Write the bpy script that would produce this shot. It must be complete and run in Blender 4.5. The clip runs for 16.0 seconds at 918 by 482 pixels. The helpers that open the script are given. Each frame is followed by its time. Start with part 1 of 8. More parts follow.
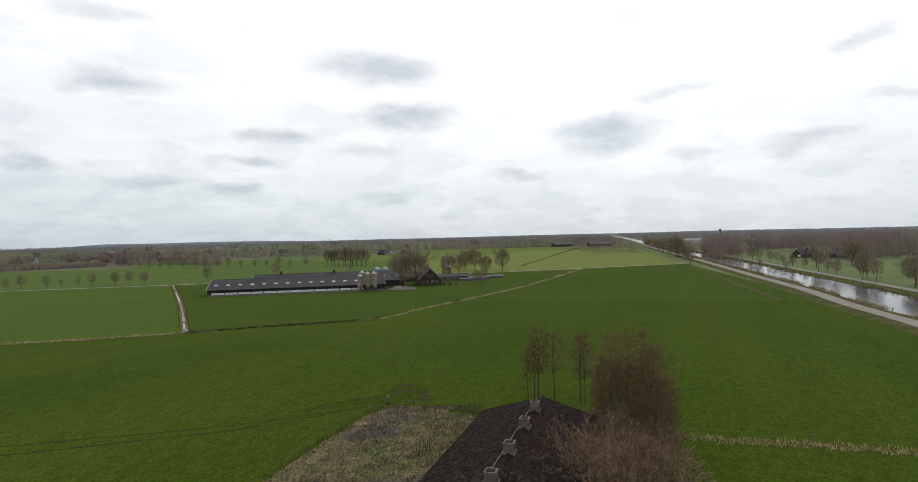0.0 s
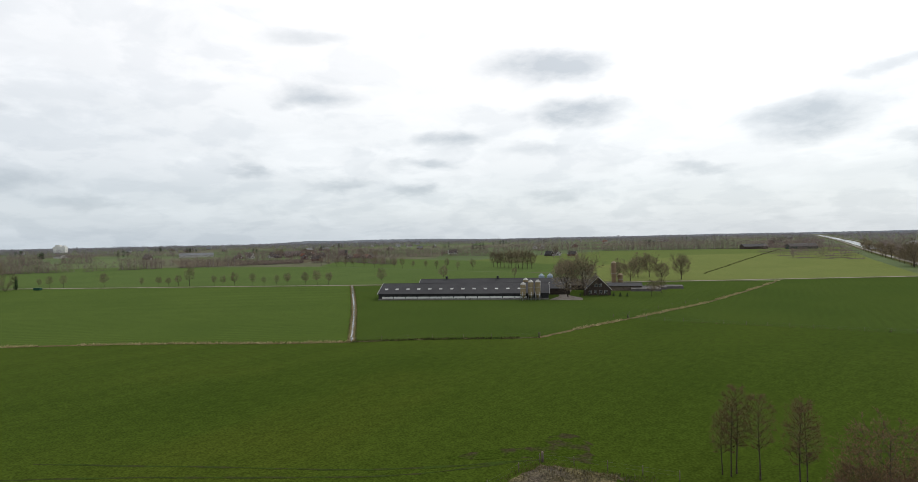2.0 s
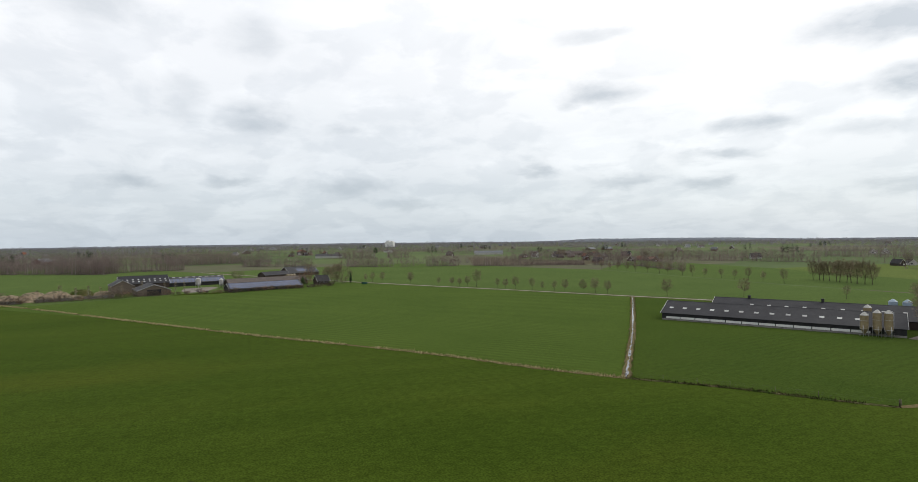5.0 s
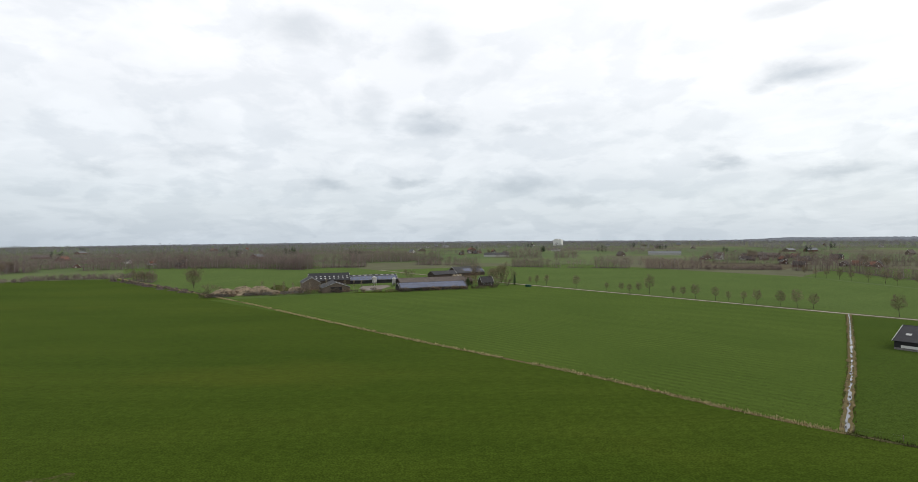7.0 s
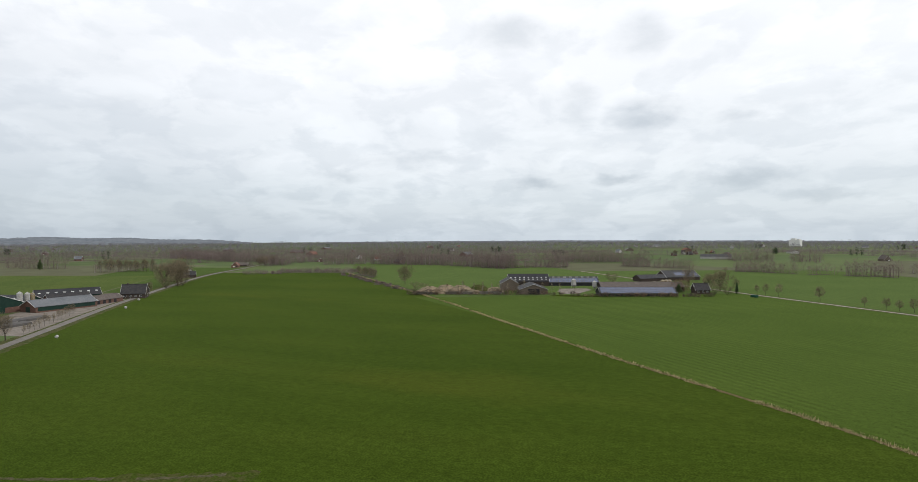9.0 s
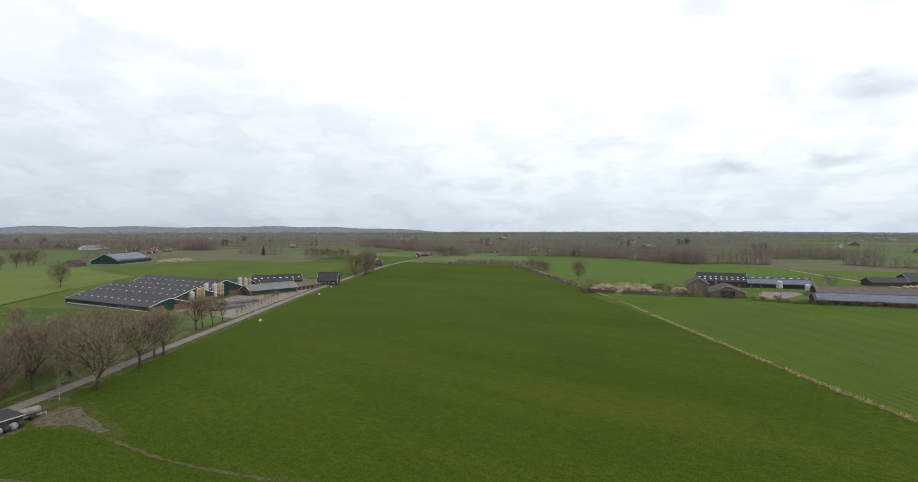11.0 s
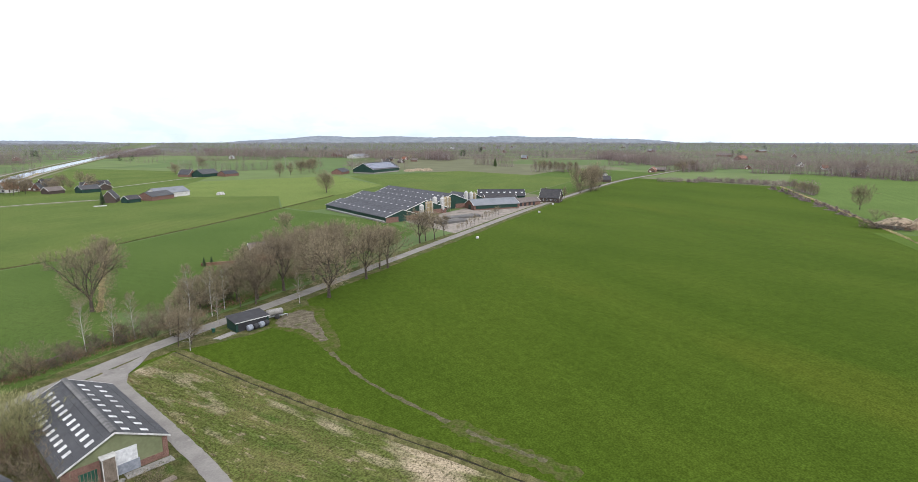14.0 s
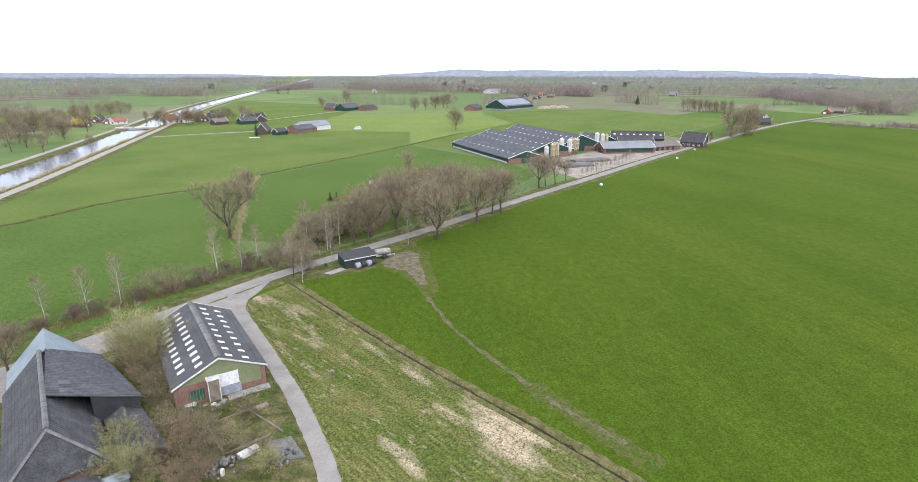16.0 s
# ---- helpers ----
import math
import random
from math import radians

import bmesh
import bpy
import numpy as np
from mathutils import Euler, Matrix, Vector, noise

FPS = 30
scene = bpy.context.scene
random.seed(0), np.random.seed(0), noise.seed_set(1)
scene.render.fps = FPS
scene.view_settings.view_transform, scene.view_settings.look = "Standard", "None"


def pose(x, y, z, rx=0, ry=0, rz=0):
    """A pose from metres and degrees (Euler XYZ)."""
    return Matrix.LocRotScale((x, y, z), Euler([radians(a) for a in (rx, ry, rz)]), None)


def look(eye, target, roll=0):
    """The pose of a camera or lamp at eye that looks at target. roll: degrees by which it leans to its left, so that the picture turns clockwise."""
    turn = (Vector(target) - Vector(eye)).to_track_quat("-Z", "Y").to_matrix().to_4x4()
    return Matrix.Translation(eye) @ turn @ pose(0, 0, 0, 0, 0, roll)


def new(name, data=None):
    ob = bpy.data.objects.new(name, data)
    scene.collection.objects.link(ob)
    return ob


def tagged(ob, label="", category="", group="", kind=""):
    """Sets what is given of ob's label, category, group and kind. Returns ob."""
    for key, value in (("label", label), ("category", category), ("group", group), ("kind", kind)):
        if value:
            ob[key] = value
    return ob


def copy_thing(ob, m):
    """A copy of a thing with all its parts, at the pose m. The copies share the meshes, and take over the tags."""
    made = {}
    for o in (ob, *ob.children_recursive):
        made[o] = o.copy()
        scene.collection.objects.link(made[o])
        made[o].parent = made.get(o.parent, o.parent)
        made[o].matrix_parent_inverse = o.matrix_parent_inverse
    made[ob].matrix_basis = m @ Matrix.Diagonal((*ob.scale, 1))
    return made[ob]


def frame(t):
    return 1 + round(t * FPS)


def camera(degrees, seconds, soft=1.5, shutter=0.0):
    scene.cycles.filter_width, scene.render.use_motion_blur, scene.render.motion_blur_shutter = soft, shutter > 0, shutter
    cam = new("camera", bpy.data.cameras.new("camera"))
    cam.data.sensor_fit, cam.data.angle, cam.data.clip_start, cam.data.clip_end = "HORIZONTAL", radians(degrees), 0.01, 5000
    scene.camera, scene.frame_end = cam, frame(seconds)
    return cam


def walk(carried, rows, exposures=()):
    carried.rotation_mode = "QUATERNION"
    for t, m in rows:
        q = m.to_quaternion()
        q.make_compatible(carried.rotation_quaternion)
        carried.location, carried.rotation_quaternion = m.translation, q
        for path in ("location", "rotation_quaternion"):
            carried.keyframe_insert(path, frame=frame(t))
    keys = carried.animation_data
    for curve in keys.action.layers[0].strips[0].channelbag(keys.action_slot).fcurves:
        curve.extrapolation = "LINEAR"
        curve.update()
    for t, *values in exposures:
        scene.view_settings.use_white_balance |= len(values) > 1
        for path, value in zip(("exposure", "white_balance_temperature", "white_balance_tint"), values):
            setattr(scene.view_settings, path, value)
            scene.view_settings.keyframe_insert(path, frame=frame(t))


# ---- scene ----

cam = camera(80.0, 16.0, soft=0.85)
PATH = [
    (0, (0.339, 0.621, 24.463), (0.307, 2.621, 24.443), -1.4),
    (0.5, (0.434, 3.712, 25.376), (0.293, 5.707, 25.356), -1.3),
    (1, (0.493, 6.803, 26.331), (0.186, 8.779, 26.313), -1.3),
    (1.5, (0.508, 9.743, 27.304), (0.033, 11.686, 27.288), -1.2),
    (2, (0.259, 12.427, 28.354), (-0.372, 14.325, 28.34), -1.2),
    (2.5, (-0.226, 15.159, 29.589), (-1.019, 16.995, 29.575), -1.1),
    (3, (-1.027, 18.004, 30.658), (-1.989, 19.757, 30.645), -1.0),
    (3.5, (-1.954, 20.739, 31.511), (-3.056, 22.408, 31.499), -0.9),
    (4, (-3.132, 23.413, 32.288), (-4.37, 24.985, 32.278), -0.8),
    (4.2, (-3.76, 24.409, 32.603), (-5.053, 25.936, 32.594), -0.8),
    (6.3, (-10.917, 34.345, 36.173), (-12.62, 35.395, 36.162), -0.5),
    (6.5, (-11.681, 35.275, 36.506), (-13.417, 36.268, 36.495), -0.5),
    (7, (-14.022, 37.536, 37.244), (-15.835, 38.381, 37.233), -0.5),
    (7.5, (-16.666, 39.799, 37.917), (-18.545, 40.485, 37.905), -0.4),
    (8, (-19.374, 42.126, 38.504), (-21.307, 42.638, 38.49), -0.3),
    (8.5, (-22.253, 44.33, 39.003), (-24.227, 44.652, 38.988), -0.2),
    (9, (-25.564, 46.101, 39.485), (-27.56, 46.228, 39.471), -0.2),
    (9.5, (-29.263, 47.242, 39.984), (-31.261, 47.17, 39.969), -0.2),
    (9.7, (-30.645, 47.466, 40.244), (-32.64, 47.319, 40.228), -0.2),
    (11.8, (-43.999, 48.829, 43.416), (-45.869, 48.131, 43.295), -0.1),
    (12, (-45.124, 48.816, 43.671), (-46.973, 48.067, 43.525), -0.2),
    (12.5, (-47.751, 48.338, 44.209), (-49.536, 47.459, 44.006), -0.2),
    (13, (-50.416, 47.887, 44.792), (-52.126, 46.883, 44.532), -0.1),
    (13.5, (-52.919, 47.679, 45.361), (-54.543, 46.556, 45.043), -0.1),
    (14, (-55.326, 47.769, 45.891), (-56.857, 46.539, 45.516), -0.0),
    (14.5, (-57.643, 48.082, 46.432), (-59.076, 46.756, 46.0), -0.1),
    (15, (-59.768, 48.368, 46.869), (-61.103, 46.961, 46.382), -0.0),
    (15.5, (-61.842, 48.529, 47.233), (-63.08, 47.055, 46.691), -0.0),
    (16, (-63.929, 48.668, 47.595), (-65.078, 47.143, 46.998), -0.0),
]
EXPOSURES = [(0.0, -0.01, 6500, 10), (3.5, 0.0, 6500, 10), (7.0, 0.07, 6500, 10), (9.5, 0.12, 6500, 10), (11.8, 0.46, 6400, 10.5), (12.5, 0.60, 6320, 11.5), (14.5, 1.2, 6080, 13), (16.0, 1.49, 5980, 14)]
walk(cam, [(t, look(eye, target, roll)) for t, eye, target, roll in PATH], EXPOSURES)

# ---- daylight: a broken bright overcast, soft high sun ----
SUN_AZ, SUN_EL = 20.0, 42.0          # degrees clockwise from +y, and up
world = bpy.data.worlds.new("world")
scene.world = world
world.use_nodes = True
wn, wl = world.node_tree.nodes, world.node_tree.links
wn.clear()


def wnode(kind, **values):
    n = wn.new(kind)
    for key, v in values.items():
        n.inputs[key].default_value = v
    return n


def wmath(op, a, b=0.0, clamp=False):
    n = wn.new("ShaderNodeMath")
    n.operation, n.use_clamp = op, clamp
    for k, v in ((0, a), (1, b)):
        if isinstance(v, (int, float)):
            n.inputs[k].default_value = v
        else:
            wl.new(v, n.inputs[k])
    return n.outputs[0]


sky = wn.new("ShaderNodeTexSky")
sky.sky_type, sky.sun_disc = "NISHITA", False
sky.sun_elevation, sky.sun_rotation = radians(SUN_EL), radians(SUN_AZ)
co = wn.new("ShaderNodeTexCoord")
sep = wn.new("ShaderNodeSeparateXYZ")
wl.new(co.outputs["Generated"], sep.inputs[0])
up = wmath("ADD", wmath("MAXIMUM", sep.outputs[2], 0.0), 0.17)
px, py = wmath("DIVIDE", sep.outputs[0], up), wmath("DIVIDE", sep.outputs[1], up)
flat = wn.new("ShaderNodeCombineXYZ")
wl.new(px, flat.inputs[0])
wl.new(py, flat.inputs[1])


# the same layer seen with the clouds' own height, less foreshortened
up_thick = wmath("ADD", wmath("MAXIMUM", sep.outputs[2], 0.0), 0.40)
thick = wn.new("ShaderNodeCombineXYZ")
wl.new(wmath("DIVIDE", sep.outputs[0], up_thick), thick.inputs[0])
wl.new(wmath("DIVIDE", sep.outputs[1], up_thick), thick.inputs[1])
wl.new(wmath("MULTIPLY", sep.outputs[2], 2.2), thick.inputs[2])


def wnoise(scale, detail, rough, shift, distort=0.0, layer_of=flat):
    m = wn.new("ShaderNodeMapping")
    m.inputs["Location"].default_value = shift
    wl.new(layer_of.outputs[0], m.inputs[0])
    n = wnode("ShaderNodeTexNoise", Scale=scale, Detail=detail, Roughness=rough, Distortion=distort)
    wl.new(m.outputs[0], n.inputs["Vector"])
    return n.outputs[0]


def wramp(value, stops):
    r = wn.new("ShaderNodeValToRGB")
    r.color_ramp.interpolation = "EASE"
    while len(r.color_ramp.elements) < len(stops):
        r.color_ramp.elements.new(0.5)
    for e, (p, c) in zip(r.color_ramp.elements, stops):
        e.position, e.color = p, (*c, 1)
    wl.new(value, r.inputs[0])
    return r.outputs[0]


def wmix(fac, a, b, kind="MIX"):
    n = wn.new("ShaderNodeMix")
    n.data_type, n.blend_type = "RGBA", kind
    for k, v in ((0, fac), (6, a), (7, b)):
        if isinstance(v, (int, float)):
            n.inputs[k].default_value = v
        elif isinstance(v, tuple):
            n.inputs[k].default_value = (*v, 1)
        else:
            wl.new(v, n.inputs[k])
    return n.outputs[2]


# bright layer above, grey towards the horizon
height = wramp(sep.outputs[2], [(0.0, (0.58, 0.64, 0.69)), (0.06, (0.68, 0.73, 0.76)), (0.15, (0.82, 0.85, 0.87)),
                                (0.30, (0.94, 0.95, 0.96)), (0.55, (1.06, 1.06, 1.07)), (1.0, (1.1, 1.1, 1.1))])
# glow of the hidden sun
sunv = wn.new("ShaderNodeVectorMath")
sunv.operation = "DOT_PRODUCT"
wl.new(co.outputs["Generated"], sunv.inputs[0])
sunv.inputs[1].default_value = (math.sin(radians(SUN_AZ)) * math.cos(radians(SUN_EL)), math.cos(radians(SUN_AZ)) * math.cos(radians(SUN_EL)), math.sin(radians(SUN_EL)))
glow = wramp(wmath("ADD", wmath("MULTIPLY", sunv.outputs["Value"], 0.5), 0.5),
             [(0.12, (0.70, 0.72, 0.75)), (0.25, (0.79, 0.81, 0.84)), (0.38, (0.92, 0.93, 0.95)), (0.62, (0.93, 0.94, 0.955)), (0.875, (1.06, 1.05, 1.04)), (1.0, (1.35, 1.33, 1.3))])
layer = wmix(1.0, height, glow, "MULTIPLY")
# cloud bellies: broad thin veils, small puffs, and the larger separate clouds by bearing and height
veil = wramp(wnoise(0.45, 4, 0.5, (3.1, 1.7, 0)), [(0.40, (0, 0, 0)), (0.66, (1, 1, 1))])
small = wramp(wnoise(5.2, 6, 0.55, (1.3, 5.2, 2), 0.3, thick), [(0.47, (0, 0, 0)), (0.60, (1, 1, 1))])
low_puffs = wramp(wnoise(3.0, 5, 0.55, (7.3, 1.2, 5), 0.2), [(0.48, (0, 0, 0)), (0.60, (1, 1, 1))])
bright = wramp(wnoise(3.4, 6, 0.55, (2.3, 8.2, 7), 0.3, thick), [(0.47, (0, 0, 0)), (0.62, (1, 1, 1))])
fray = wnoise(5.5, 6, 0.55, (9.1, 3.3, 1), 0.2, thick)
mottle = wramp(wnoise(9.0, 5, 0.6, (5.1, 2.3, 4), 0.2, thick), [(0.30, (0.72, 0.72, 0.72)), (0.66, (1.12, 1.12, 1.12))])
ruffle = wnoise(6.0, 6, 0.6, (4.4, 6.1, 3), 0.2, thick)
bearing = wmath("ADD", wmath("MULTIPLY", wmath("ARCTAN2", sep.outputs[0], sep.outputs[1]), 57.3), wmath("MULTIPLY", wmath("SUBTRACT", ruffle, 0.5), 6.0))
lift = wmath("ADD", wmath("MULTIPLY", wmath("ARCSINE", sep.outputs[2]), 57.3), wmath("MULTIPLY", wmath("SUBTRACT", fray, 0.5), 3.6))
dome = wn.new("ShaderNodeCombineXYZ")
wl.new(bearing, dome.inputs[0])
wl.new(lift, dome.inputs[1])
NORTH_CLOUDS = [(-8.6, 16.8, 7.3, 1.9, 0.8), (-32.3, 14.4, 4.7, 1.4, 0.6), (-5.7, 12.3, 5.8, 1.6, 0.7), (14.6, 10.0, 5.5, 2.3, 0.7), (-18.7, 10.1, 3.7, 1.0, 0.6), (-21.5, 7.5, 3.8, 0.7, 0.5), (-10.6, 8.8, 3.6, 0.8, 0.4), (20.7, 13.5, 4.8, 0.7, 0.4), (36.0, 15.3, 3.5, 1.0, 0.5),
                (17.1, 21.1, 4.8, 1.2, 0.5), (32.2, 7.5, 4.1, 1.1, 0.5), (37.8, 10.6, 2.9, 0.6, 0.4), (-39.3, 7.2, 1.9, 1.0, 0.5), (-30.5, 5.6, 4.3, 0.8, 0.4), (-22.6, 5.2, 2.7, 0.9, 0.5), (5.7, 6.2, 3.6, 0.7, 0.4), (-8.4, 4.3, 3.6, 0.8, 0.35), (-33.3, 19.7, 5.5, 0.9, 0.35), (22.2, 7.3, 2.5, 0.7, 0.4)]
WEST_CLOUDS = [(-80.8, 20.2, 4.9, 1.8, 0.35), (-67.7, 19.2, 3.0, 2.1, 0.3), (-67.8, 11.9, 3.3, 1.6, 0.45), (-73.8, 13.5, 2.1, 2.0, 0.25), (-59.8, 11.0, 2.3, 0.8, 0.3), (-39.7, 6.6, 2.7, 0.8, 0.45), (-77.8, 5.2, 3.1, 0.8, 0.4), (-69.9, 5.8, 2.7, 0.6, 0.4), (-58.7, 5.5, 4.9, 1.2, 0.35),
               (-98.0, 6.3, 2.7, 0.6, 0.25), (-51.7, 3.6, 3.5, 0.6, 0.25), (-35.9, 13.5, 1.4, 1.1, 0.3), (-89.7, 8.0, 5.3, 0.8, 0.2)]
puff = 0.0
for b0, e0, wide, tall, dark in NORTH_CLOUDS + WEST_CLOUDS:
    off = wn.new("ShaderNodeVectorMath")
    off.operation = "SUBTRACT"
    wl.new(dome.outputs[0], off.inputs[0])
    off.inputs[1].default_value = (b0, e0, 0)
    rel = wn.new("ShaderNodeVectorMath")
    rel.operation = "MULTIPLY"
    wl.new(off.outputs[0], rel.inputs[0])
    rel.inputs[1].default_value = (1 / wide, 1 / tall, 0)
    far = wn.new("ShaderNodeVectorMath")
    far.operation = "LENGTH"
    wl.new(rel.outputs[0], far.inputs[0])
    fall = wnode("ShaderNodeMapRange")
    fall.interpolation_type = "SMOOTHSTEP"
    fall.inputs["From Min"].default_value, fall.inputs["From Max"].default_value = 1.35, 0.1
    fall.inputs["To Min"].default_value, fall.inputs["To Max"].default_value = 0.0, dark * 1.4
    wl.new(far.outputs["Value"], fall.inputs["Value"])
    puff = wmath("MAXIMUM", fall.outputs[0], puff)
veiled = wmix(wmath("MULTIPLY", veil, 0.22), layer, wmix(1.0, layer, (0.84, 0.86, 0.89), "MULTIPLY"))
veiled = wmix(wmath("MULTIPLY", bright, 0.28), veiled, wmix(1.0, layer, (1.2, 1.19, 1.18), "MULTIPLY"))
veiled = wmix(wmath("MULTIPLY", small, 0.28), veiled, wmix(1.0, layer, (0.70, 0.735, 0.775), "MULTIPLY"))
veiled = wmix(wmath("MULTIPLY", low_puffs, 0.15), veiled, wmix(1.0, layer, (0.74, 0.77, 0.80), "MULTIPLY"))
clouds = wmix(wmath("MULTIPLY", wmath("MULTIPLY", puff, mottle), 1.0, True), veiled, wmix(1.0, layer, (0.56, 0.60, 0.64), "MULTIPLY"))
sky_bg = wnode("ShaderNodeBackground", Strength=0.1)
wl.new(sky.outputs[0], sky_bg.inputs[0])
cloud_bg = wnode("ShaderNodeBackground", Strength=1.12)
wl.new(clouds, cloud_bg.inputs[0])
mixed = wnode("ShaderNodeMixShader", Fac=0.93)
wl.new(sky_bg.outputs[0], mixed.inputs[1])
wl.new(cloud_bg.outputs[0], mixed.inputs[2])
wout = wn.new("ShaderNodeOutputWorld")
wl.new(mixed.outputs[0], wout.inputs[0])

sun = new("sun", bpy.data.lights.new("sun", "SUN"))
sun.data.energy, sun.data.angle, sun.data.color = 1.1, radians(14), (1.0, 0.96, 0.9)
sun.matrix_world = look((300 * math.sin(radians(SUN_AZ)), 300 * math.cos(radians(SUN_AZ)), 300 * math.tan(radians(SUN_EL))), (0, 0, 0))

# ---- materials ----
def material(name, colors, size=1.0, rough=0.85, metal=0.0, bump=0.0, fine=None, patch=None, stripes=None, ribs=None, spec=0.15, per_object=0.0, coords="Object", mid=None, stretch=None, island=0.0):
    """A procedural surface. colors: dark to light, mixed by a noise of that size in metres. fine: (size, amount) of grain. patch: (colour, size,
    threshold) of a second stain colour. stripes: (angle, period, amount) of drill lines. ribs: (axis, period, depth) of profiled sheets."""
    m = bpy.data.materials.new(name)
    m.use_nodes = True
    nt = m.node_tree
    n, l = nt.nodes, nt.links
    b = n["Principled BSDF"]
    b.inputs["Roughness"].default_value, b.inputs["Metallic"].default_value = rough, metal
    b.inputs["Specular IOR Level"].default_value = spec
    co = n.new("ShaderNodeTexCoord")

    def noise_of(size, detail=4.0, shift=0.0):
        mp = n.new("ShaderNodeMapping")
        mp.inputs["Location"].default_value = (shift, shift * 1.7, shift * 0.3)
        src = co.outputs[coords]
        if stretch and shift != 5.0:
            turn, squeeze = n.new("ShaderNodeMapping"), n.new("ShaderNodeMapping")
            turn.inputs["Rotation"].default_value = (0, 0, radians(stretch[0]))
            squeeze.inputs["Scale"].default_value = (1, 1 / stretch[1], 1)
            l.new(src, turn.inputs[0])
            l.new(turn.outputs[0], squeeze.inputs[0])
            src = squeeze.outputs[0]
        l.new(src, mp.inputs[0])
        t = n.new("ShaderNodeTexNoise")
        t.inputs["Scale"].default_value, t.inputs["Detail"].default_value = 1.0 / size, detail
        l.new(mp.outputs[0], t.inputs["Vector"])
        return t.outputs[0]

    def mix(fac, a, c, kind="MIX"):
        x = n.new("ShaderNodeMix")
        x.data_type, x.blend_type = "RGBA", kind
        for k, v in ((0, fac), (6, a), (7, c)):
            if isinstance(v, (int, float)):
                x.inputs[k].default_value = v
            elif isinstance(v, tuple):
                x.inputs[k].default_value = (*v, 1)
            else:
                l.new(v, x.inputs[k])
        return x.outputs[2]

    def ramp(value, stops):
        r = n.new("ShaderNodeValToRGB")
        while len(r.color_ramp.elements) < len(stops):
            r.color_ramp.elements.new(0.5)
        for e, (p, c) in zip(r.color_ramp.elements, stops):
            e.position, e.color = p, (*c, 1)
        l.new(value, r.inputs[0])
        return r.outputs[0]

    k = len(colors)
    col = ramp(noise_of(size), [(0.33 + 0.34 * i / max(1, k - 1), c) for i, c in enumerate(colors)])
    rel = None
    if stripes:
        for ang, period, amount in stripes:
            mp = n.new("ShaderNodeMapping")
            mp.inputs["Rotation"].default_value = (0, 0, radians(ang))
            l.new(co.outputs[coords], mp.inputs[0])
            w = n.new("ShaderNodeTexWave")
            w.inputs["Scale"].default_value, w.inputs["Distortion"].default_value = 0.314 / period, 1.2
            w.inputs["Detail"].default_value, w.inputs["Detail Scale"].default_value = 2.0, 0.6
            l.new(mp.outputs[0], w.inputs["Vector"])
            g = ramp(w.outputs[0], [(0.0, (1 - amount,) * 3), (1.0, (1 + amount,) * 3)])
            fade = ramp(noise_of(period * 9, 2, 31.0), [(0.38, (0, 0, 0)), (0.62, (1, 1, 1))])
            col = mix(fade, col, mix(1.0, col, g, "MULTIPLY"))
    if patch:
        for i, (pc, ps, th) in enumerate(patch if isinstance(patch, list) else [patch]):
            col = mix(ramp(noise_of(ps, 6, 11.0 + 7 * i), [(th, (0, 0, 0)), (min(th + 0.13, 1.0), (1, 1, 1))]), col, pc)
    if fine:
        g = ramp(noise_of(fine[0], 3, 5.0), [(0.3, (1 - fine[1],) * 3), (0.7, (1 + fine[1],) * 3)])
        col = mix(1.0, col, g, "MULTIPLY")
    if mid:
        g = ramp(noise_of(mid[0], 5, 17.0), [(0.3, (1 - mid[1],) * 3), (0.7, (1 + mid[1],) * 3)])
        col = mix(1.0, col, g, "MULTIPLY")
    if per_object:
        info = n.new("ShaderNodeObjectInfo")
        g = ramp(info.outputs["Random"], [(0.0, (1 - per_object,) * 3), (1.0, (1 + per_object,) * 3)])
        col = mix(1.0, col, g, "MULTIPLY")
    if island:
        geo = n.new("ShaderNodeNewGeometry")
        g = ramp(geo.outputs["Random Per Island"], [(0.0, (1 - island,) * 3), (1.0, (1 + island,) * 3)])
        col = mix(1.0, col, g, "MULTIPLY")
    l.new(col, b.inputs["Base Color"])
    if ribs:
        axis, period, depth = ribs
        w = n.new("ShaderNodeTexWave")
        w.bands_direction = axis
        w.inputs["Scale"].default_value, w.inputs["Distortion"].default_value = 0.314 / period, 0.0
        l.new(co.outputs[coords], w.inputs["Vector"])
        rel = n.new("ShaderNodeBump")
        rel.inputs["Distance"].default_value, rel.inputs["Strength"].default_value = depth, 0.7
        l.new(w.outputs[0], rel.inputs["Height"])
    if bump:
        r2 = n.new("ShaderNodeBump")
        r2.inputs["Distance"].default_value, r2.inputs["Strength"].default_value = bump, 0.8
        l.new(noise_of((fine[0] if fine else size) * 1.3, 5, 2.0), r2.inputs["Height"])
        if rel:
            l.new(rel.outputs[0], r2.inputs["Normal"])
        rel = r2
    if rel:
        l.new(rel.outputs[0], b.inputs["Normal"])
    return m


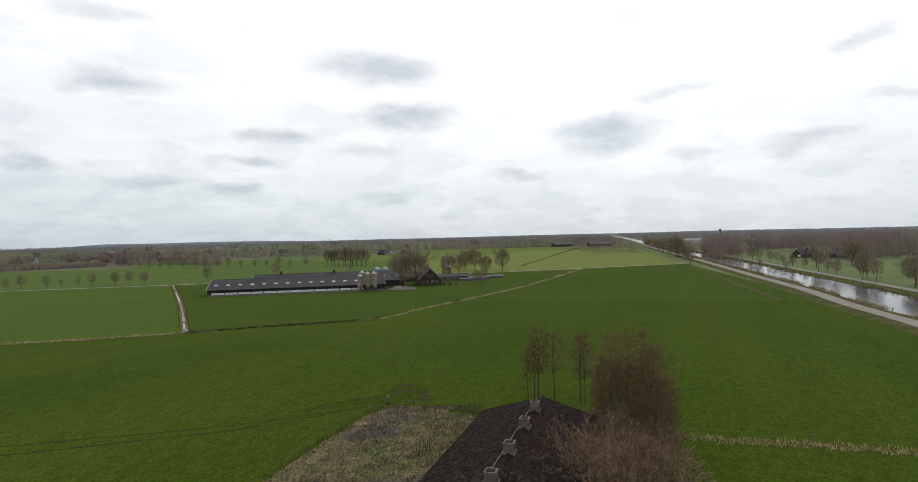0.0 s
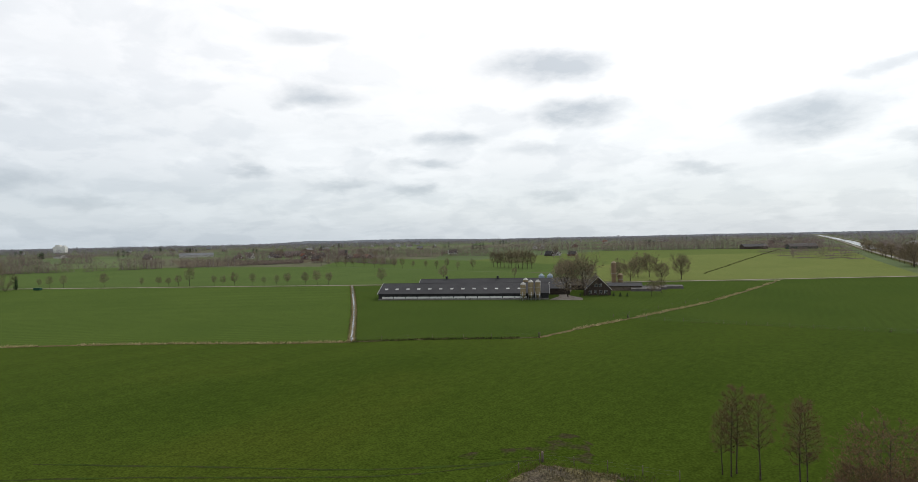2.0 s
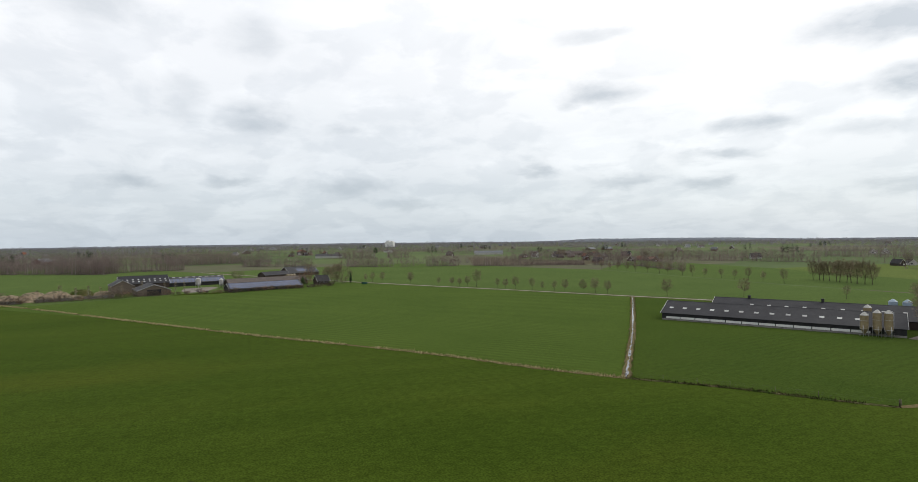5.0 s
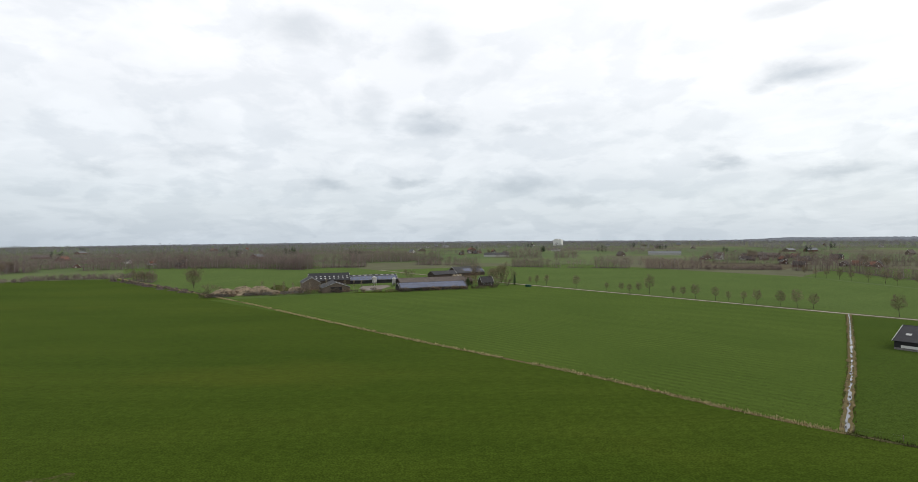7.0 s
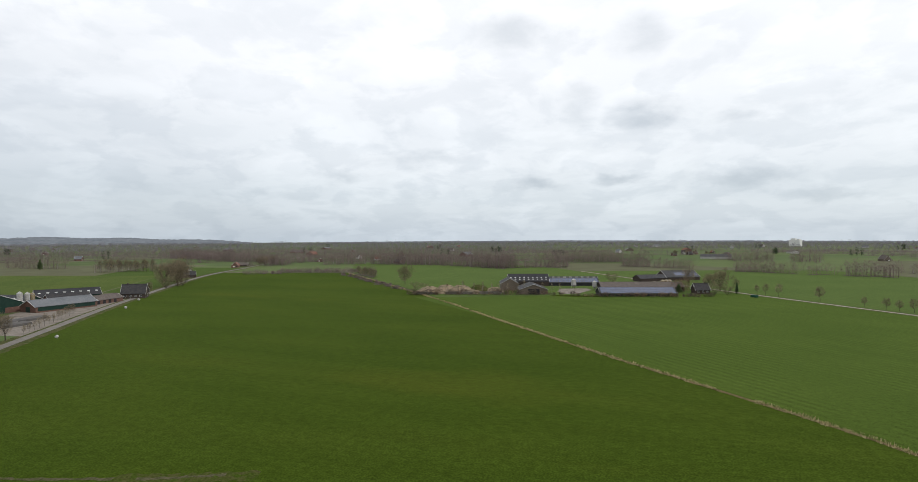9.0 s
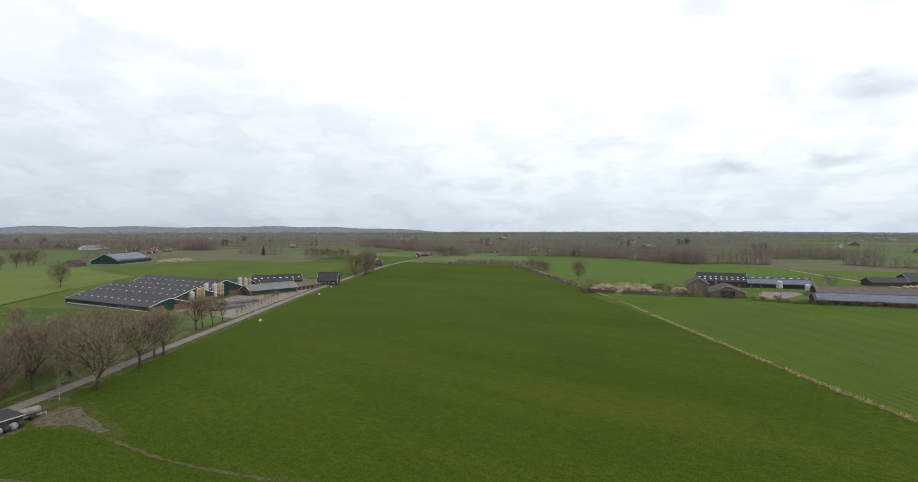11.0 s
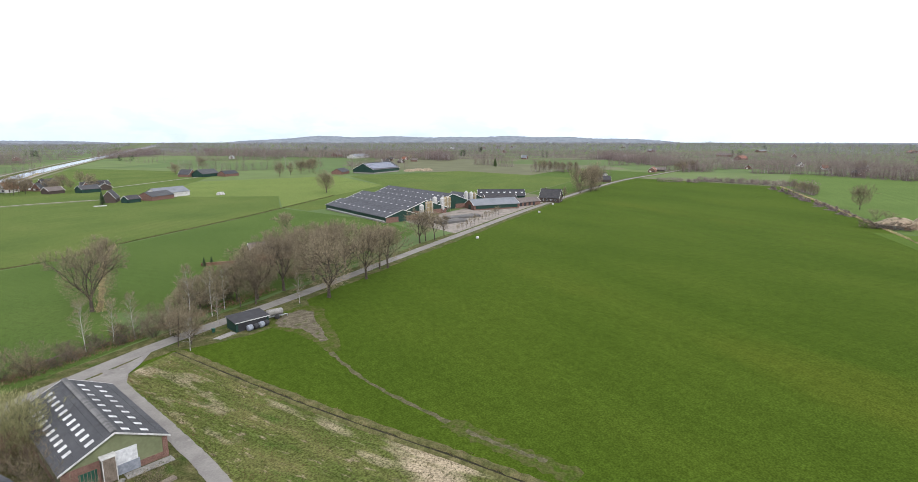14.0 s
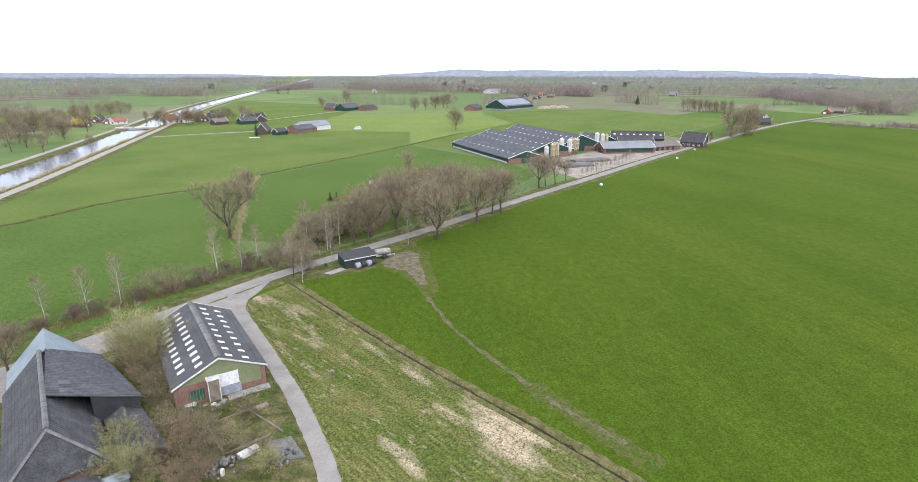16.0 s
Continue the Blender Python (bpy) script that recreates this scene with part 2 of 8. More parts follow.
def grass(name, a, b, c=None, patch=None, stripes=None, big=38.0, bump=0.10, stretch=None, grain=0.34, sheen=0.066, sheen_tint=(0.74, 0.93, 0.50)):
    m = material(name, [a, b] + ([c] if c else []), size=big, rough=1.0, spec=0.0, fine=(0.32, grain), bump=bump, patch=patch, stripes=stripes, mid=(1.3, 0.13), stretch=stretch)
    bs = m.node_tree.nodes["Principled BSDF"]
    bs.inputs["Sheen Weight"].default_value, bs.inputs["Sheen Roughness"].default_value = sheen, 0.3
    bs.inputs["Sheen Tint"].default_value = (*sheen_tint, 1)
    return m


GRASS = grass("grass_dark", (0.0274, 0.0452, 0.0052), (0.0320, 0.0506, 0.0060), (0.0366, 0.0546, 0.0068), patch=((0.0452, 0.0578, 0.0074), 70, 0.59), stripes=[(24, 14.0, 0.035), (113, 2.6, 0.03)], stretch=(23, 2.2), bump=0.03, sheen=0.054, sheen_tint=(0.75, 0.95, 0.46))
GRASS_W = grass("grass_west", (0.0400, 0.0640, 0.0105), (0.0475, 0.073, 0.0125), stripes=[(70, 3.2, 0.13), (70, 14.0, 0.06)], bump=0.03)
GRASS_BARN = grass("grass_barn", (0.0300, 0.0500, 0.0080), (0.0372, 0.0575, 0.0095), stripes=[(12, 3.0, 0.06)], sheen=0.054, sheen_tint=(0.75, 0.95, 0.46))
GRASS_LIGHT = grass("grass_light", (0.098, 0.118, 0.034), (0.114, 0.130, 0.040), stripes=[(30, 6.0, 0.05)], bump=0.0)
GRASS_YELLOW = grass("grass_yellow", (0.072, 0.096, 0.026), (0.086, 0.106, 0.030), stripes=[(15, 5.0, 0.05)], bump=0.0)
GRASS_S = grass("grass_south", (0.0430, 0.0625, 0.0155), (0.0530, 0.0725, 0.0180), (0.0610, 0.077, 0.0205), stripes=[(60, 7.0, 0.05)], bump=0.03)
GRASS_SE = grass("grass_lush", (0.0365, 0.0585, 0.0135), (0.0460, 0.069, 0.0165), stripes=[(160, 4.0, 0.05)])
# Base colour lifted in place of the haze over distant meadows.
GRASS_FAR = grass("grass_far", (0.051, 0.078, 0.0205), (0.060, 0.088, 0.024), stripes=[(70, 9.0, 0.06)], bump=0.0)
VERGE = grass("verge", (0.036, 0.042, 0.014), (0.052, 0.052, 0.021), (0.082, 0.072, 0.036), patch=[((0.029, 0.04675, 0.011), 4, 0.54), ((0.11, 0.09, 0.052), 2.6, 0.64)], big=2.4)
STRIP = grass("stubble", (0.047, 0.060, 0.015), (0.058, 0.067, 0.019), (0.080, 0.078, 0.029), patch=[((0.20, 0.165, 0.112), 5, 0.545), ((0.038, 0.058, 0.013), 3, 0.60), ((0.15, 0.122, 0.08), 0.8, 0.60)], stripes=[(-6, 0.9, 0.15)], big=5.0, stretch=(-6, 3.5), grain=0.5)
ROUGH = grass("rough_meadow", (0.070, 0.061, 0.034), (0.100, 0.085, 0.046), (0.062, 0.066, 0.027), patch=[((0.066, 0.054, 0.048), 9, 0.52), ((0.150, 0.124, 0.070), 5, 0.57), ((0.066, 0.088, 0.030), 6, 0.60)], big=3.0, grain=0.6)
MUD = material("mud", [(0.032, 0.034, 0.012), (0.038, 0.034, 0.017), (0.048, 0.041, 0.025)], size=1.4, rough=1.0, spec=0.0, bump=0.06, fine=(0.4, 0.35), patch=((0.031, 0.0495, 0.0065), 2.6, 0.37))
TRACK = material("trodden_earth", [(0.048, 0.052, 0.022), (0.062, 0.059, 0.032), (0.080, 0.072, 0.044)], size=1.6, rough=1.0, spec=0.0, bump=0.03, fine=(0.4, 0.3), patch=((0.040, 0.055, 0.012), 1.6, 0.57))
DRY = material("dry_grass", [(0.25, 0.205, 0.10), (0.34, 0.285, 0.15), (0.42, 0.355, 0.20)], size=2.0, rough=0.95, fine=(0.4, 0.25), spec=0.1)
DRY_DARK = material("withered_grass", [(0.0744, 0.05795, 0.027), (0.1178, 0.0915, 0.042), (0.062, 0.0671, 0.021)], size=2.5, rough=0.95, fine=(0.4, 0.2), spec=0.1)
REED = material("reed", [(0.2046, 0.1586, 0.084), (0.279, 0.2257, 0.132)], size=2.0, rough=0.9, fine=(0.3, 0.15), spec=0.1)
ASPHALT = material("asphalt", [(0.112, 0.104, 0.095), (0.134, 0.125, 0.114), (0.150, 0.140, 0.128)], size=4.0, rough=0.9, fine=(0.3, 0.10), patch=[((0.095, 0.088, 0.08), 3, 0.62), ((0.165, 0.154, 0.138), 1.6, 0.66)], bump=0.005)
CONCRETE_ROAD = material("pale_road", [(0.142, 0.130, 0.113), (0.178, 0.165, 0.144)], size=4.0, rough=0.9, fine=(0.5, 0.08), bump=0.01)
FIELD_ROAD = material("bleached_field_road", [(0.200, 0.180, 0.142), (0.250, 0.228, 0.184)], size=4.0, rough=0.95, fine=(0.5, 0.12), bump=0.01)
YARD = material("yard_paving", [(0.125, 0.108, 0.092), (0.175, 0.155, 0.134)], size=5.0, rough=0.9, fine=(0.6, 0.2), patch=((0.085, 0.073, 0.06), 4, 0.56))
SAND = material("sand_heap", [(0.13, 0.10, 0.066), (0.21, 0.165, 0.115), (0.11, 0.09, 0.06)], size=2.2, rough=0.95, fine=(0.5, 0.35), bump=0.2, patch=((0.055, 0.06, 0.027), 3, 0.54))
SILAGE = material("silage", [(0.035, 0.033, 0.032), (0.06, 0.055, 0.05)], size=3.0, rough=0.6, bump=0.1)
BARK = material("bark", [(0.042, 0.034, 0.026), (0.072, 0.059, 0.045)], size=0.6, rough=0.95, fine=(0.15, 0.25), per_object=0.15)
TWIG_BROWN = material("twigs_brown", [(0.136, 0.112, 0.074), (0.198, 0.164, 0.108)], size=3.0, rough=0.95, spec=0.1, per_object=0.2, island=0.45)
TWIG_RED = material("twigs_reddish", [(0.104, 0.064, 0.040), (0.168, 0.104, 0.066)], size=3.0, rough=0.95, spec=0.1, per_object=0.12, island=0.45)
TWIG_ORANGE = material("twigs_orange_brown", [(0.15, 0.10, 0.066), (0.225, 0.152, 0.10)], size=3.0, rough=0.95, spec=0.1, per_object=0.15, island=0.45)
TWIG_GREEN = material("twigs_budding", [(0.165, 0.162, 0.074), (0.225, 0.218, 0.108)], size=2.0, rough=0.95, spec=0.1, per_object=0.15, island=0.45)
TWIG_YELLOW = material("twigs_flowering", [(0.35, 0.3, 0.07), (0.45, 0.38, 0.1)], size=2.0, rough=0.95, spec=0.1)
BIRCH = material("birch_bark", [(0.21, 0.20, 0.185), (0.33, 0.315, 0.295)], size=0.9, rough=0.8, patch=((0.055, 0.05, 0.045), 0.45, 0.55))
CONIFER = material("conifer_needles", [(0.018, 0.035, 0.014), (0.035, 0.06, 0.022)], size=1.5, rough=0.9, spec=0.2)
IVY = material("evergreen", [(0.025, 0.04, 0.014), (0.05, 0.07, 0.025)], size=1.0, rough=0.8)
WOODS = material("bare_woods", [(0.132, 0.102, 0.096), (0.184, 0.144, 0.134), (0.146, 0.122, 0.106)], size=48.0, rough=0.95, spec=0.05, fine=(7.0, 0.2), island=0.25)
# The next two pale and blue in steps: haze put into their base colour.
WOODS_HALF_HAZED = material("bare_woods_half_hazed", [(0.150, 0.122, 0.120), (0.192, 0.160, 0.158), (0.156, 0.140, 0.130)], size=90.0, rough=0.95, spec=0.03, fine=(14.0, 0.16), island=0.14)
WOODS_HAZED = material("distant_woods_hazed", [(0.176, 0.170, 0.184), (0.214, 0.208, 0.222)], size=200.0, rough=1.0, spec=0.0, fine=(40.0, 0.14), island=0.06)
LITTER = material("leaf_litter", [(0.070, 0.060, 0.050), (0.095, 0.082, 0.070), (0.062, 0.064, 0.046)], size=20.0, rough=1.0, spec=0.0, fine=(1.5, 0.25))
PINES = material("pine_woods", [(0.030, 0.046, 0.026), (0.046, 0.062, 0.036)], size=12.0, rough=0.95, spec=0.05)
# Blue-grey distance haze painted over the hill's woodland colour.
HILL_HAZED = material("wooded_hill_hazed", [(0.115, 0.129, 0.147), (0.144, 0.158, 0.174)], size=120.0, rough=1.0, spec=0.0, fine=(25, 0.25))
WATER = material("water", [(0.04, 0.042, 0.05), (0.055, 0.056, 0.065)], size=20.0, rough=0.1, spec=0.5, bump=0.004, fine=(2.5, 0.0))
WATER.node_tree.nodes["Principled BSDF"].inputs["IOR"].default_value = 1.24
ROOF_GREY = material("fibre_cement_roof", [(0.0372, 0.03806, 0.0408), (0.05208, 0.0527, 0.0552)], size=4.0, rough=0.75, ribs=("X", 0.18, 0.03), fine=(0.6, 0.1), patch=((0.02976, 0.02928, 0.0288), 2.5, 0.6))
ROOF_DARK = material("dark_sheet_roof", [(0.0205, 0.0212, 0.0245), (0.0305, 0.031, 0.0345)], size=5.0, rough=0.7, ribs=("X", 0.2, 0.03), fine=(0.8, 0.12))
ROOF_DAIRY = material("grey_ribbed_roof", [(0.030, 0.031, 0.036), (0.043, 0.044, 0.050)], size=5.0, rough=0.7, ribs=("X", 0.2, 0.03), fine=(0.8, 0.14), patch=((0.055, 0.055, 0.058), 3.0, 0.64))
ROOF_LIGHT = material("light_sheet_roof", [(0.093, 0.1007, 0.111), (0.124, 0.1311, 0.141)], size=5.0, rough=0.55, ribs=("X", 0.2, 0.03), fine=(0.8, 0.08))
ROOF_TILE = material("dark_roof_tiles", [(0.0248, 0.0244, 0.027), (0.0434, 0.04148, 0.042)], size=1.2, rough=0.8, ribs=("X", 0.3, 0.04), fine=(0.3, 0.2))
ROOF_RED = material("red_roof_tiles", [(0.125, 0.052, 0.034), (0.175, 0.076, 0.05)], size=1.5, rough=0.85, ribs=("X", 0.3, 0.04), fine=(0.3, 0.25))
ROOF_OLD = material("old_lichened_roof", [(0.0085, 0.0066, 0.0058), (0.0165, 0.0128, 0.0112), (0.0290, 0.0230, 0.0205)], size=0.5, rough=1.0, spec=0.02, bump=0.05, fine=(0.13, 0.85), patch=[((0.019, 0.0115, 0.0095), 3.5, 0.52), ((0.080, 0.073, 0.066), 0.30, 0.63)])
ROOF_MOSS = material("mossy_slate_roof", [(0.031, 0.0315, 0.035), (0.042, 0.042, 0.046), (0.054, 0.053, 0.055)], size=1.6, rough=0.85, fine=(0.2, 0.3), ribs=("X", 0.5, 0.05), patch=[((0.052, 0.048, 0.038), 2.0, 0.64), ((0.11, 0.108, 0.104), 0.45, 0.70)])
RIDGE_GREY = material("grey_ridge_tiles", [(0.066, 0.065, 0.064), (0.098, 0.096, 0.093)], size=0.5, rough=0.9, fine=(0.15, 0.25), per_object=0.2)
ROOF_BLUE = material("weathered_zinc", [(0.124, 0.1525, 0.168), (0.1736, 0.2013, 0.216)], size=2.5, rough=0.5, metal=0.3, ribs=("X", 0.25, 0.02))
SOLAR = material("solar_panel", [(0.035, 0.045, 0.085), (0.05, 0.065, 0.12)], size=4.0, rough=0.2, spec=0.6, per_object=0.1)
SKYLIGHT = material("fibreglass_skylight", [(0.27, 0.27, 0.265), (0.40, 0.40, 0.39)], size=0.8, rough=0.5, per_object=0.25, patch=((0.17, 0.17, 0.165), 0.7, 0.6))
WHITE = material("white_paint", [(0.525, 0.525, 0.51), (0.6, 0.6, 0.585)], size=1.5, rough=0.6)
OFFWHITE = material("weathered_white", [(0.29, 0.285, 0.27), (0.41, 0.405, 0.39)], size=1.2, rough=0.7, fine=(0.3, 0.15))
BLACK = material("black_sheet", [(0.018, 0.018, 0.02), (0.03, 0.03, 0.032)], size=1.5, rough=0.6)
GREEN_SHEET = material("dark_green_sheet", [(0.010, 0.028, 0.022), (0.017, 0.04, 0.031)], size=3.0, rough=0.5, ribs=("X", 0.25, 0.02))
OLIVE_SHEET = material("olive_profiled_sheet", [(0.0992, 0.1098, 0.06), (0.124, 0.1342, 0.075)], size=2.0, rough=0.6, ribs=("X", 0.28, 0.03), fine=(0.5, 0.08))
BRICK = material("red_brick", [(0.105, 0.060, 0.048), (0.140, 0.083, 0.066)], size=0.8, rough=0.9, fine=(0.2, 0.25), bump=0.01)
BRICK_DARK = material("brown_brick", [(0.042, 0.033, 0.028), (0.062, 0.048, 0.041)], size=0.8, rough=0.9, fine=(0.2, 0.2))
CONCRETE = material("concrete", [(0.135, 0.129, 0.119), (0.19, 0.182, 0.168)], size=1.2, rough=0.9, fine=(0.3, 0.2), patch=((0.09, 0.085, 0.075), 1.5, 0.6))
GLASS = material("window_glass", [(0.03, 0.035, 0.04), (0.05, 0.055, 0.06)], size=1.0, rough=0.08, spec=0.7)
SILO_GOLD = material("yellowed_polyester", [(0.17, 0.135, 0.075), (0.235, 0.19, 0.115)], size=1.2, rough=0.5, ribs=("Z", 0.5, 0.02))
SILO_WHITE = material("white_silo_skin", [(0.27, 0.265, 0.245), (0.35, 0.345, 0.32)], size=1.6, rough=0.5, ribs=("Z", 0.5, 0.02), fine=(0.4, 0.12))
SILO_BLUE = material("blue_grey_silo_skin", [(0.1875, 0.2475, 0.3), (0.2475, 0.3075, 0.36)], size=2.0, rough=0.45)
SILO_BROWN = material("brown_tower_silo", [(0.135, 0.092, 0.056), (0.19, 0.135, 0.086)], size=2.0, rough=0.6, ribs=("Z", 0.7, 0.02))
STEEL = material("galvanised_steel", [(0.35, 0.36, 0.37), (0.45, 0.46, 0.47)], size=0.8, rough=0.45, metal=0.8)
WOOD = material("weathered_wood", [(0.093, 0.07625, 0.06), (0.1488, 0.122, 0.096)], size=0.6, rough=0.9, fine=(0.12, 0.25))
RUBBER = material("rubber", [(0.02, 0.02, 0.02), (0.035, 0.034, 0.033)], size=0.5, rough=0.85)
TARP = material("white_tarpaulin", [(0.34, 0.345, 0.35), (0.45, 0.455, 0.46)], size=0.7, rough=0.6, bump=0.08, fine=(0.4, 0.12))
TARP_GREY = material("grey_tarpaulin", [(0.13, 0.14, 0.16), (0.19, 0.205, 0.23)], size=0.7, rough=0.6, bump=0.08, fine=(0.4, 0.15))
BIN_GREEN = material("bin_green_plastic", [(0.012, 0.05, 0.033), (0.02, 0.065, 0.043)], size=0.5, rough=0.5)
RUBBLE = material("rubble_stone", [(0.045, 0.043, 0.04), (0.11, 0.104, 0.095)], size=0.4, rough=0.95, per_object=0.6)
ROOF_LEAN = material("grey_corrugated_sheets", [(0.033, 0.034, 0.038), (0.052, 0.053, 0.058)], size=1.2, rough=0.75, ribs=("Y", 0.5, 0.04), fine=(0.4, 0.3), patch=((0.075, 0.077, 0.08), 0.9, 0.64), per_object=0.28)
TRACK_DARK = material("wheel_rut", [(0.025, 0.038, 0.01), (0.04, 0.042, 0.016)], size=2.5, rough=1.0, spec=0.0, fine=(0.5, 0.2), patch=((0.032, 0.052, 0.01), 3.0, 0.48))
SLAB = material("old_dark_concrete", [(0.062, 0.06, 0.058), (0.095, 0.092, 0.087)], size=0.8, rough=0.9, fine=(0.25, 0.25), patch=((0.05, 0.055, 0.03), 1.0, 0.62))
DITCH_WATER = material("ditch_water", [(0.05, 0.055, 0.06), (0.07, 0.075, 0.08)], size=6.0, rough=0.05, spec=0.8)
TWIG_SCRUB = material("scrub_twigs", [(0.075, 0.060, 0.046), (0.12, 0.096, 0.074)], size=3.0, rough=0.95, spec=0.05, per_object=0.25, island=0.45)
ARABLE = material("bare_arable_soil", [(0.078, 0.070, 0.048), (0.100, 0.088, 0.062)], size=30.0, rough=1.0, spec=0.0, fine=(2.0, 0.2))
BANK = grass("ditch_bank_grass", (0.050, 0.054, 0.020), (0.068, 0.066, 0.027), (0.088, 0.079, 0.038), big=1.6)
EARTH = material("dry_trodden_mud", [(0.056, 0.049, 0.034), (0.08, 0.07, 0.049), (0.10, 0.088, 0.064)], size=1.6, rough=1.0, spec=0.0, bump=0.05, fine=(0.4, 0.3), patch=((0.04, 0.052, 0.013), 2.0, 0.56))
ROOF_BROWN = material("faded_brown_roof", [(0.078, 0.066, 0.060), (0.105, 0.09, 0.082)], size=2.0, rough=0.9, fine=(0.4, 0.25), ribs=("X", 0.3, 0.03))
WORN_GRASS = material("worn_grass", [(0.036, 0.050, 0.0105), (0.046, 0.053, 0.015), (0.058, 0.058, 0.022)], size=1.8, rough=1.0, spec=0.0, fine=(0.4, 0.3), patch=((0.033, 0.052, 0.008), 1.5, 0.52))
# Near-black earth: the shade of a deep ditch put into the colour.
DITCH_SHADE = material("ditch_shade_earth", [(0.016, 0.015, 0.009), (0.028, 0.026, 0.015)], size=1.2, rough=0.9, spec=0.05, fine=(0.3, 0.3))
WIRE = material("fence_wire", [(0.08, 0.08, 0.075), (0.11, 0.11, 0.1)], size=1.0, rough=0.8)
PALE_GREEN = material("coarse_green_grass", [(0.072, 0.098, 0.038), (0.108, 0.134, 0.058)], size=2.0, rough=1.0, spec=0.0, fine=(0.4, 0.25))
TUSSOCK = material("tussock", [(0.098, 0.086, 0.066), (0.140, 0.122, 0.086), (0.084, 0.074, 0.064)], size=2.0, rough=1.0, spec=0.0, fine=(0.4, 0.3))


def let_light_through(m, share):
    """Fine sprays of twigs: part of the light that falls on one side leaves on the other."""
    n, l = m.node_tree.nodes, m.node_tree.links
    b = n["Principled BSDF"]
    t, x = n.new("ShaderNodeBsdfTranslucent"), n.new("ShaderNodeMixShader")
    x.inputs[0].default_value = share
    l.new(b.inputs["Base Color"].links[0].from_socket, t.inputs[0])
    l.new(b.outputs[0], x.inputs[1])
    l.new(t.outputs[0], x.inputs[2])
    l.new(x.outputs[0], n["Material Output"].inputs[0])


for m_ in (WOODS, WOODS_HALF_HAZED, WOODS_HAZED):
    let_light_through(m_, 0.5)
for m_ in (TWIG_BROWN, TWIG_RED, TWIG_ORANGE, TWIG_GREEN):
    let_light_through(m_, 0.25)


# ---- mesh building ----
class Solid:
    """Vertices and faces of one mesh, gathered piece by piece."""

    def __init__(self):
        self.v, self.f, self.s = [], [], []

    def add(self, verts, faces, smooth=False):
        k = len(self.v)
        self.v += [tuple(p) for p in verts]
        self.f += [tuple(k + i for i in q) for q in faces]
        self.s += [smooth] * len(faces)
        return self

    def box(self, x0, y0, z0, x1, y1, z1, m=None):
        p = [Vector((x, y, z)) for z in (z0, z1) for x, y in ((x0, y0), (x1, y0), (x1, y1), (x0, y1))]
        if m:
            p = [m @ q for q in p]
        return self.add(p, [(3, 2, 1, 0), (4, 5, 6, 7), (0, 1, 5, 4), (1, 2, 6, 5), (2, 3, 7, 6), (3, 0, 4, 7)])

    def slab(self, ring, thick):
        """A flat ring of points, thickened downwards along its normal."""
        ring = [Vector(p) for p in ring]
        nrm = (ring[1] - ring[0]).cross(ring[2] - ring[0]).normalized() * thick
        k = len(ring)
        return self.add(ring + [p - nrm for p in ring], [tuple(range(k)), tuple(range(2 * k - 1, k - 1, -1))] + [(i, k + i, k + (i + 1) % k, (i + 1) % k) for i in range(k)])

    def extrude(self, outline, x0, x1):
        """An outline in y and z, drawn out along x."""
        k = len(outline)
        return self.add([(x, y, z) for x in (x0, x1) for y, z in outline], [tuple(range(k - 1, -1, -1)), tuple(range(k, 2 * k))] + [(i, (i + 1) % k, k + (i + 1) % k, k + i) for i in range(k)])

    def tube(self, a, b, ra, rb, n=6, caps=True):
        a, b = Vector(a), Vector(b)
        d = (b - a).normalized()
        u = d.orthogonal().normalized()
        w = d.cross(u)
        ring = [u * math.cos(2 * math.pi * i / n) + w * math.sin(2 * math.pi * i / n) for i in range(n)]
        self.add([a + q * ra for q in ring] + [b + q * rb for q in ring], [(i, (i + 1) % n, n + (i + 1) % n, n + i) for i in range(n)], n > 5)
        if caps:
            k = len(self.v) - 2 * n
            self.f += [tuple(k + i for i in range(n - 1, -1, -1)), tuple(k + n + i for i in range(n))]
            self.s += [False, False]
        return self

    def turned(self, profile, n=16, x=0.0, y=0.0):
        """A surface of revolution round an upright axis: rows of radius and height."""
        v = [(x + r * math.cos(2 * math.pi * i / n), y + r * math.sin(2 * math.pi * i / n), z) for r, z in profile for i in range(n)]
        f = [(j * n + i, j * n + (i + 1) % n, (j + 1) * n + (i + 1) % n, (j + 1) * n + i) for j in range(len(profile) - 1) for i in range(n)]
        return self.add(v, f, True)

    def mesh(self, name, mat):
        me = bpy.data.meshes.new(name)
        me.from_pydata(self.v, [], self.f)
        me.polygons.foreach_set("use_smooth", self.s)
        me.materials.append(mat)
        me.update()
        return me


def part(name, solid, mat, parent=None, label=""):
    ob = new(name, solid.mesh(name, mat) if isinstance(solid, Solid) else solid)
    if parent:
        ob.parent = parent
    return tagged(ob, label)


def thing(name, m, label, category, group="", kind=""):
    ob = new(name)
    ob.matrix_basis = m
    return tagged(ob, label, category, group, kind)


def stuff(name, solid, mat, label, category, kind="stuff"):
    return tagged(part(name, solid, mat), label, category, kind=kind)


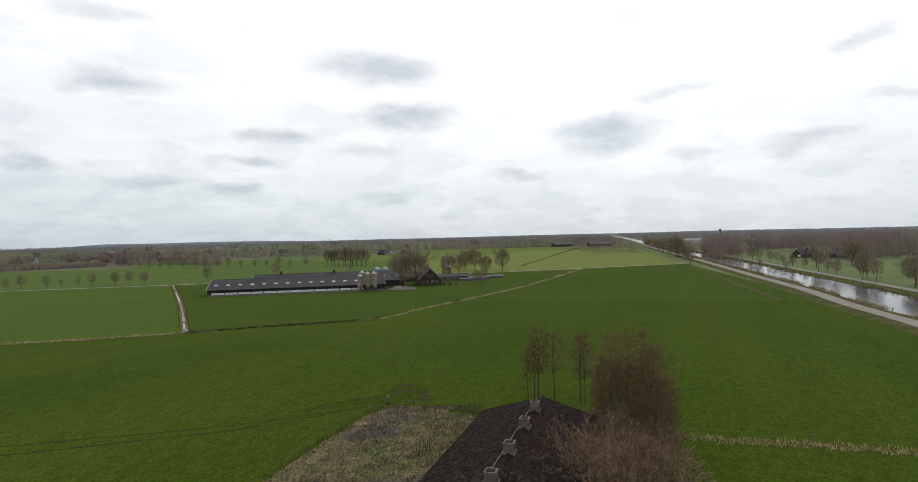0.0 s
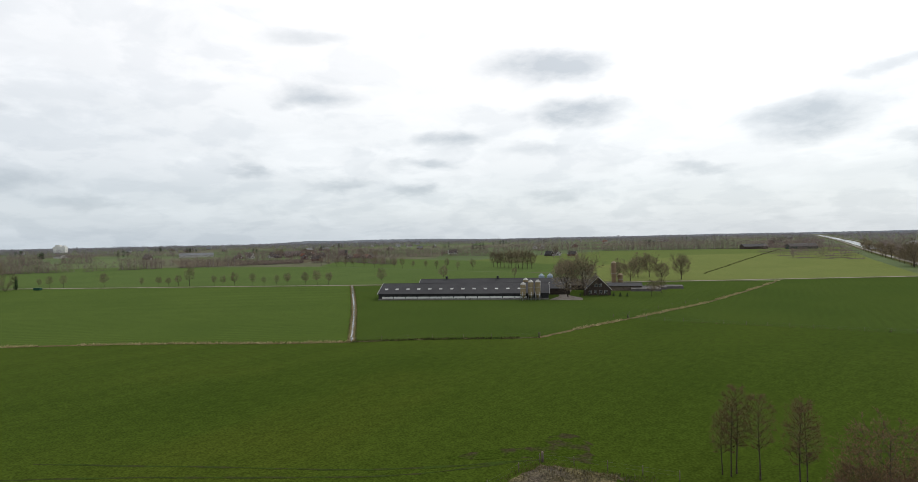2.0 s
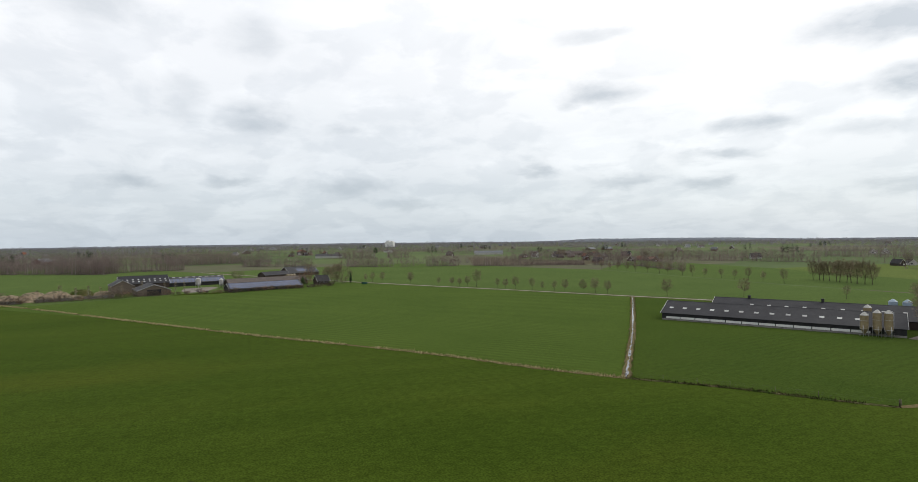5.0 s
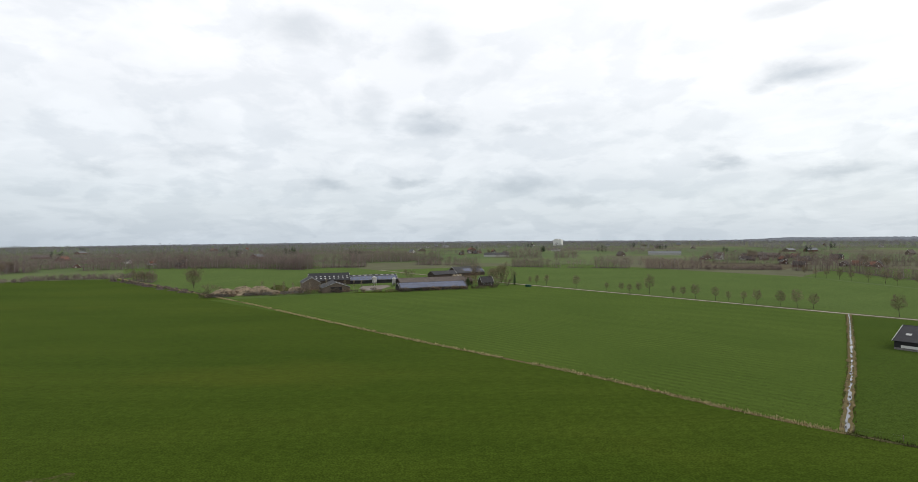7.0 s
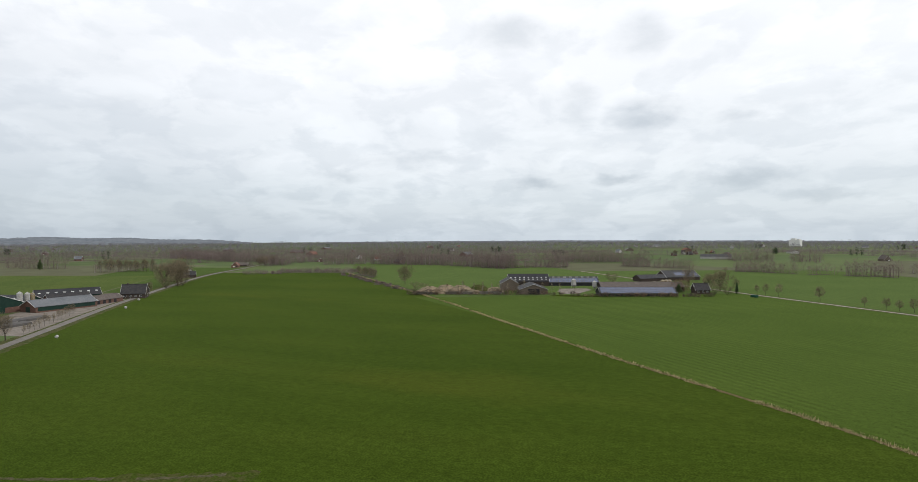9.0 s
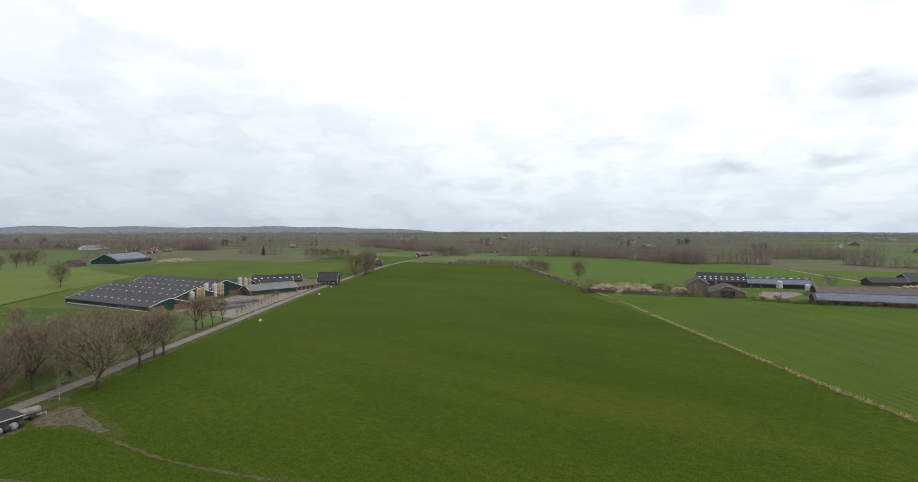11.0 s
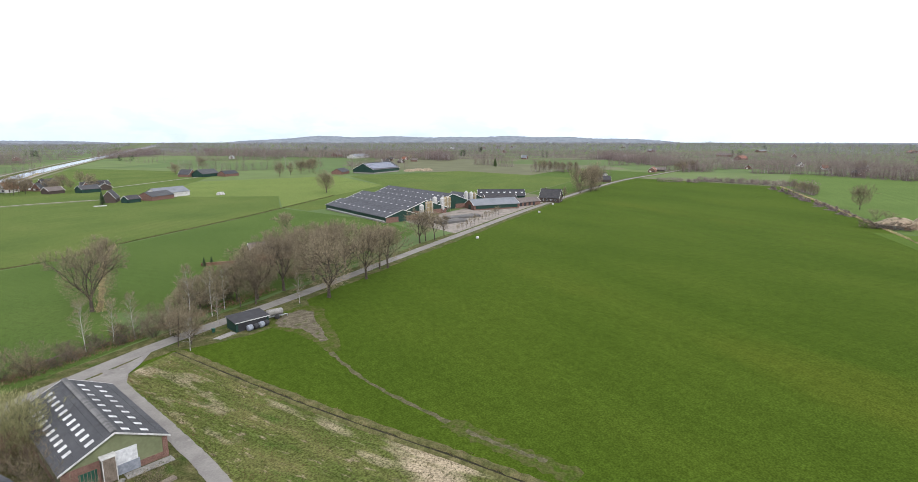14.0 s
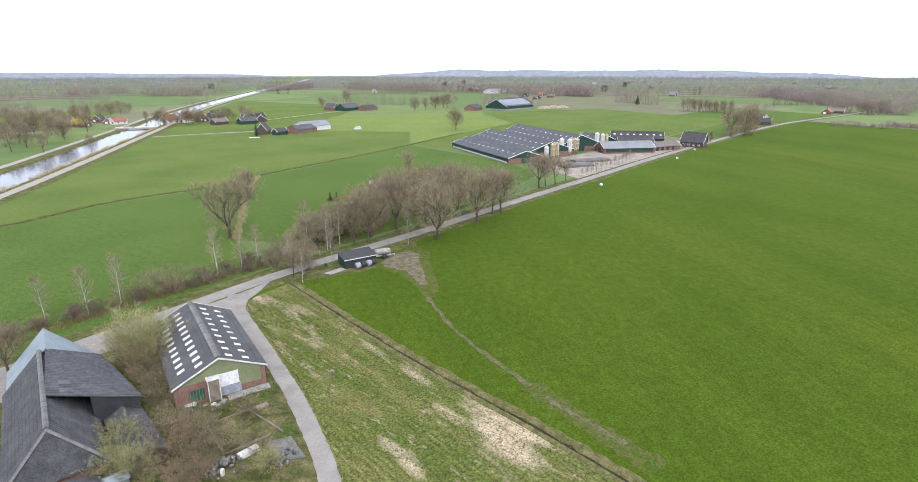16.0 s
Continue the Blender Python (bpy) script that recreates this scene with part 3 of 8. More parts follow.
def smooth_line(pts, step=6.0):
    """A Catmull-Rom line through points in the plane, sampled about every step metres."""
    pts = [Vector(p[:2]) for p in pts]
    ext = [2 * pts[0] - pts[1]] + pts + [2 * pts[-1] - pts[-2]]
    out = []
    for i in range(1, len(ext) - 2):
        a, b, c, d = ext[i - 1:i + 3]
        n = max(1, int((c - b).length / step))
        for k in range(n):
            t = k / n
            out.append(0.5 * (2 * b + (c - a) * t + (2 * a - 5 * b + 4 * c - d) * t * t + (3 * b - a - 3 * c + d) * t ** 3))
    return out + [pts[-1]]


def normals(line):
    out = []
    for i in range(len(line)):
        d = (line[min(i + 1, len(line) - 1)] - line[max(i - 1, 0)]).normalized()
        out.append(Vector((-d.y, d.x)))
    return out


def ribbon(name, pts, profile, mat, label, category, step=6.0, ragged=0.0, kind="structure", thing_of=None):
    """A strip that follows a line: profile rows are (offset to the left, height)."""
    line = smooth_line(pts, step)
    nor = normals(line)
    rng = random.Random(len(line) * 7 + int(abs(pts[0][0])))
    s, k = Solid(), len(profile)
    v = []
    for p, q in zip(line, nor):
        for j, (o, z) in enumerate(profile):
            if ragged and j in (0, k - 1):
                o += rng.uniform(-ragged, ragged)
            w = p + q * o
            v.append((w.x, w.y, z))
    s.add(v, [(i * k + j, i * k + j + 1, (i + 1) * k + j + 1, (i + 1) * k + j) for i in range(len(line) - 1) for j in range(k - 1)], True)
    ob = part(name, s, mat)
    return tagged(ob, label, category, kind=kind)


def area(name, ring, mat, z, label, category="field", kind="structure", ragged=0.0):
    s = Solid()
    if ragged:
        rng, fine = random.Random(label), []
        for (ax, ay), (bx, by) in zip(ring, ring[1:] + ring[:1]):
            long = math.hypot(bx - ax, by - ay)
            k = max(1, int(long / 0.9))
            fine.append((ax, ay))
            for i in range(1, k):
                o = rng.uniform(-ragged, ragged)
                fine.append((ax + (bx - ax) * i / k - (by - ay) / long * o, ay + (by - ay) * i / k + (bx - ax) / long * o))
        ring = fine
    n = len(ring)
    s.add([(x, y, z) for x, y in ring], [tuple(range(n))])
    twice = sum(ring[i][0] * ring[(i + 1) % n][1] - ring[(i + 1) % n][0] * ring[i][1] for i in range(n))
    if twice < 0:
        s.f = [tuple(reversed(s.f[0]))]
    return tagged(part(name, s, mat), label, category, kind=kind)


def blades(s, rng, x, y, z, n, spread, hmin, hmax, wide):
    """A tuft of upright blades."""
    for _ in range(n):
        a, r = rng.uniform(0, 6.283), spread * math.sqrt(rng.random())
        bx, by = x + r * math.cos(a), y + r * math.sin(a)
        h, b = rng.uniform(hmin, hmax), rng.uniform(0, 6.283)
        lx, ly = rng.uniform(-0.35, 0.35) * h, rng.uniform(-0.35, 0.35) * h
        dx, dy = math.cos(b) * wide, math.sin(b) * wide
        s.add([(bx - dx, by - dy, z), (bx + dx, by + dy, z), (bx + lx, by + ly, z + h)], [(0, 1, 2)])


def tufts(name, pts, offsets, every, mat, label, size=(0.3, 0.8), n=6, wide=0.07, spread=0.4, z=0.0, gaps=0.0, category="grass"):
    """Tufts of dry growth along a line."""
    s, rng = Solid(), random.Random(name + label)
    line = smooth_line(pts, every)
    for i, (p, q) in enumerate(zip(line, normals(line))):
        if gaps and noise.noise((i * every * 0.05, len(label) * 1.7, 0)) < gaps - 0.5:
            continue
        for o in offsets:
            w = p + q * (o + rng.uniform(-spread, spread))
            blades(s, rng, w.x + rng.uniform(-every, every) / 2, w.y + rng.uniform(-every, every) / 2, z, n, spread, size[0], size[1], wide)
    return stuff(name, s, mat, label, category)

# ---- ground, fields, roads, water ----
def far_ground_material():
    m = bpy.data.materials.new("far_fields")
    m.use_nodes = True
    n, l = m.node_tree.nodes, m.node_tree.links
    b = n["Principled BSDF"]
    b.inputs["Roughness"].default_value, b.inputs["Specular IOR Level"].default_value = 0.95, 0.1
    co = n.new("ShaderNodeTexCoord")
    mp = n.new("ShaderNodeMapping")
    mp.inputs["Rotation"].default_value = (0, 0, 0.35)
    mp.inputs["Scale"].default_value = (1 / 210, 1 / 330, 1.0)
    l.new(co.outputs["Object"], mp.inputs[0])
    vo = n.new("ShaderNodeTexVoronoi")
    vo.inputs["Scale"].default_value = 1.0
    vo.distance = "MANHATTAN"
    l.new(mp.outputs[0], vo.inputs["Vector"])
    r = n.new("ShaderNodeValToRGB")
    r.color_ramp.interpolation = "CONSTANT"
    # Field tones made lighter, with the plain's haze worked into the colours.
    cols = [(0.0, (0.052, 0.078, 0.022)), (0.2, (0.058, 0.086, 0.026)), (0.38, (0.070, 0.096, 0.030)), (0.52, (0.074, 0.076, 0.040)), (0.68, (0.054, 0.082, 0.024)), (0.82, (0.082, 0.084, 0.044)), (0.88, (0.064, 0.090, 0.028))]
    while len(r.color_ramp.elements) < len(cols):
        r.color_ramp.elements.new(0.5)
    for e, (p, c) in zip(r.color_ramp.elements, cols):
        e.position, e.color = p, (*c, 1)
    l.new(vo.outputs["Color"], r.inputs[0])
    t = n.new("ShaderNodeTexNoise")
    t.inputs["Scale"].default_value, t.inputs["Detail"].default_value = 0.03, 6
    l.new(co.outputs["Object"], t.inputs["Vector"])
    x = n.new("ShaderNodeMix")
    x.data_type, x.blend_type = "RGBA", "OVERLAY"
    x.inputs[0].default_value = 0.35
    l.new(r.outputs[0], x.inputs[6])
    l.new(t.outputs[0], x.inputs[7])
    l.new(x.outputs[2], b.inputs["Base Color"])
    return m


s = Solid()
rings = [0, 60, 150, 300, 600, 1000, 1600, 2400, 3400, 4700]
s.add([(r * math.cos(2 * math.pi * i / 64) - 40, r * math.sin(2 * math.pi * i / 64), 0.0) for r in rings[1:] for i in range(64)],
      [(j * 64 + i, j * 64 + (i + 1) % 64, (j + 1) * 64 + (i + 1) % 64, (j + 1) * 64 + i)[::-1] for j in range(len(rings) - 2) for i in range(64)] + [tuple(range(64))])
s.f = [tuple(reversed(q)) if len(q) == 4 else q for q in s.f]
tagged(part("ground", s, far_ground_material()), "flat green farmland of meadows and arable plots reaching the horizon", "ground", kind="structure")

# lines of the plan
BOUND_W = [(-640, -38), (-389, 49), (-291, 79), (-204, 106), (-134, 130), (-97, 139), (-76, 146)]
BOUND_M = [(-76, 146), (-56, 154), (-40, 158.5), (-27, 163)]
BOUND_E = [(-27, 163), (-17, 181), (-4, 202), (9, 224), (24, 250), (47, 300), (73, 361)]
BOUND_F = [(-4, 202), (30, 196), (70, 189.5), (106, 183)]
DITCH = [(-76, 146), (-110, 208), (-142, 264), (-168, 309)]
ROAD_X = [(-640, 225), (-500, 246), (-390, 265), (-321, 279), (-240, 297), (-180, 309), (-143, 317), (-44, 338), (36, 360), (80, 375), (158, 401)]
CANAL = [(900, 3400), (520, 1760), (300, 868), (200, 440), (162, 282), (145, 210), (131, 162), (118, 110), (82, 0), (20, -120), (-42, -255), (-120, -455), (-252, -795), (-573, -1468), (-1300, -2950)][::-1]
ROAD_S = [(60, -20), (0, -42), (-30, -52), (-52, -60), (-80, -69.5), (-107, -78), (-150, -87), (-194, -98), (-262, -114), (-385, -142), (-600, -181), (-760, -188), (-1000, -200), (-1400, -215)]
LANE = [(-91.6, -71), (-90.2, -63), (-89.3, -50), (-88.7, -40), (-87.9, -28), (-86.6, -17), (-84.9, -7), (-82.6, 0), (-77.5, 8), (-68, 16)]
DITCH_S = [(-104, -70), (-105.8, -45), (-108, -22), (-111.3, 2), (-112.6, 14), (-113.2, 21)]
CROSS = [(0, -165), (-48, -173), (-81, -191), (-120, -198), (-142, -212), (-222, -246), (-259, -264), (-330, -300)]
DITCH_T = [(-142, -212), (-127, -178), (-112, -136), (-104, -114)]

# field by field, each with its own sward
area("field_near", [(-640, -38), (-389, 49), (-291, 79), (-204, 106), (-134, 130), (-97, 139), (-76, 146), (-56, 154), (-27, 163), (-17, 181), (-4, 202), (114, 181), (105, 110), (68, 0), (40, -25), (-52, -57), (-107, -75),
                    (-194, -95), (-262, -111), (-385, -139), (-600, -178), (-660, -182)], GRASS, 0.02, "dark green grass field with faint mowing lines")
area("field_west", [(-76, 146), (-168, 309), (-240, 297), (-321, 279), (-390, 265), (-386, 40), (-291, 79), (-204, 106), (-134, 130), (-97, 139)], GRASS_W, 0.024, "green grass field with fine drill lines beside a ditch")
area("field_barn", [(-76, 146), (-56, 154), (-27, 163), (-17, 181), (-4, 202), (9, 224), (24, 250), (47, 300), (73, 361), (36, 360), (-44, 338), (-143, 317), (-168, 309)], GRASS_BARN, 0.024, "green grass field round a cattle barn")
area("field_east", [(-4, 202), (114, 181), (129, 240), (158, 398), (80, 375), (73, 361), (47, 300), (24, 250), (9, 224)], GRASS_BARN, 0.024, "green grass field beside the canal road")
area("field_north", [(80, 378), (158, 404), (200, 600), (255, 830), (60, 760), (-40, 520), (-30, 350), (36, 363)], GRASS_LIGHT, 0.022, "light green meadow beyond the road")
area("field_north", [(-40, 520), (60, 760), (255, 830), (300, 1020), (-60, 960), (-200, 640)], GRASS_YELLOW, 0.02, "pale yellow-green meadow at the treeline")
area("field_north", [(-640, 229), (-500, 250), (-390, 269), (-240, 301), (-143, 321), (-44, 342), (-30, 352), (-44, 420), (-130, 440), (-330, 520), (-640, 500)], GRASS_FAR, 0.022, "broad green meadow beyond the road with roadside trees")
area("field_north", [(-330, 525), (-130, 445), (-44, 425), (-40, 520), (-200, 640), (-420, 760)], GRASS_FAR, 0.018, "light meadow behind a row of trees")
area("field_west", [(-640, -34), (-389, 53), (-386, 262), (-500, 244), (-720, 210), (-900, 120), (-860, -60)], GRASS_FAR, 0.02, "green meadow round a farmyard")
area("field_south", [(-104, -112), (-142, -210), (-222, -244), (-259, -262), (-262, -170), (-250, -135), (-190, -106), (-128, -90)], GRASS_SE, 0.022, "lush green paddock behind roadside trees")
area("field_south", [(-52, -66), (-104, -84), (-104, -114), (-142, -210), (-120, -196), (-81, -189), (-48, -171), (-10, -166), (20, -110), (70, -20)], GRASS_SE, 0.024, "bright green field between road and ditch")
area("field_south", [(-48, -175), (-81, -193), (-120, -200), (-142, -214), (-222, -248), (-259, -266), (-300, -330), (-230, -404), (-128, -412), (-50, -218), (-20, -170)], GRASS_S, 0.022, "green field between canal and farmyard")
area("field_south", [(-262, -268), (-330, -300), (-420, -340), (-470, -470), (-330, -520), (-230, -408), (-300, -330)], GRASS_YELLOW, 0.02, "yellow-green meadow with a single tree")
area("field_south", [(-262, -264), (-262, -240), (-380, -235), (-440, -190), (-620, -230), (-640, -420), (-480, -460), (-420, -340), (-330, -300)], GRASS_S, 0.024, "green field behind large barns")
area("field_south", [(-440, -188), (-430, -155), (-600, -186), (-760, -192), (-800, -330), (-620, -300), (-620, -230)], GRASS_SE, 0.022, "green field along the road")
area("field_north", [(-128, -414), (-230, -408), (-330, -522), (-420, -640), (-330, -900), (-235, -690), (-150, -500)], GRASS_S, 0.018, "green meadows behind the hamlet")
area("field_strip", [(-92.0, -65), (-97, -68), (-103, -70), (-104.8, -45), (-107, -22), (-110.3, 2), (-112.6, 21), (-66, 21), (-66, 18), (-77.5, 8), (-82.6, 0), (-84.9, -7), (-86.6, -17), (-87.9, -28), (-88.7, -40), (-89.3, -50)], STRIP, 0.034, "thin stubble strip with bare sandy patches")
area("rough_meadow", [(-24, 47), (-15.5, 72), (-12, 79.5), (-3, 79), (3, 70), (-2, 50), (-6, 36), (-14, 22), (-30, 22)], ROUGH, 0.034, "tussocky rough meadow of dry and grey-green grass", "meadow", ragged=0.3)
area("farmyard", [(-90.2, -62), (-89.3, -50), (-88.7, -40), (-87.9, -28), (-86.6, -17), (-84.9, -7), (-82.6, 0), (-77.5, 8), (-68, 16), (-55, 12), (-30, 5), (-28, -50), (-52, -57)], VERGE, 0.036, "rough farmyard ground of weedy grass and earth", "yard")

# dry boundary strips with small ditches
for pts, w, mat, lab, gap in ((BOUND_W, 0.55, DRY, "dry grass boundary ditch between fields", 0.22), (BOUND_M, 0.4, VERGE, "narrow field boundary of withered grass", 0.3), (BOUND_E, 0.6, DRY, "broad boundary bank of pale dry grass", 0.3)):
    ribbon("ditch_bank", pts, [(w, 0.03), (w * 0.5, 0.25), (0.15, 0.06), (-0.15, 0.06), (-w * 0.5, 0.25), (-w, 0.03)], DRY_DARK if mat is DRY else VERGE, lab, "ditch", 1.6, 0.3)
    tufts("boundary_grass", pts, (-0.5, 0.1, 0.5), 0.9, mat, lab + " grass tufts", (0.2, 0.7), 7, 0.07, 0.5, 0.12, gap)
tufts("boundary_grass", BOUND_F, (0.0,), 1.4, DRY_DARK, "thin line of withered grass under a fence", (0.2, 0.5), 5, 0.06, 0.4, 0.02, 0.3)
ribbon("ditch_bank", DITCH, [(1.0, 0.03), (0.7, 0.3), (0.4, 0.07), (-0.4, 0.07), (-0.7, 0.3), (-1.0, 0.03)], DRY_DARK, "trampled brown banks of a field ditch", "ditch", 3.0, 0.4)
ribbon("ditch_water", DITCH, [(0.22, 0.12), (-0.22, 0.12)], DITCH_WATER, "narrow bright water in a field ditch", "water", 2.0, 0.3)
tufts("boundary_grass", DITCH, (-0.95, 0.95), 0.8, DRY_DARK, "brown reeds and grass on ditch banks", (0.1, 0.35), 7, 0.06, 0.2, 0.1)
tufts("boundary_grass", DITCH, (0.0,), 2.2, DRY_DARK, "clumps of dead reed standing in the ditch", (0.15, 0.4), 9, 0.08, 0.4, 0.1, 0.2)
# The bed isn't sunk; its dark colour paints the shade of depth.
ribbon("ditch_bed", DITCH_S, [(0.36, 0.09), (-0.36, 0.09)], DITCH_SHADE, "field ditch bed with the shade of its depth in its colour", "ditch", 2.0, 0.1)
ribbon("ditch_bank", DITCH_S, [(1.9, 0.03), (1.1, 0.28), (0.6, 0.36), (0.22, 0.06)], BANK, "bank of withered grass beside a stubble ditch", "ditch", 1.5, 0.25)
ribbon("ditch_bank", DITCH_S, [(-0.22, 0.06), (-0.4, 0.3), (-0.8, 0.22), (-1.1, 0.035)], BANK, "cut edge of a stubble strip along a ditch", "ditch", 1.5, 0.15)
tufts("boundary_grass", DITCH_S, (0.7, 1.1), 0.6, DRY_DARK, "withered grass along the stubble ditch", (0.15, 0.4), 7, 0.05, 0.4, 0.15)
for pts, lab in ((CROSS, "dark ditch crossing green fields"), (DITCH_T, "dry reed ditch beside a lone oak")):
    ribbon("ditch_bank", pts, [(0.8, 0.03), (0.5, 0.3), (0.2, 0.05), (-0.2, 0.05), (-0.5, 0.3), (-0.8, 0.03)], DRY_DARK if pts is DITCH_T else VERGE, lab, "ditch", 4.0, 0.3)
    tufts("boundary_grass", pts, (-0.7, 0.7), 1.2, DRY if pts is DITCH_T else VERGE, lab + " grass", (0.2, 0.6), 7, 0.06, 0.4, 0.12)

tufts("boundary_grass", [(40, 416), (120, 690), (204, 965)], (0.0,), 2.0, VERGE, "dark ditch line across a pale meadow", (0.2, 0.5), 8, 0.2, 0.6, 0.02)

# roads
ribbon("verge", ROAD_S, [(6.0, 0.03), (3.0, 0.07), (-3.0, 0.07), (-5.5, 0.03)], VERGE, "worn grass verges of a country road", "verge", 5.0, 0.7)
ribbon("road", ROAD_S, [(2.1, 0.1), (0, 0.13), (-2.1, 0.1)], ASPHALT, "narrow grey asphalt country road", "road", 4.0, 0.06)
ribbon("lane", LANE, [(1.3, 0.1), (0, 0.12), (-1.3, 0.1)], ASPHALT, "cracked asphalt lane past a barn", "road", 1.0, 0.09)
area("road_junction", [(-49, -49), (-50, -58.6), (-68, -65), (-80, -67.8), (-89, -69.5), (-96, -72), (-101, -74.5), (-96.5, -69), (-93.2, -66), (-91.4, -62), (-90.6, -56), (-88.2, -46), (-86.4, -45.5), (-86.6, -57), (-80, -57.6), (-73, -58), (-66, -57.5), (-56, -57.0), (-53.8, -49)], ASPHALT, 0.126, "asphalt forecourt where lane meets road", "road")
ribbon("verge", ROAD_X, [(3.4, 0.03), (2.2, 0.07), (-2.2, 0.07), (-3.4, 0.03)], VERGE, "pale grass verges of a field road", "verge", 6.0, 0.6)
ribbon("road", ROAD_X, [(1.45, 0.1), (0, 0.12), (-1.45, 0.1)], FIELD_ROAD, "pale narrow field road with grass verges", "road", 6.0, 0.08)
ribbon("road", [(-122, -417), (-160, -416), (-198, -411), (-250, -396)], [(1.5, 0.1), (-1.5, 0.1)], CONCRETE_ROAD, "pale farm track off the canal road", "road", 6.0, 0.1)
ribbon("road", [(-235, -505), (-300, -545), (-390, -600)], [(1.5, 0.1), (-1.5, 0.1)], CONCRETE_ROAD, "pale track to a distant farm", "road", 8.0, 0.1)

# canal: water, banks, a road on either side
ribbon("canal_water", CANAL, [(10.0, 0.06), (-10.0, 0.06)], WATER, "still grey canal water mirroring the sky", "water", 8.0)
ribbon("canal_bank", CANAL, [(-9.6, 0.05), (-11.2, 0.55), (-14.5, 0.75), (-17.0, 0.2), (-19.0, 0.03)], VERGE, "grassy canal bank with dry growth", "bank", 8.0, 0.4)
ribbon("canal_bank", CANAL, [(9.6, 0.05), (11.2, 0.45), (13.0, 0.62), (19.0, 0.62), (20.4, 0.3), (22.4, 0.03)], VERGE, "grassy canal bank carrying a road", "bank", 8.0, 0.4)
ribbon("canal_road", CANAL, [(18.6, 0.66), (13.9, 0.66)], CONCRETE_ROAD, "pale narrow road along the canal", "road", 8.0, 0.08)
ribbon("canal_road", CANAL, [(-16.5, 0.5), (-20.5, 0.5), (-22.0, 0.1)], CONCRETE_ROAD, "pale road on the far side of the canal", "road", 8.0, 0.08)
tufts("reed_belt", CANAL[2:13], (10.4, 11.0), 2.2, REED, "belt of tall pale reeds at the water's edge", (0.9, 1.8), 14, 0.10, 1.0, 0.2, 0.30, "reeds")
tufts("reed_belt", CANAL[2:13], (-10.3,), 2.6, DRY_DARK, "fringe of brown bank growth on the far canal side", (0.5, 1.3), 9, 0.10, 0.8, 0.2, 0.3, "reeds")
ribbon("ditch_bank", [(104, 183), (112, 215), (122, 255), (138, 320), (152, 385)], [(1.4, 0.03), (0.8, 0.3), (0.0, 0.03), (-0.8, 0.3), (-1.4, 0.03)], VERGE, "roadside ditch with withered grass", "ditch", 5.0, 0.4)

# mud, tracks and yards
ribbon("dirt_track", [(-134.6, -68), (-130.2, -56.5), (-126.1, -46.7), (-121.8, -33), (-119.6, -22.2), (-118.9, -12.1), (-118.0, -1.2)], [(0.5, 0.045), (-0.5, 0.045)], TRACK, "curving dirt track worn into the grass", "track", 1.2, 0.25)
ribbon("dirt_track", [(-118.0, -1.2), (-118.3, 6.4), (-118.7, 13.0)], [(0.45, 0.049), (-0.45, 0.049)], TRACK, "bare sandy middle of a worn track", "track", 0.8, 0.3)
ribbon("dirt_track", [(-118.6, -5), (-118.1, 0), (-118.0, 6.4), (-118.1, 13.9), (-118.3, 18.5)], [(1.7, 0.045), (0.3, 0.047), (-1.9, 0.045)], WORN_GRASS, "broad faint end of a track in worn grass", "track", 0.8, 0.5)
area("worn_patch", [(-125.5, -68), (-128, -72), (-133, -76), (-142, -76.5), (-144, -71), (-139.5, -64.5), (-135.5, -57), (-131.5, -49), (-127, -43), (-124.6, -44), (-126.6, -52), (-127.4, -60)], WORN_GRASS, 0.046, "worn thin grass round a muddy gate", "track", ragged=0.35)
area("mud_patch", [(-127.3, -67.3), (-128.6, -70.2), (-131, -72.5), (-134.5, -74), (-139, -74), (-140, -70), (-137, -65.5), (-135, -61.8), (-132.6, -56.6), (-129.4, -50.2), (-127.6, -50.6), (-129.2, -56.5), (-130.2, -61), (-128.4, -64)], EARTH, 0.05, "churned mud at a field gate", "mud", ragged=0.3)
area("mud_patch", [(-24, 78.2), (-20.5, 78.6), (-16, 80.6), (-12.5, 81.2), (-9, 81.6), (-5.5, 81.4), (-4.8, 83.2), (-6.6, 84.8), (-6.2, 87.6), (-8.4, 90.5), (-11.4, 91.2), (-12.6, 88.2), (-13.4, 85.2), (-17.2, 83.4), (-21.5, 80.8)], MUD, 0.043, "churned mud in the field corner", "mud", ragged=0.3)
area("mud_patch", [(-3.0, 76.2), (-1.2, 75.2), (1.4, 74.6), (2.0, 76), (0.6, 77.4), (-1.4, 77.2), (-2.8, 77.8)], MUD, 0.05, "bare earth beside a shed", "mud", ragged=0.3)
tufts("boundary_grass", [(-24.3, 46), (-19.8, 60), (-16.0, 71.5), (-12.4, 79.2), (-7, 78.8), (-1, 78.2), (2.2, 74.5)], (-1.0, -0.4, 0.2), 0.45, DRY_DARK, "straw-coloured rank edge of a rough meadow", (0.12, 0.35), 8, 0.03, 0.5, 0.03)
ribbon("dirt_track", [(-75, 62), (-50, 68), (-30, 73), (-12, 81)], [(0.22, 0.042), (-0.22, 0.042)], TRACK_DARK, "thin wheel rut in the grass", "track", 2.0, 0.15)
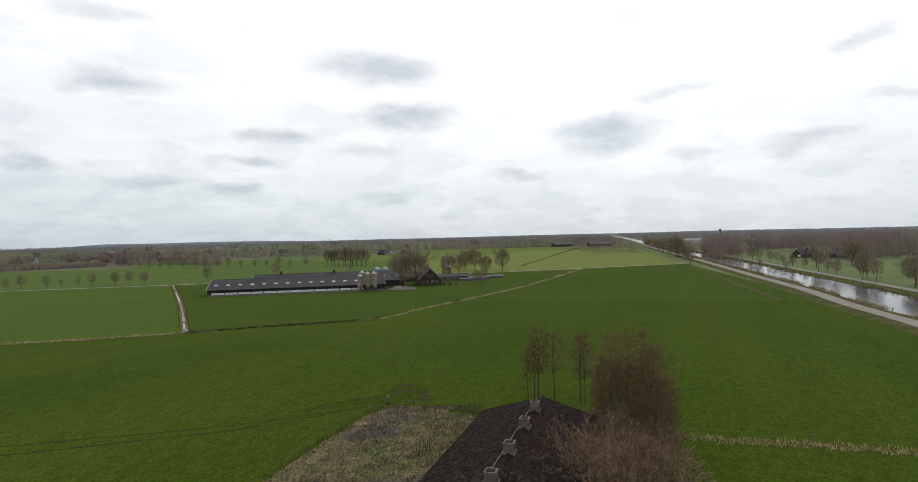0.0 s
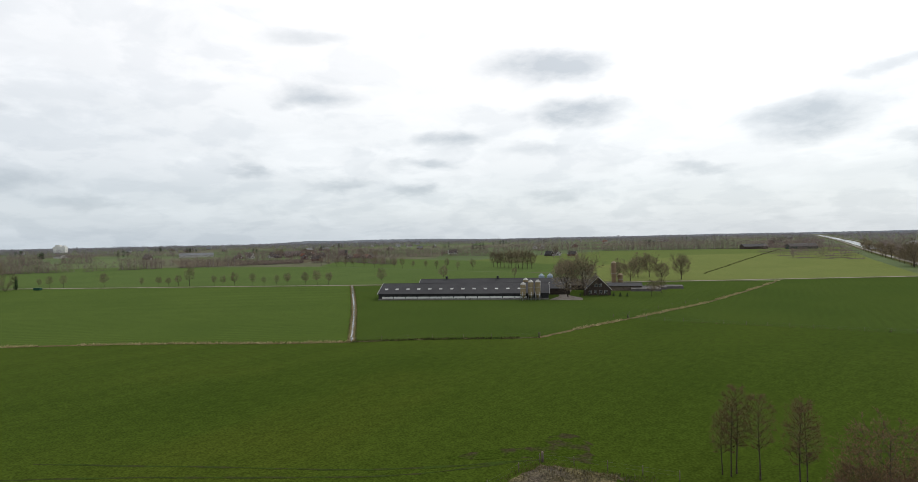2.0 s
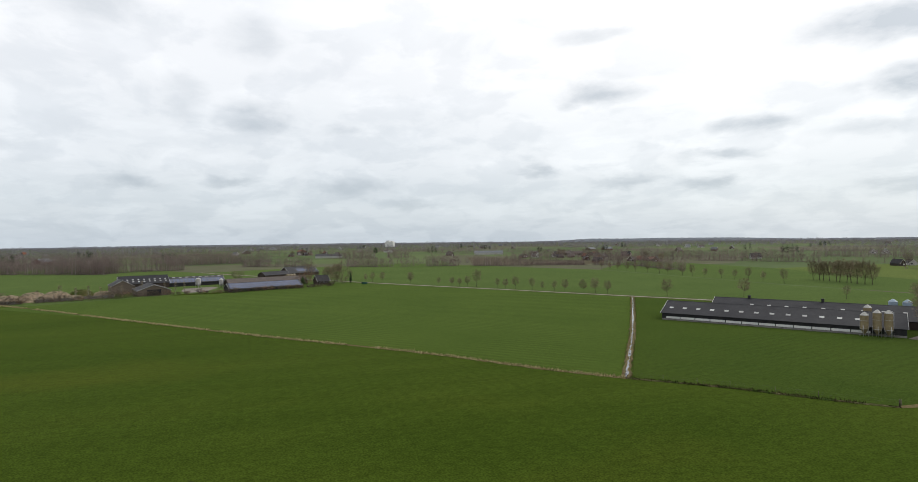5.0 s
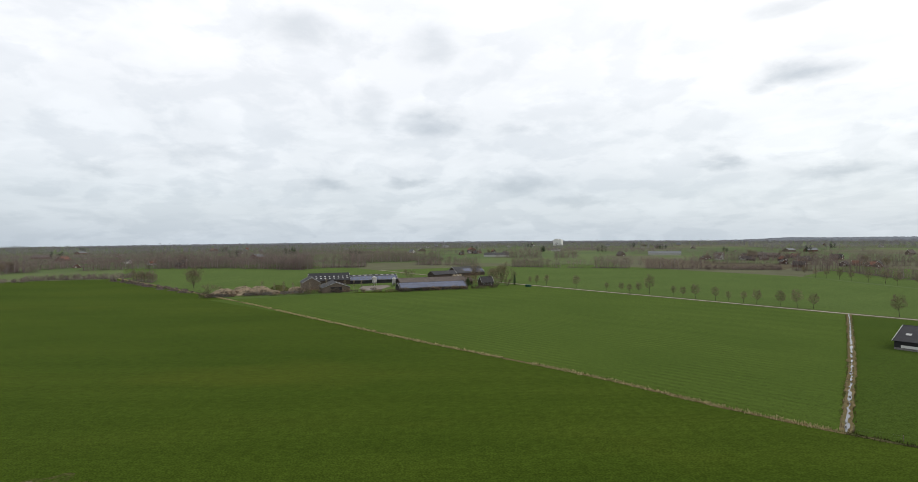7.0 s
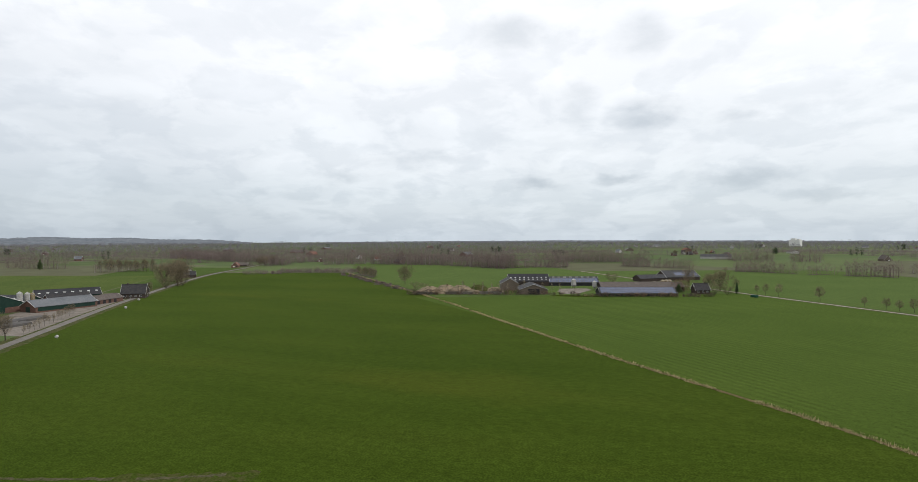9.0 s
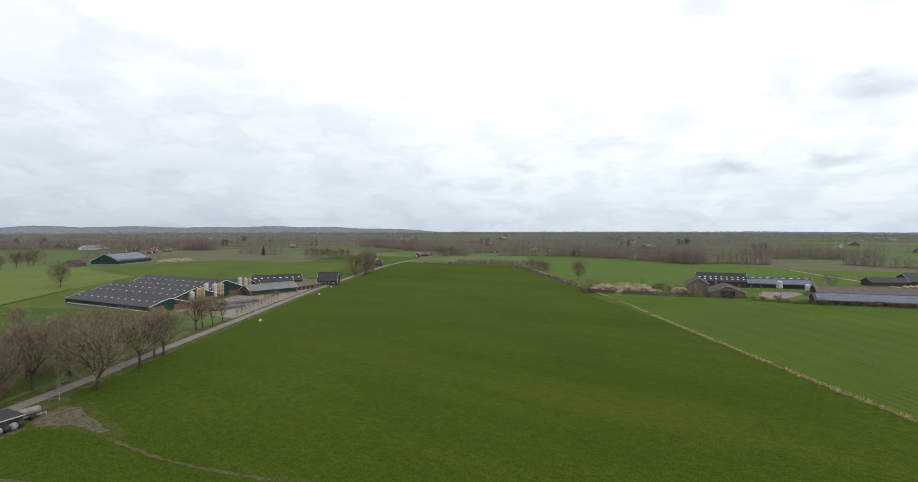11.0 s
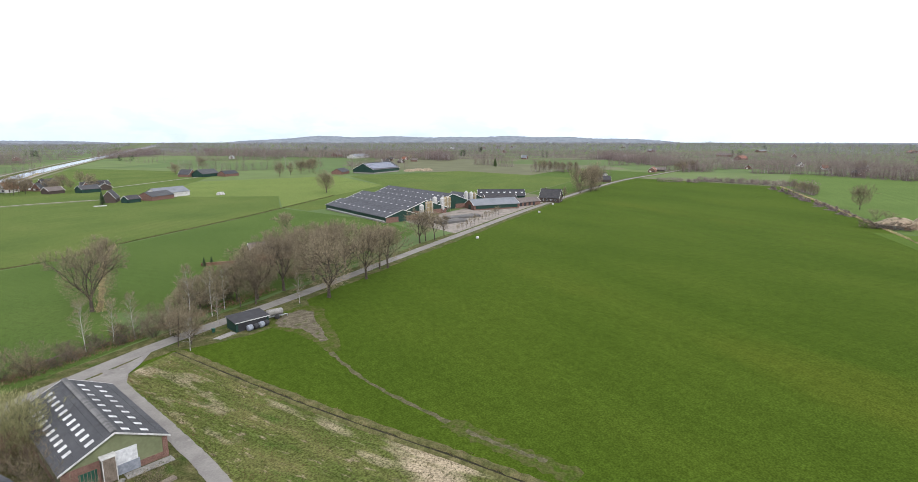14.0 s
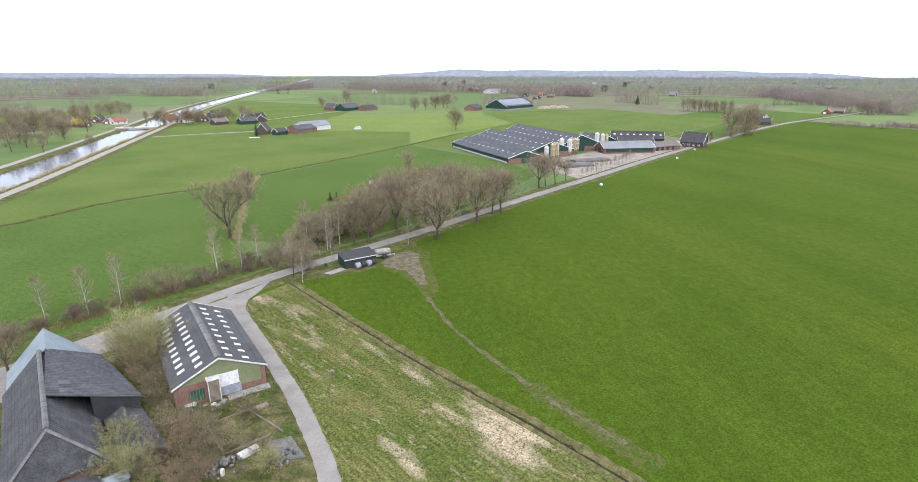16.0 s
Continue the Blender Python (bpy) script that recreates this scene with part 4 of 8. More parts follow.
ribbon("dirt_track", [(-90, 52), (-60, 62), (-30, 71), (-14, 80)], [(0.2, 0.043), (-0.2, 0.043)], TRACK_DARK, "faint second wheel rut in the grass", "track", 2.0, 0.15)
tufts("boundary_grass", [(21.5, 66.4), (24.2, 65.9), (29.5, 63.9), (38.5, 62.1), (48, 59.5)], (-0.6, 0.0, 0.6), 0.4, DRY, "straw-coloured edge of a green corner beside trees", (0.15, 0.5), 8, 0.06, 0.5, 0.02)
area("field_south", [(-20, -412), (-60, -520), (-110, -640), (-160, -760), (60, -760), (120, -420)], GRASS_S, 0.016, "green meadows across the canal from the hamlet")
area("field_arable", [(-500, 506), (-455, 550), (-400, 604), (-440, 700), (-734, 716)], ARABLE, 0.018, "brown bare arable field behind a tree row")
area("worn_verge", [(-103, -71.5), (-108, -69.6), (-113, -68.2), (-120, -67.2), (-127, -67.4), (-131, -64.5), (-134, -62), (-137.5, -67), (-143, -76), (-147, -83), (-125, -80), (-104, -75.5)], VERGE, 0.038, "worn earthy verge round a field shed", "verge", ragged=0.3)
area("concrete_apron", [(-113, -71.5), (-118.3, -72.9), (-118.6, -70.6), (-114, -69.6)], CONCRETE, 0.06, "pale concrete apron before a field shed", "paving")

def lane_x(y):
    return float(np.interp(y, [q[1] for q in LANE], [q[0] for q in LANE]))


# tufts and stubble of the strip
s, rng = Solid(), random.Random(51)
s2 = Solid()
for _ in range(7000):
    y = rng.uniform(-66, 24)
    lo, hi = -103.2 - (y + 68) * 0.105, -90.6 + max(0, y + 50) * 0.095 + max(0, y + 14) * 0.14
    x = min(rng.uniform(lo, hi), lane_x(y) - 1.6 - 0.5 * rng.random())
    blades(s if noise.noise((x * 0.3, y * 0.1, 2.0)) > -0.05 else s2, rng, x, y, 0.035, 4, 0.22, 0.05, 0.2, 0.05)
stuff("stubble_tufts", s, VERGE, "small green and straw tufts on a stubble strip", "grass")
stuff("stubble_tufts", s2, DRY_DARK, "withered tufts on a stubble strip", "grass")

# ---- trees: bare in early spring ----
def tilt(rng, d, ang):
    ax = d.orthogonal().normalized()
    ax.rotate(Matrix.Rotation(rng.uniform(0, 6.28), 3, d))
    e = d.copy()
    e.rotate(Matrix.Rotation(ang, 3, ax))
    return e


class Tree:
    """A bare tree as two meshes: trunk with limbs and branches, and the fine twigs of its crown."""

    def __init__(self, seed, twig_len, twig_w, twigs, rise):
        self.rng, self.wood, self.fine = random.Random(seed), Solid(), Solid()
        self.twig_len, self.twig_w, self.twigs, self.rise = twig_len, twig_w, twigs, rise

    def spray(self, p, q, d, n):
        rng = self.rng
        for _ in range(n):
            a = p.lerp(q, rng.random())
            e = (tilt(rng, d, rng.uniform(0.25, 1.1)) + Vector((0, 0, 0.2 * self.rise))).normalized()
            side = e.orthogonal().normalized()
            side.rotate(Matrix.Rotation(rng.uniform(0, 6.28), 3, e))
            self.fine.add([a + side * self.twig_w, a - side * self.twig_w, a + e * self.twig_len * rng.uniform(0.5, 1.3)], [(0, 1, 2)])

    def veil(self, z, rx, rz, n, ln, w, low=-1.0):
        """Fine outer twigs that fill the crown's rounded volume, thicker towards its rim."""
        rng = self.rng
        while n:
            q = Vector((rng.uniform(-1, 1), rng.uniform(-1, 1), rng.uniform(low, 1)))
            if not 0.25 < q.length < 1.0 + 0.1 * rng.uniform(-1, 1) or noise.noise(q * 2.6 + Vector((rx, z, 0))) < -0.22:
                continue
            n -= 1
            a = Vector((q.x * rx, q.y * rx, z + q.z * rz))
            e = tilt(rng, (q.normalized() + Vector((0, 0, 0.5))).normalized(), rng.uniform(0, 0.8))
            side = e.orthogonal().normalized()
            side.rotate(Matrix.Rotation(rng.uniform(0, 6.28), 3, e))
            self.fine.add([a + side * w, a - side * w, a + e * ln * rng.uniform(0.5, 1.3)], [(0, 1, 2)])
        return self

    def fork(self, p, d, ln, r, depth, spread):
        """A branch that forks again and again, with sprays of twigs on the last orders."""
        rng = self.rng
        d = (d + Vector((0, 0, 0.10 * self.rise))).normalized()
        mid = p + d * ln * 0.5 + Vector((rng.uniform(-1, 1), rng.uniform(-1, 1), rng.uniform(-1, 1))) * ln * 0.07
        q = mid + tilt(rng, d, rng.uniform(0, 0.2)) * ln * 0.5
        sides = 6 if r > 0.12 else 4 if r > 0.06 else 3
        if depth > 1:
            self.wood.tube(p, mid, r, r * 0.85, sides, False)
            self.wood.tube(mid, q, r * 0.85, r * 0.68, sides, False)
        elif depth == 1:
            self.wood.tube(p, q, r, r * 0.6, 3, False)
        else:
            o = d.orthogonal().normalized() * max(r, 0.012)
            self.wood.add([p + o, p - o, q], [(0, 1, 2)])
        if depth <= 2:
            self.spray(p, q, d, self.twigs if depth else self.twigs + 3)
        if depth <= 0:
            return
        for _ in range(2 if rng.random() < 0.75 else 3):
            self.fork(q, tilt(rng, d, spread * rng.uniform(0.55, 1.25)), ln * rng.uniform(0.68, 0.88), r * 0.62, depth - 1, spread)
        if rng.random() < 0.35:
            self.fork(mid, tilt(rng, d, spread * 1.5), ln * 0.55, r * 0.4, depth - 2 if depth > 1 else 0, spread)


def broad(seed, height, girth, fork, limbs, depth, spread, twigs=5, twig_len=1.1, twig_w=0.02, rise=0.6, first=0.8, veil=None):
    """A tree whose trunk divides into several limbs: oak, ash, orchard tree; with fork near 0, a bush of many stems."""
    t = Tree(seed, twig_len, twig_w, twigs, rise)
    rng = t.rng
    top = Vector((rng.uniform(-0.3, 0.3), rng.uniform(-0.3, 0.3), max(0.05, height * fork)))
    if fork > 0.05:
        t.wood.tube((0, 0, -0.15), top * 0.12, girth * 1.5, girth * 1.08, 8, False)
        t.wood.tube(top * 0.12, top * 0.6, girth * 1.08, girth * 0.92, 8, False)
        t.wood.tube(top * 0.6, top, girth * 0.92, girth * 0.8, 8, False)
    else:
        t.wood.tube((0, 0, -0.1), (0, 0, 0.12), girth * 2.0, girth * 1.5, 6, True)
    ln = height * (1 - fork) / (sum(0.78 ** k for k in range(depth + 1)) * 0.86)
    for i in range(limbs):
        az = 6.283 * (i + rng.uniform(-0.3, 0.3)) / limbs
        out = first * (0.25 if i == 0 and fork > 0.05 else rng.uniform(0.6, 1.15))
        d = Vector((math.cos(az) * out, math.sin(az) * out, 1)).normalized()
        t.fork(top * rng.uniform(0.85, 1.0) if fork > 0.05 else Vector((math.cos(az) * 0.2, math.sin(az) * 0.2, 0)), d, ln * rng.uniform(0.8, 1.1), girth * (0.5 if fork > 0.05 else 0.8), depth, spread)
    if veil:
        t.veil(*veil)
    return t.wood, t.fine


def slim(seed, height, girth, clear, side, count, depth, spread=0.55, twigs=4, twig_len=0.7, twig_w=0.014, rise=0.6, up_=0.7, shape=0.6, veil=None):
    """A tree with one stem to the top: alder, birch, poplar."""
    t = Tree(seed, twig_len, twig_w, twigs, rise)
    rng = t.rng
    p, d, n = Vector((0, 0, -0.15)), Vector((rng.uniform(-0.04, 0.04), rng.uniform(-0.04, 0.04), 1)).normalized(), 9
    stem = [p]
    for k in range(n):
        q = p + d * (height * 0.97 / n)
        t.wood.tube(p, q, girth * (1.25 if k == 0 else (1 - k / n) ** 0.8 + 0.03), girth * ((1 - (k + 1) / n) ** 0.8 + 0.03), 7, False)
        d = (d + Vector((rng.uniform(-0.07, 0.07), rng.uniform(-0.07, 0.07), 0.08))).normalized()
        stem.append(q)
        p = q
    for i in range(count):
        s = clear + (0.98 - clear) * (i + rng.random() * 0.8) / count
        k = min(n - 1, int(s * n))
        a = stem[k].lerp(stem[k + 1], s * n - k)
        u = (s - clear) / (1 - clear)
        reach = side * (math.sin(math.pi * (0.18 + 0.74 * u)) ** shape) * rng.uniform(0.75, 1.15)
        az = i * 2.4 + rng.uniform(-0.5, 0.5)
        e = Vector((math.cos(az), math.sin(az), up_ * (0.6 + 0.8 * u))).normalized()
        t.fork(a, e, max(0.3, reach * 0.48), girth * 0.28 * (1.1 - 0.8 * u) + 0.006, depth, spread)
    t.spray(stem[-2], stem[-1], d, twigs * 2)
    if veil:
        t.veil(*veil)
    return t.wood, t.fine


KINDS = {}


def tree_kind(key, name, label, category, bark, twig, meshes, height):
    KINDS[key] = (name, label, category, meshes[0].mesh("trunk", bark), meshes[1].mesh("crown", twig), height)


tree_kind("oak", "oak_tree", "large bare oak with a broad rounded crown", "tree", BARK, TWIG_BROWN, broad(1, 16, 0.42, 0.2, 7, 5, 0.52, twigs=4, twig_len=1.1, twig_w=0.02, rise=0.6, first=0.8, veil=(9.0, 6.2, 6.6, 6000, 0.7, 0.034)), 16)
tree_kind("oak2", "oak_tree", "bare old oak with spreading limbs", "tree", BARK, TWIG_BROWN, broad(5, 15, 0.38, 0.24, 6, 5, 0.55, twigs=4, twig_len=1.1, twig_w=0.02, rise=0.8, first=0.7, veil=(9.0, 5.2, 6.0, 4600, 0.7, 0.034)), 15)
tree_kind("row", "oak_tree", "tall bare tree with an upright oval crown", "tree", BARK, TWIG_BROWN, broad(8, 14, 0.27, 0.28, 5, 4, 0.5, twigs=5, twig_len=1.1, twig_w=0.024, rise=1.0, first=0.5, veil=(8.6, 3.2, 5.3, 2300, 0.7, 0.032)), 14)
tree_kind("alder", "alder_tree", "slim bare alder with reddish catkins and twigs", "tree", BARK, TWIG_RED, slim(11, 11, 0.10, 0.34, 2.1, 34, 2, twigs=6, twig_len=0.4, twig_w=0.012, veil=(7.4, 2.0, 3.6, 1100, 0.15, 0.035)), 11)
tree_kind("thicket", "alder_tree", "dense reddish-brown leafless tree beside a shed", "tree", BARK, TWIG_RED, slim(14, 14, 0.15, 0.05, 3.2, 60, 3, spread=0.6, twigs=4, twig_len=0.4, twig_w=0.012, rise=0.25, up_=0.35, shape=0.5, veil=(6.8, 3.6, 6.9, 11000, 0.18, 0.040)), 14)
tree_kind("birch", "birch_tree", "bare birch with a white trunk", "tree", BIRCH, TWIG_BROWN, slim(21, 12, 0.11, 0.25, 2.6, 30, 2, twigs=9, twig_len=0.9, twig_w=0.009, up_=1.0), 12)
tree_kind("birch2", "birch_tree", "slender bare birch with a pale leaning trunk", "tree", BIRCH, TWIG_BROWN, slim(27, 10, 0.09, 0.22, 2.2, 26, 2, twigs=9, twig_len=0.8, twig_w=0.009, up_=1.0), 10)
tree_kind("young", "roadside_tree", "young bare roadside tree", "tree", BARK, TWIG_BROWN, slim(31, 8, 0.11, 0.34, 2.4, 20, 2, twigs=4, twig_len=0.7, twig_w=0.018, shape=0.5, veil=(5.4, 2.2, 2.5, 520, 0.5, 0.045)), 8)
tree_kind("young2", "roadside_tree", "young roadside tree with dense brown twigs", "tree", BARK, TWIG_BROWN, slim(34, 8, 0.12, 0.34, 2.9, 22, 2, twigs=5, twig_len=0.7, twig_w=0.022, shape=0.5, veil=(5.4, 2.7, 2.4, 760, 0.5, 0.05)), 8)
tree_kind("bush", "bush", "leafless many-stemmed brown bush", "bush", BARK, TWIG_BROWN, broad(41, 5, 0.05, 0.0, 11, 3, 0.5, twigs=5, twig_len=0.6, twig_w=0.012, rise=0.5, first=0.8, veil=(1.6, 2.2, 3.2, 900, 0.5, 0.016, -0.4)), 5)
tree_kind("scrub", "bush", "dense low brown scrub bush", "bush", BARK, TWIG_SCRUB, broad(43, 4, 0.05, 0.0, 8, 2, 0.5, twigs=3, twig_len=0.7, twig_w=0.04, rise=0.5, first=0.8, veil=(1.2, 2.0, 2.7, 300, 0.8, 0.07, -0.4)), 4)
tree_kind("willow", "willow_bush", "budding yellow-green willow bush", "bush", BARK, TWIG_GREEN, broad(44, 6, 0.06, 0.0, 13, 3, 0.5, twigs=6, twig_len=0.6, twig_w=0.018, rise=0.5, first=0.9, veil=(2.2, 3.3, 3.8, 4600, 0.5, 0.024, -0.5)), 6)
tree_kind("redbush", "bush", "reddish leafless shrub with fine twigs", "bush", BARK, TWIG_ORANGE, broad(47, 4.5, 0.035, 0.0, 12, 4, 0.5, twigs=4, twig_len=0.32, twig_w=0.012, rise=0.45, first=0.9, veil=(1.7, 2.2, 2.7, 2200, 0.2, 0.022, -0.5)), 4.5)
tree_kind("yellow", "bush", "yellow flowering garden shrub in bloom", "bush", BARK, TWIG_YELLOW, broad(49, 4, 0.05, 0.0, 10, 3, 0.5, twigs=12, twig_len=0.5, twig_w=0.04, rise=0.5, first=0.8), 4)


def conifer_meshes(seed, height, r):
    rng = random.Random(seed)
    wood, fine = Solid(), Solid()
    wood.tube((0, 0, -0.1), (0, 0, height * 0.95), 0.14, 0.02, 6, False)
    for i in range(900):
        t = rng.random() ** 0.8
        z, a = 0.25 + t * (height - 0.25), rng.uniform(0, 6.28)
        rr = r * (1 - t) ** 0.8 * rng.uniform(0.4, 1.05) + 0.08
        p = Vector((math.cos(a) * rr * 0.6, math.sin(a) * rr * 0.6, z))
        q = Vector((math.cos(a) * rr, math.sin(a) * rr, z - 0.15))
        side = Vector((-math.sin(a), math.cos(a), 0)) * 0.16
        fine.add([p - side, p + side, q], [(0, 1, 2)])
    return wood, fine


tree_kind("conifer", "conifer", "dark green garden conifer", "tree", BARK, CONIFER, conifer_meshes(61, 5.0, 1.3), 5.0)
tree_kind("evergreen", "evergreen_shrub", "clipped dark evergreen garden shrub", "bush", BARK, IVY, conifer_meshes(64, 2.4, 1.3), 2.4)
# the same trees with fewer and broader twigs, for places far from the walk
tree_kind("oak_far", "oak_tree", "large bare oak with a broad rounded crown", "tree", BARK, TWIG_BROWN, broad(1, 16, 0.30, 0.2, 7, 4, 0.52, twigs=5, twig_len=1.2, twig_w=0.03, rise=0.6, first=0.8, veil=(9.0, 6.4, 6.6, 3200, 0.9, 0.075)), 16)
tree_kind("oak2_far", "oak_tree", "bare old oak with spreading limbs", "tree", BARK, TWIG_BROWN, broad(5, 15, 0.27, 0.24, 6, 4, 0.55, twigs=5, twig_len=1.2, twig_w=0.03, rise=0.8, first=0.7, veil=(9.0, 5.6, 6.0, 2600, 0.9, 0.075)), 15)
tree_kind("row_far", "oak_tree", "tall bare tree with an upright oval crown", "tree", BARK, TWIG_BROWN, broad(8, 14, 0.22, 0.28, 5, 3, 0.5, twigs=5, twig_len=1.2, twig_w=0.03, rise=1.0, first=0.5, veil=(8.8, 3.6, 5.2, 1500, 0.9, 0.07)), 14)
MADE = {}


def plant(key, x, y, height=None, wide=1.0, group="", label="", seed=None):
    if key + "_far" in KINDS and math.hypot(x + 60, y) > 230:
        key += "_far"
    name, lab, cat, trunk, crown, h0 = KINDS[key]
    rng = random.Random(seed if seed is not None else f"{key}{x:.1f}{y:.1f}")
    k = (height or h0 * rng.uniform(0.85, 1.15)) / h0
    first = MADE[key].scale if key in MADE else (1, 1, 1)
    m = Matrix.LocRotScale((x, y, 0.0), Euler((0, 0, rng.uniform(0, 6.28))), (k * wide / first[0], k * wide / first[1], k / first[2]))
    if key in MADE:
        ob = copy_thing(MADE[key], m)
    else:
        ob = MADE[key] = thing(name, m, lab, cat)
        part("trunk", trunk, None, ob)
        part("crown", crown, None, ob)
    return tagged(ob, label or lab, cat, group)

# ---- buildings ----
def place(x, y, ang, z=0.0):
    return pose(x, y, z, 0, 0, ang)


def gable(name, label, category, x, y, length, width, ang, eave, ridge, wall, roof, plinth=None, plinth_h=1.0, trim=WHITE, over=0.45, rows=(), solar=(), hips=(0.0, 0.0), group="", cap=True, chimney=None, laps=0):
    """A building with a ridge along its length. rows: (side, up the slope, count, length, width, first, last) of skylights."""
    ob = thing(name, place(x, y, ang), label, category, group)
    L, W = length / 2, width / 2
    s = Solid()
    z0 = plinth_h if plinth else -0.2
    s.add([(-L, -W, z0), (L, -W, z0), (L, W, z0), (-L, W, z0), (-L, -W, eave), (L, -W, eave), (L, W, eave), (-L, W, eave)],
          [(0, 1, 5, 4), (1, 2, 6, 5), (2, 3, 7, 6), (3, 0, 4, 7), (3, 2, 1, 0)])
    for sx, hip in ((-1, hips[0]), (1, hips[1])):
        if not hip:
            s.add([(sx * L, -W, eave), (sx * L, W, eave), (sx * L, 0, ridge)], [(0, 1, 2) if sx > 0 else (2, 1, 0)])
    part("wall", s, wall, ob)
    if plinth:
        part("plinth", Solid().box(-L - 0.03, -W - 0.03, -0.2, L + 0.03, W + 0.03, z0), plinth, ob)
    slope = math.hypot(W, ridge - eave)
    drop = (ridge - eave) / W * over
    A, B = L + (over if not hips[0] else over * 0.8), L + (over if not hips[1] else over * 0.8)
    for sy in (-1, 1):
        ring = [(-A, sy * (W + over), eave - drop + 0.12), (B, sy * (W + over), eave - drop + 0.12), (B - hips[1], 0, ridge + 0.12), (-A + hips[0], 0, ridge + 0.12)]
        part("roof_slope", Solid().slab(ring if sy < 0 else ring[::-1], 0.14), roof, ob)
        if laps:
            for k in range(1, laps):
                u = k / laps
                y_, z_ = sy * (W + over) * (1 - u), eave - drop + 0.135 + (ridge - eave + drop) * u
                part("roof_lap", Solid().tube((-A + hips[0] * u, y_, z_), (B - hips[1] * u, y_, z_), 0.04, 0.04, 4, False), roof, ob)
    for sx, hip, end in ((-1, hips[0], A), (1, hips[1], B)):
        if hip:
            ring = [(sx * end, -W - over, eave - drop + 0.115), (sx * end, W + over, eave - drop + 0.115), (sx * (end - hip), 0, ridge + 0.115)]
            part("roof_hip", Solid().slab(ring if sx > 0 else ring[::-1], 0.14), roof, ob)
        elif trim:
            for sy in (-1, 1):
                t = Solid()
                a, b = Vector((sx * (end + 0.03), sy * (W + over), eave - drop - 0.08)), Vector((sx * (end + 0.03), 0, ridge - 0.08))
                u = Vector((0, 0, 0.26))
                q = Vector((sx * 0.07, 0, 0))
                t.add([a, b, b + u, a + u, a + q, b + q, b + u + q, a + u + q], [(0, 1, 2, 3), (7, 6, 5, 4), (3, 2, 6, 7), (0, 4, 5, 1), (0, 3, 7, 4), (1, 5, 6, 2)])
                part("barge_board", t, trim, ob)
    if cap:
        part("ridge_cap", Solid().extrude([(-0.3, ridge + 0.06), (-0.05, ridge + 0.2), (0.05, ridge + 0.2), (0.3, ridge + 0.06)], -A + hips[0], B - hips[1]), roof, ob)
    pieces = {}
    for kind, mat, table in (("skylight", SKYLIGHT, rows), ("solar_panel", SOLAR, solar)):
        for sy, up_, count, pl, pw, first, last in table:
            key = (kind, pl, pw)
            if key not in pieces:
                pieces[key] = Solid().box(-pl / 2, -pw / 2, 0, pl / 2, pw / 2, 0.05).mesh(kind, mat)
            tilt = math.atan2(ridge - eave, W)
            for i in range(count):
                px_ = -L + length * (first + (last - first) * (i / max(1, count - 1)))
                p = part(kind, pieces[key], None, ob)
                yy = sy * W * (1 - up_)
                p.matrix_basis = Matrix.Translation((px_, yy, eave + (ridge - eave) * up_ + 0.14)) @ Matrix.Rotation(-sy * tilt, 4, "X")
    if chimney:
        for cx_, h in chimney:
            c = part("chimney", Solid().box(cx_ - 0.35, -0.35, ridge - 0.6, cx_ + 0.35, 0.35, ridge + h), BRICK_DARK, ob)
            part("chimney_cap", Solid().box(cx_ - 0.45, -0.45, ridge + h, cx_ + 0.45, 0.45, ridge + h + 0.12), CONCRETE, c)
    ob["size"] = (length, width, eave)
    return ob


def panel(ob, name, mat, wall, u0, u1, z0, z1, thick=0.06, label=""):
    """A door, sheet or band on one wall: 'e+' and 'e-' are the gable ends, 's+' and 's-' the long sides."""
    L, W = ob["size"][0] / 2, ob["size"][1] / 2
    s, t = Solid(), thick
    if wall[0] == "e":
        x = L if wall[1] == "+" else -L - t
        s.box(x, u0, z0, x + t, u1, z1)
    else:
        y = W if wall[1] == "+" else -W - t
        s.box(u0, y, z0, u1, y + t, z1)
    return part(name, s, mat, ob, label)


def window(ob, wall, u, z, w=1.0, h=1.2):
    f_ = panel(ob, "window", WHITE, wall, u - w / 2 - 0.04, u + w / 2 + 0.04, z - 0.04, z + h + 0.04, 0.05)
    L, W = ob["size"][0] / 2, ob["size"][1] / 2
    for k in (0, 1):
        a, b = u - w / 2 + k * w / 2 + 0.03, u + k * w / 2 - 0.03
        s = Solid()
        if wall[0] == "e":
            x = L + 0.05 if wall[1] == "+" else -L - 0.065
            s.box(x, a, z, x + 0.015, b, z + h)
        else:
            y = W + 0.05 if wall[1] == "+" else -W - 0.065
            s.box(a, y, z, b, y + 0.015, z + h)
        part("pane", s, GLASS, f_)
    return f_


def clear_sizes():
    for o in scene.objects:
        if "size" in o:
            del o["size"]


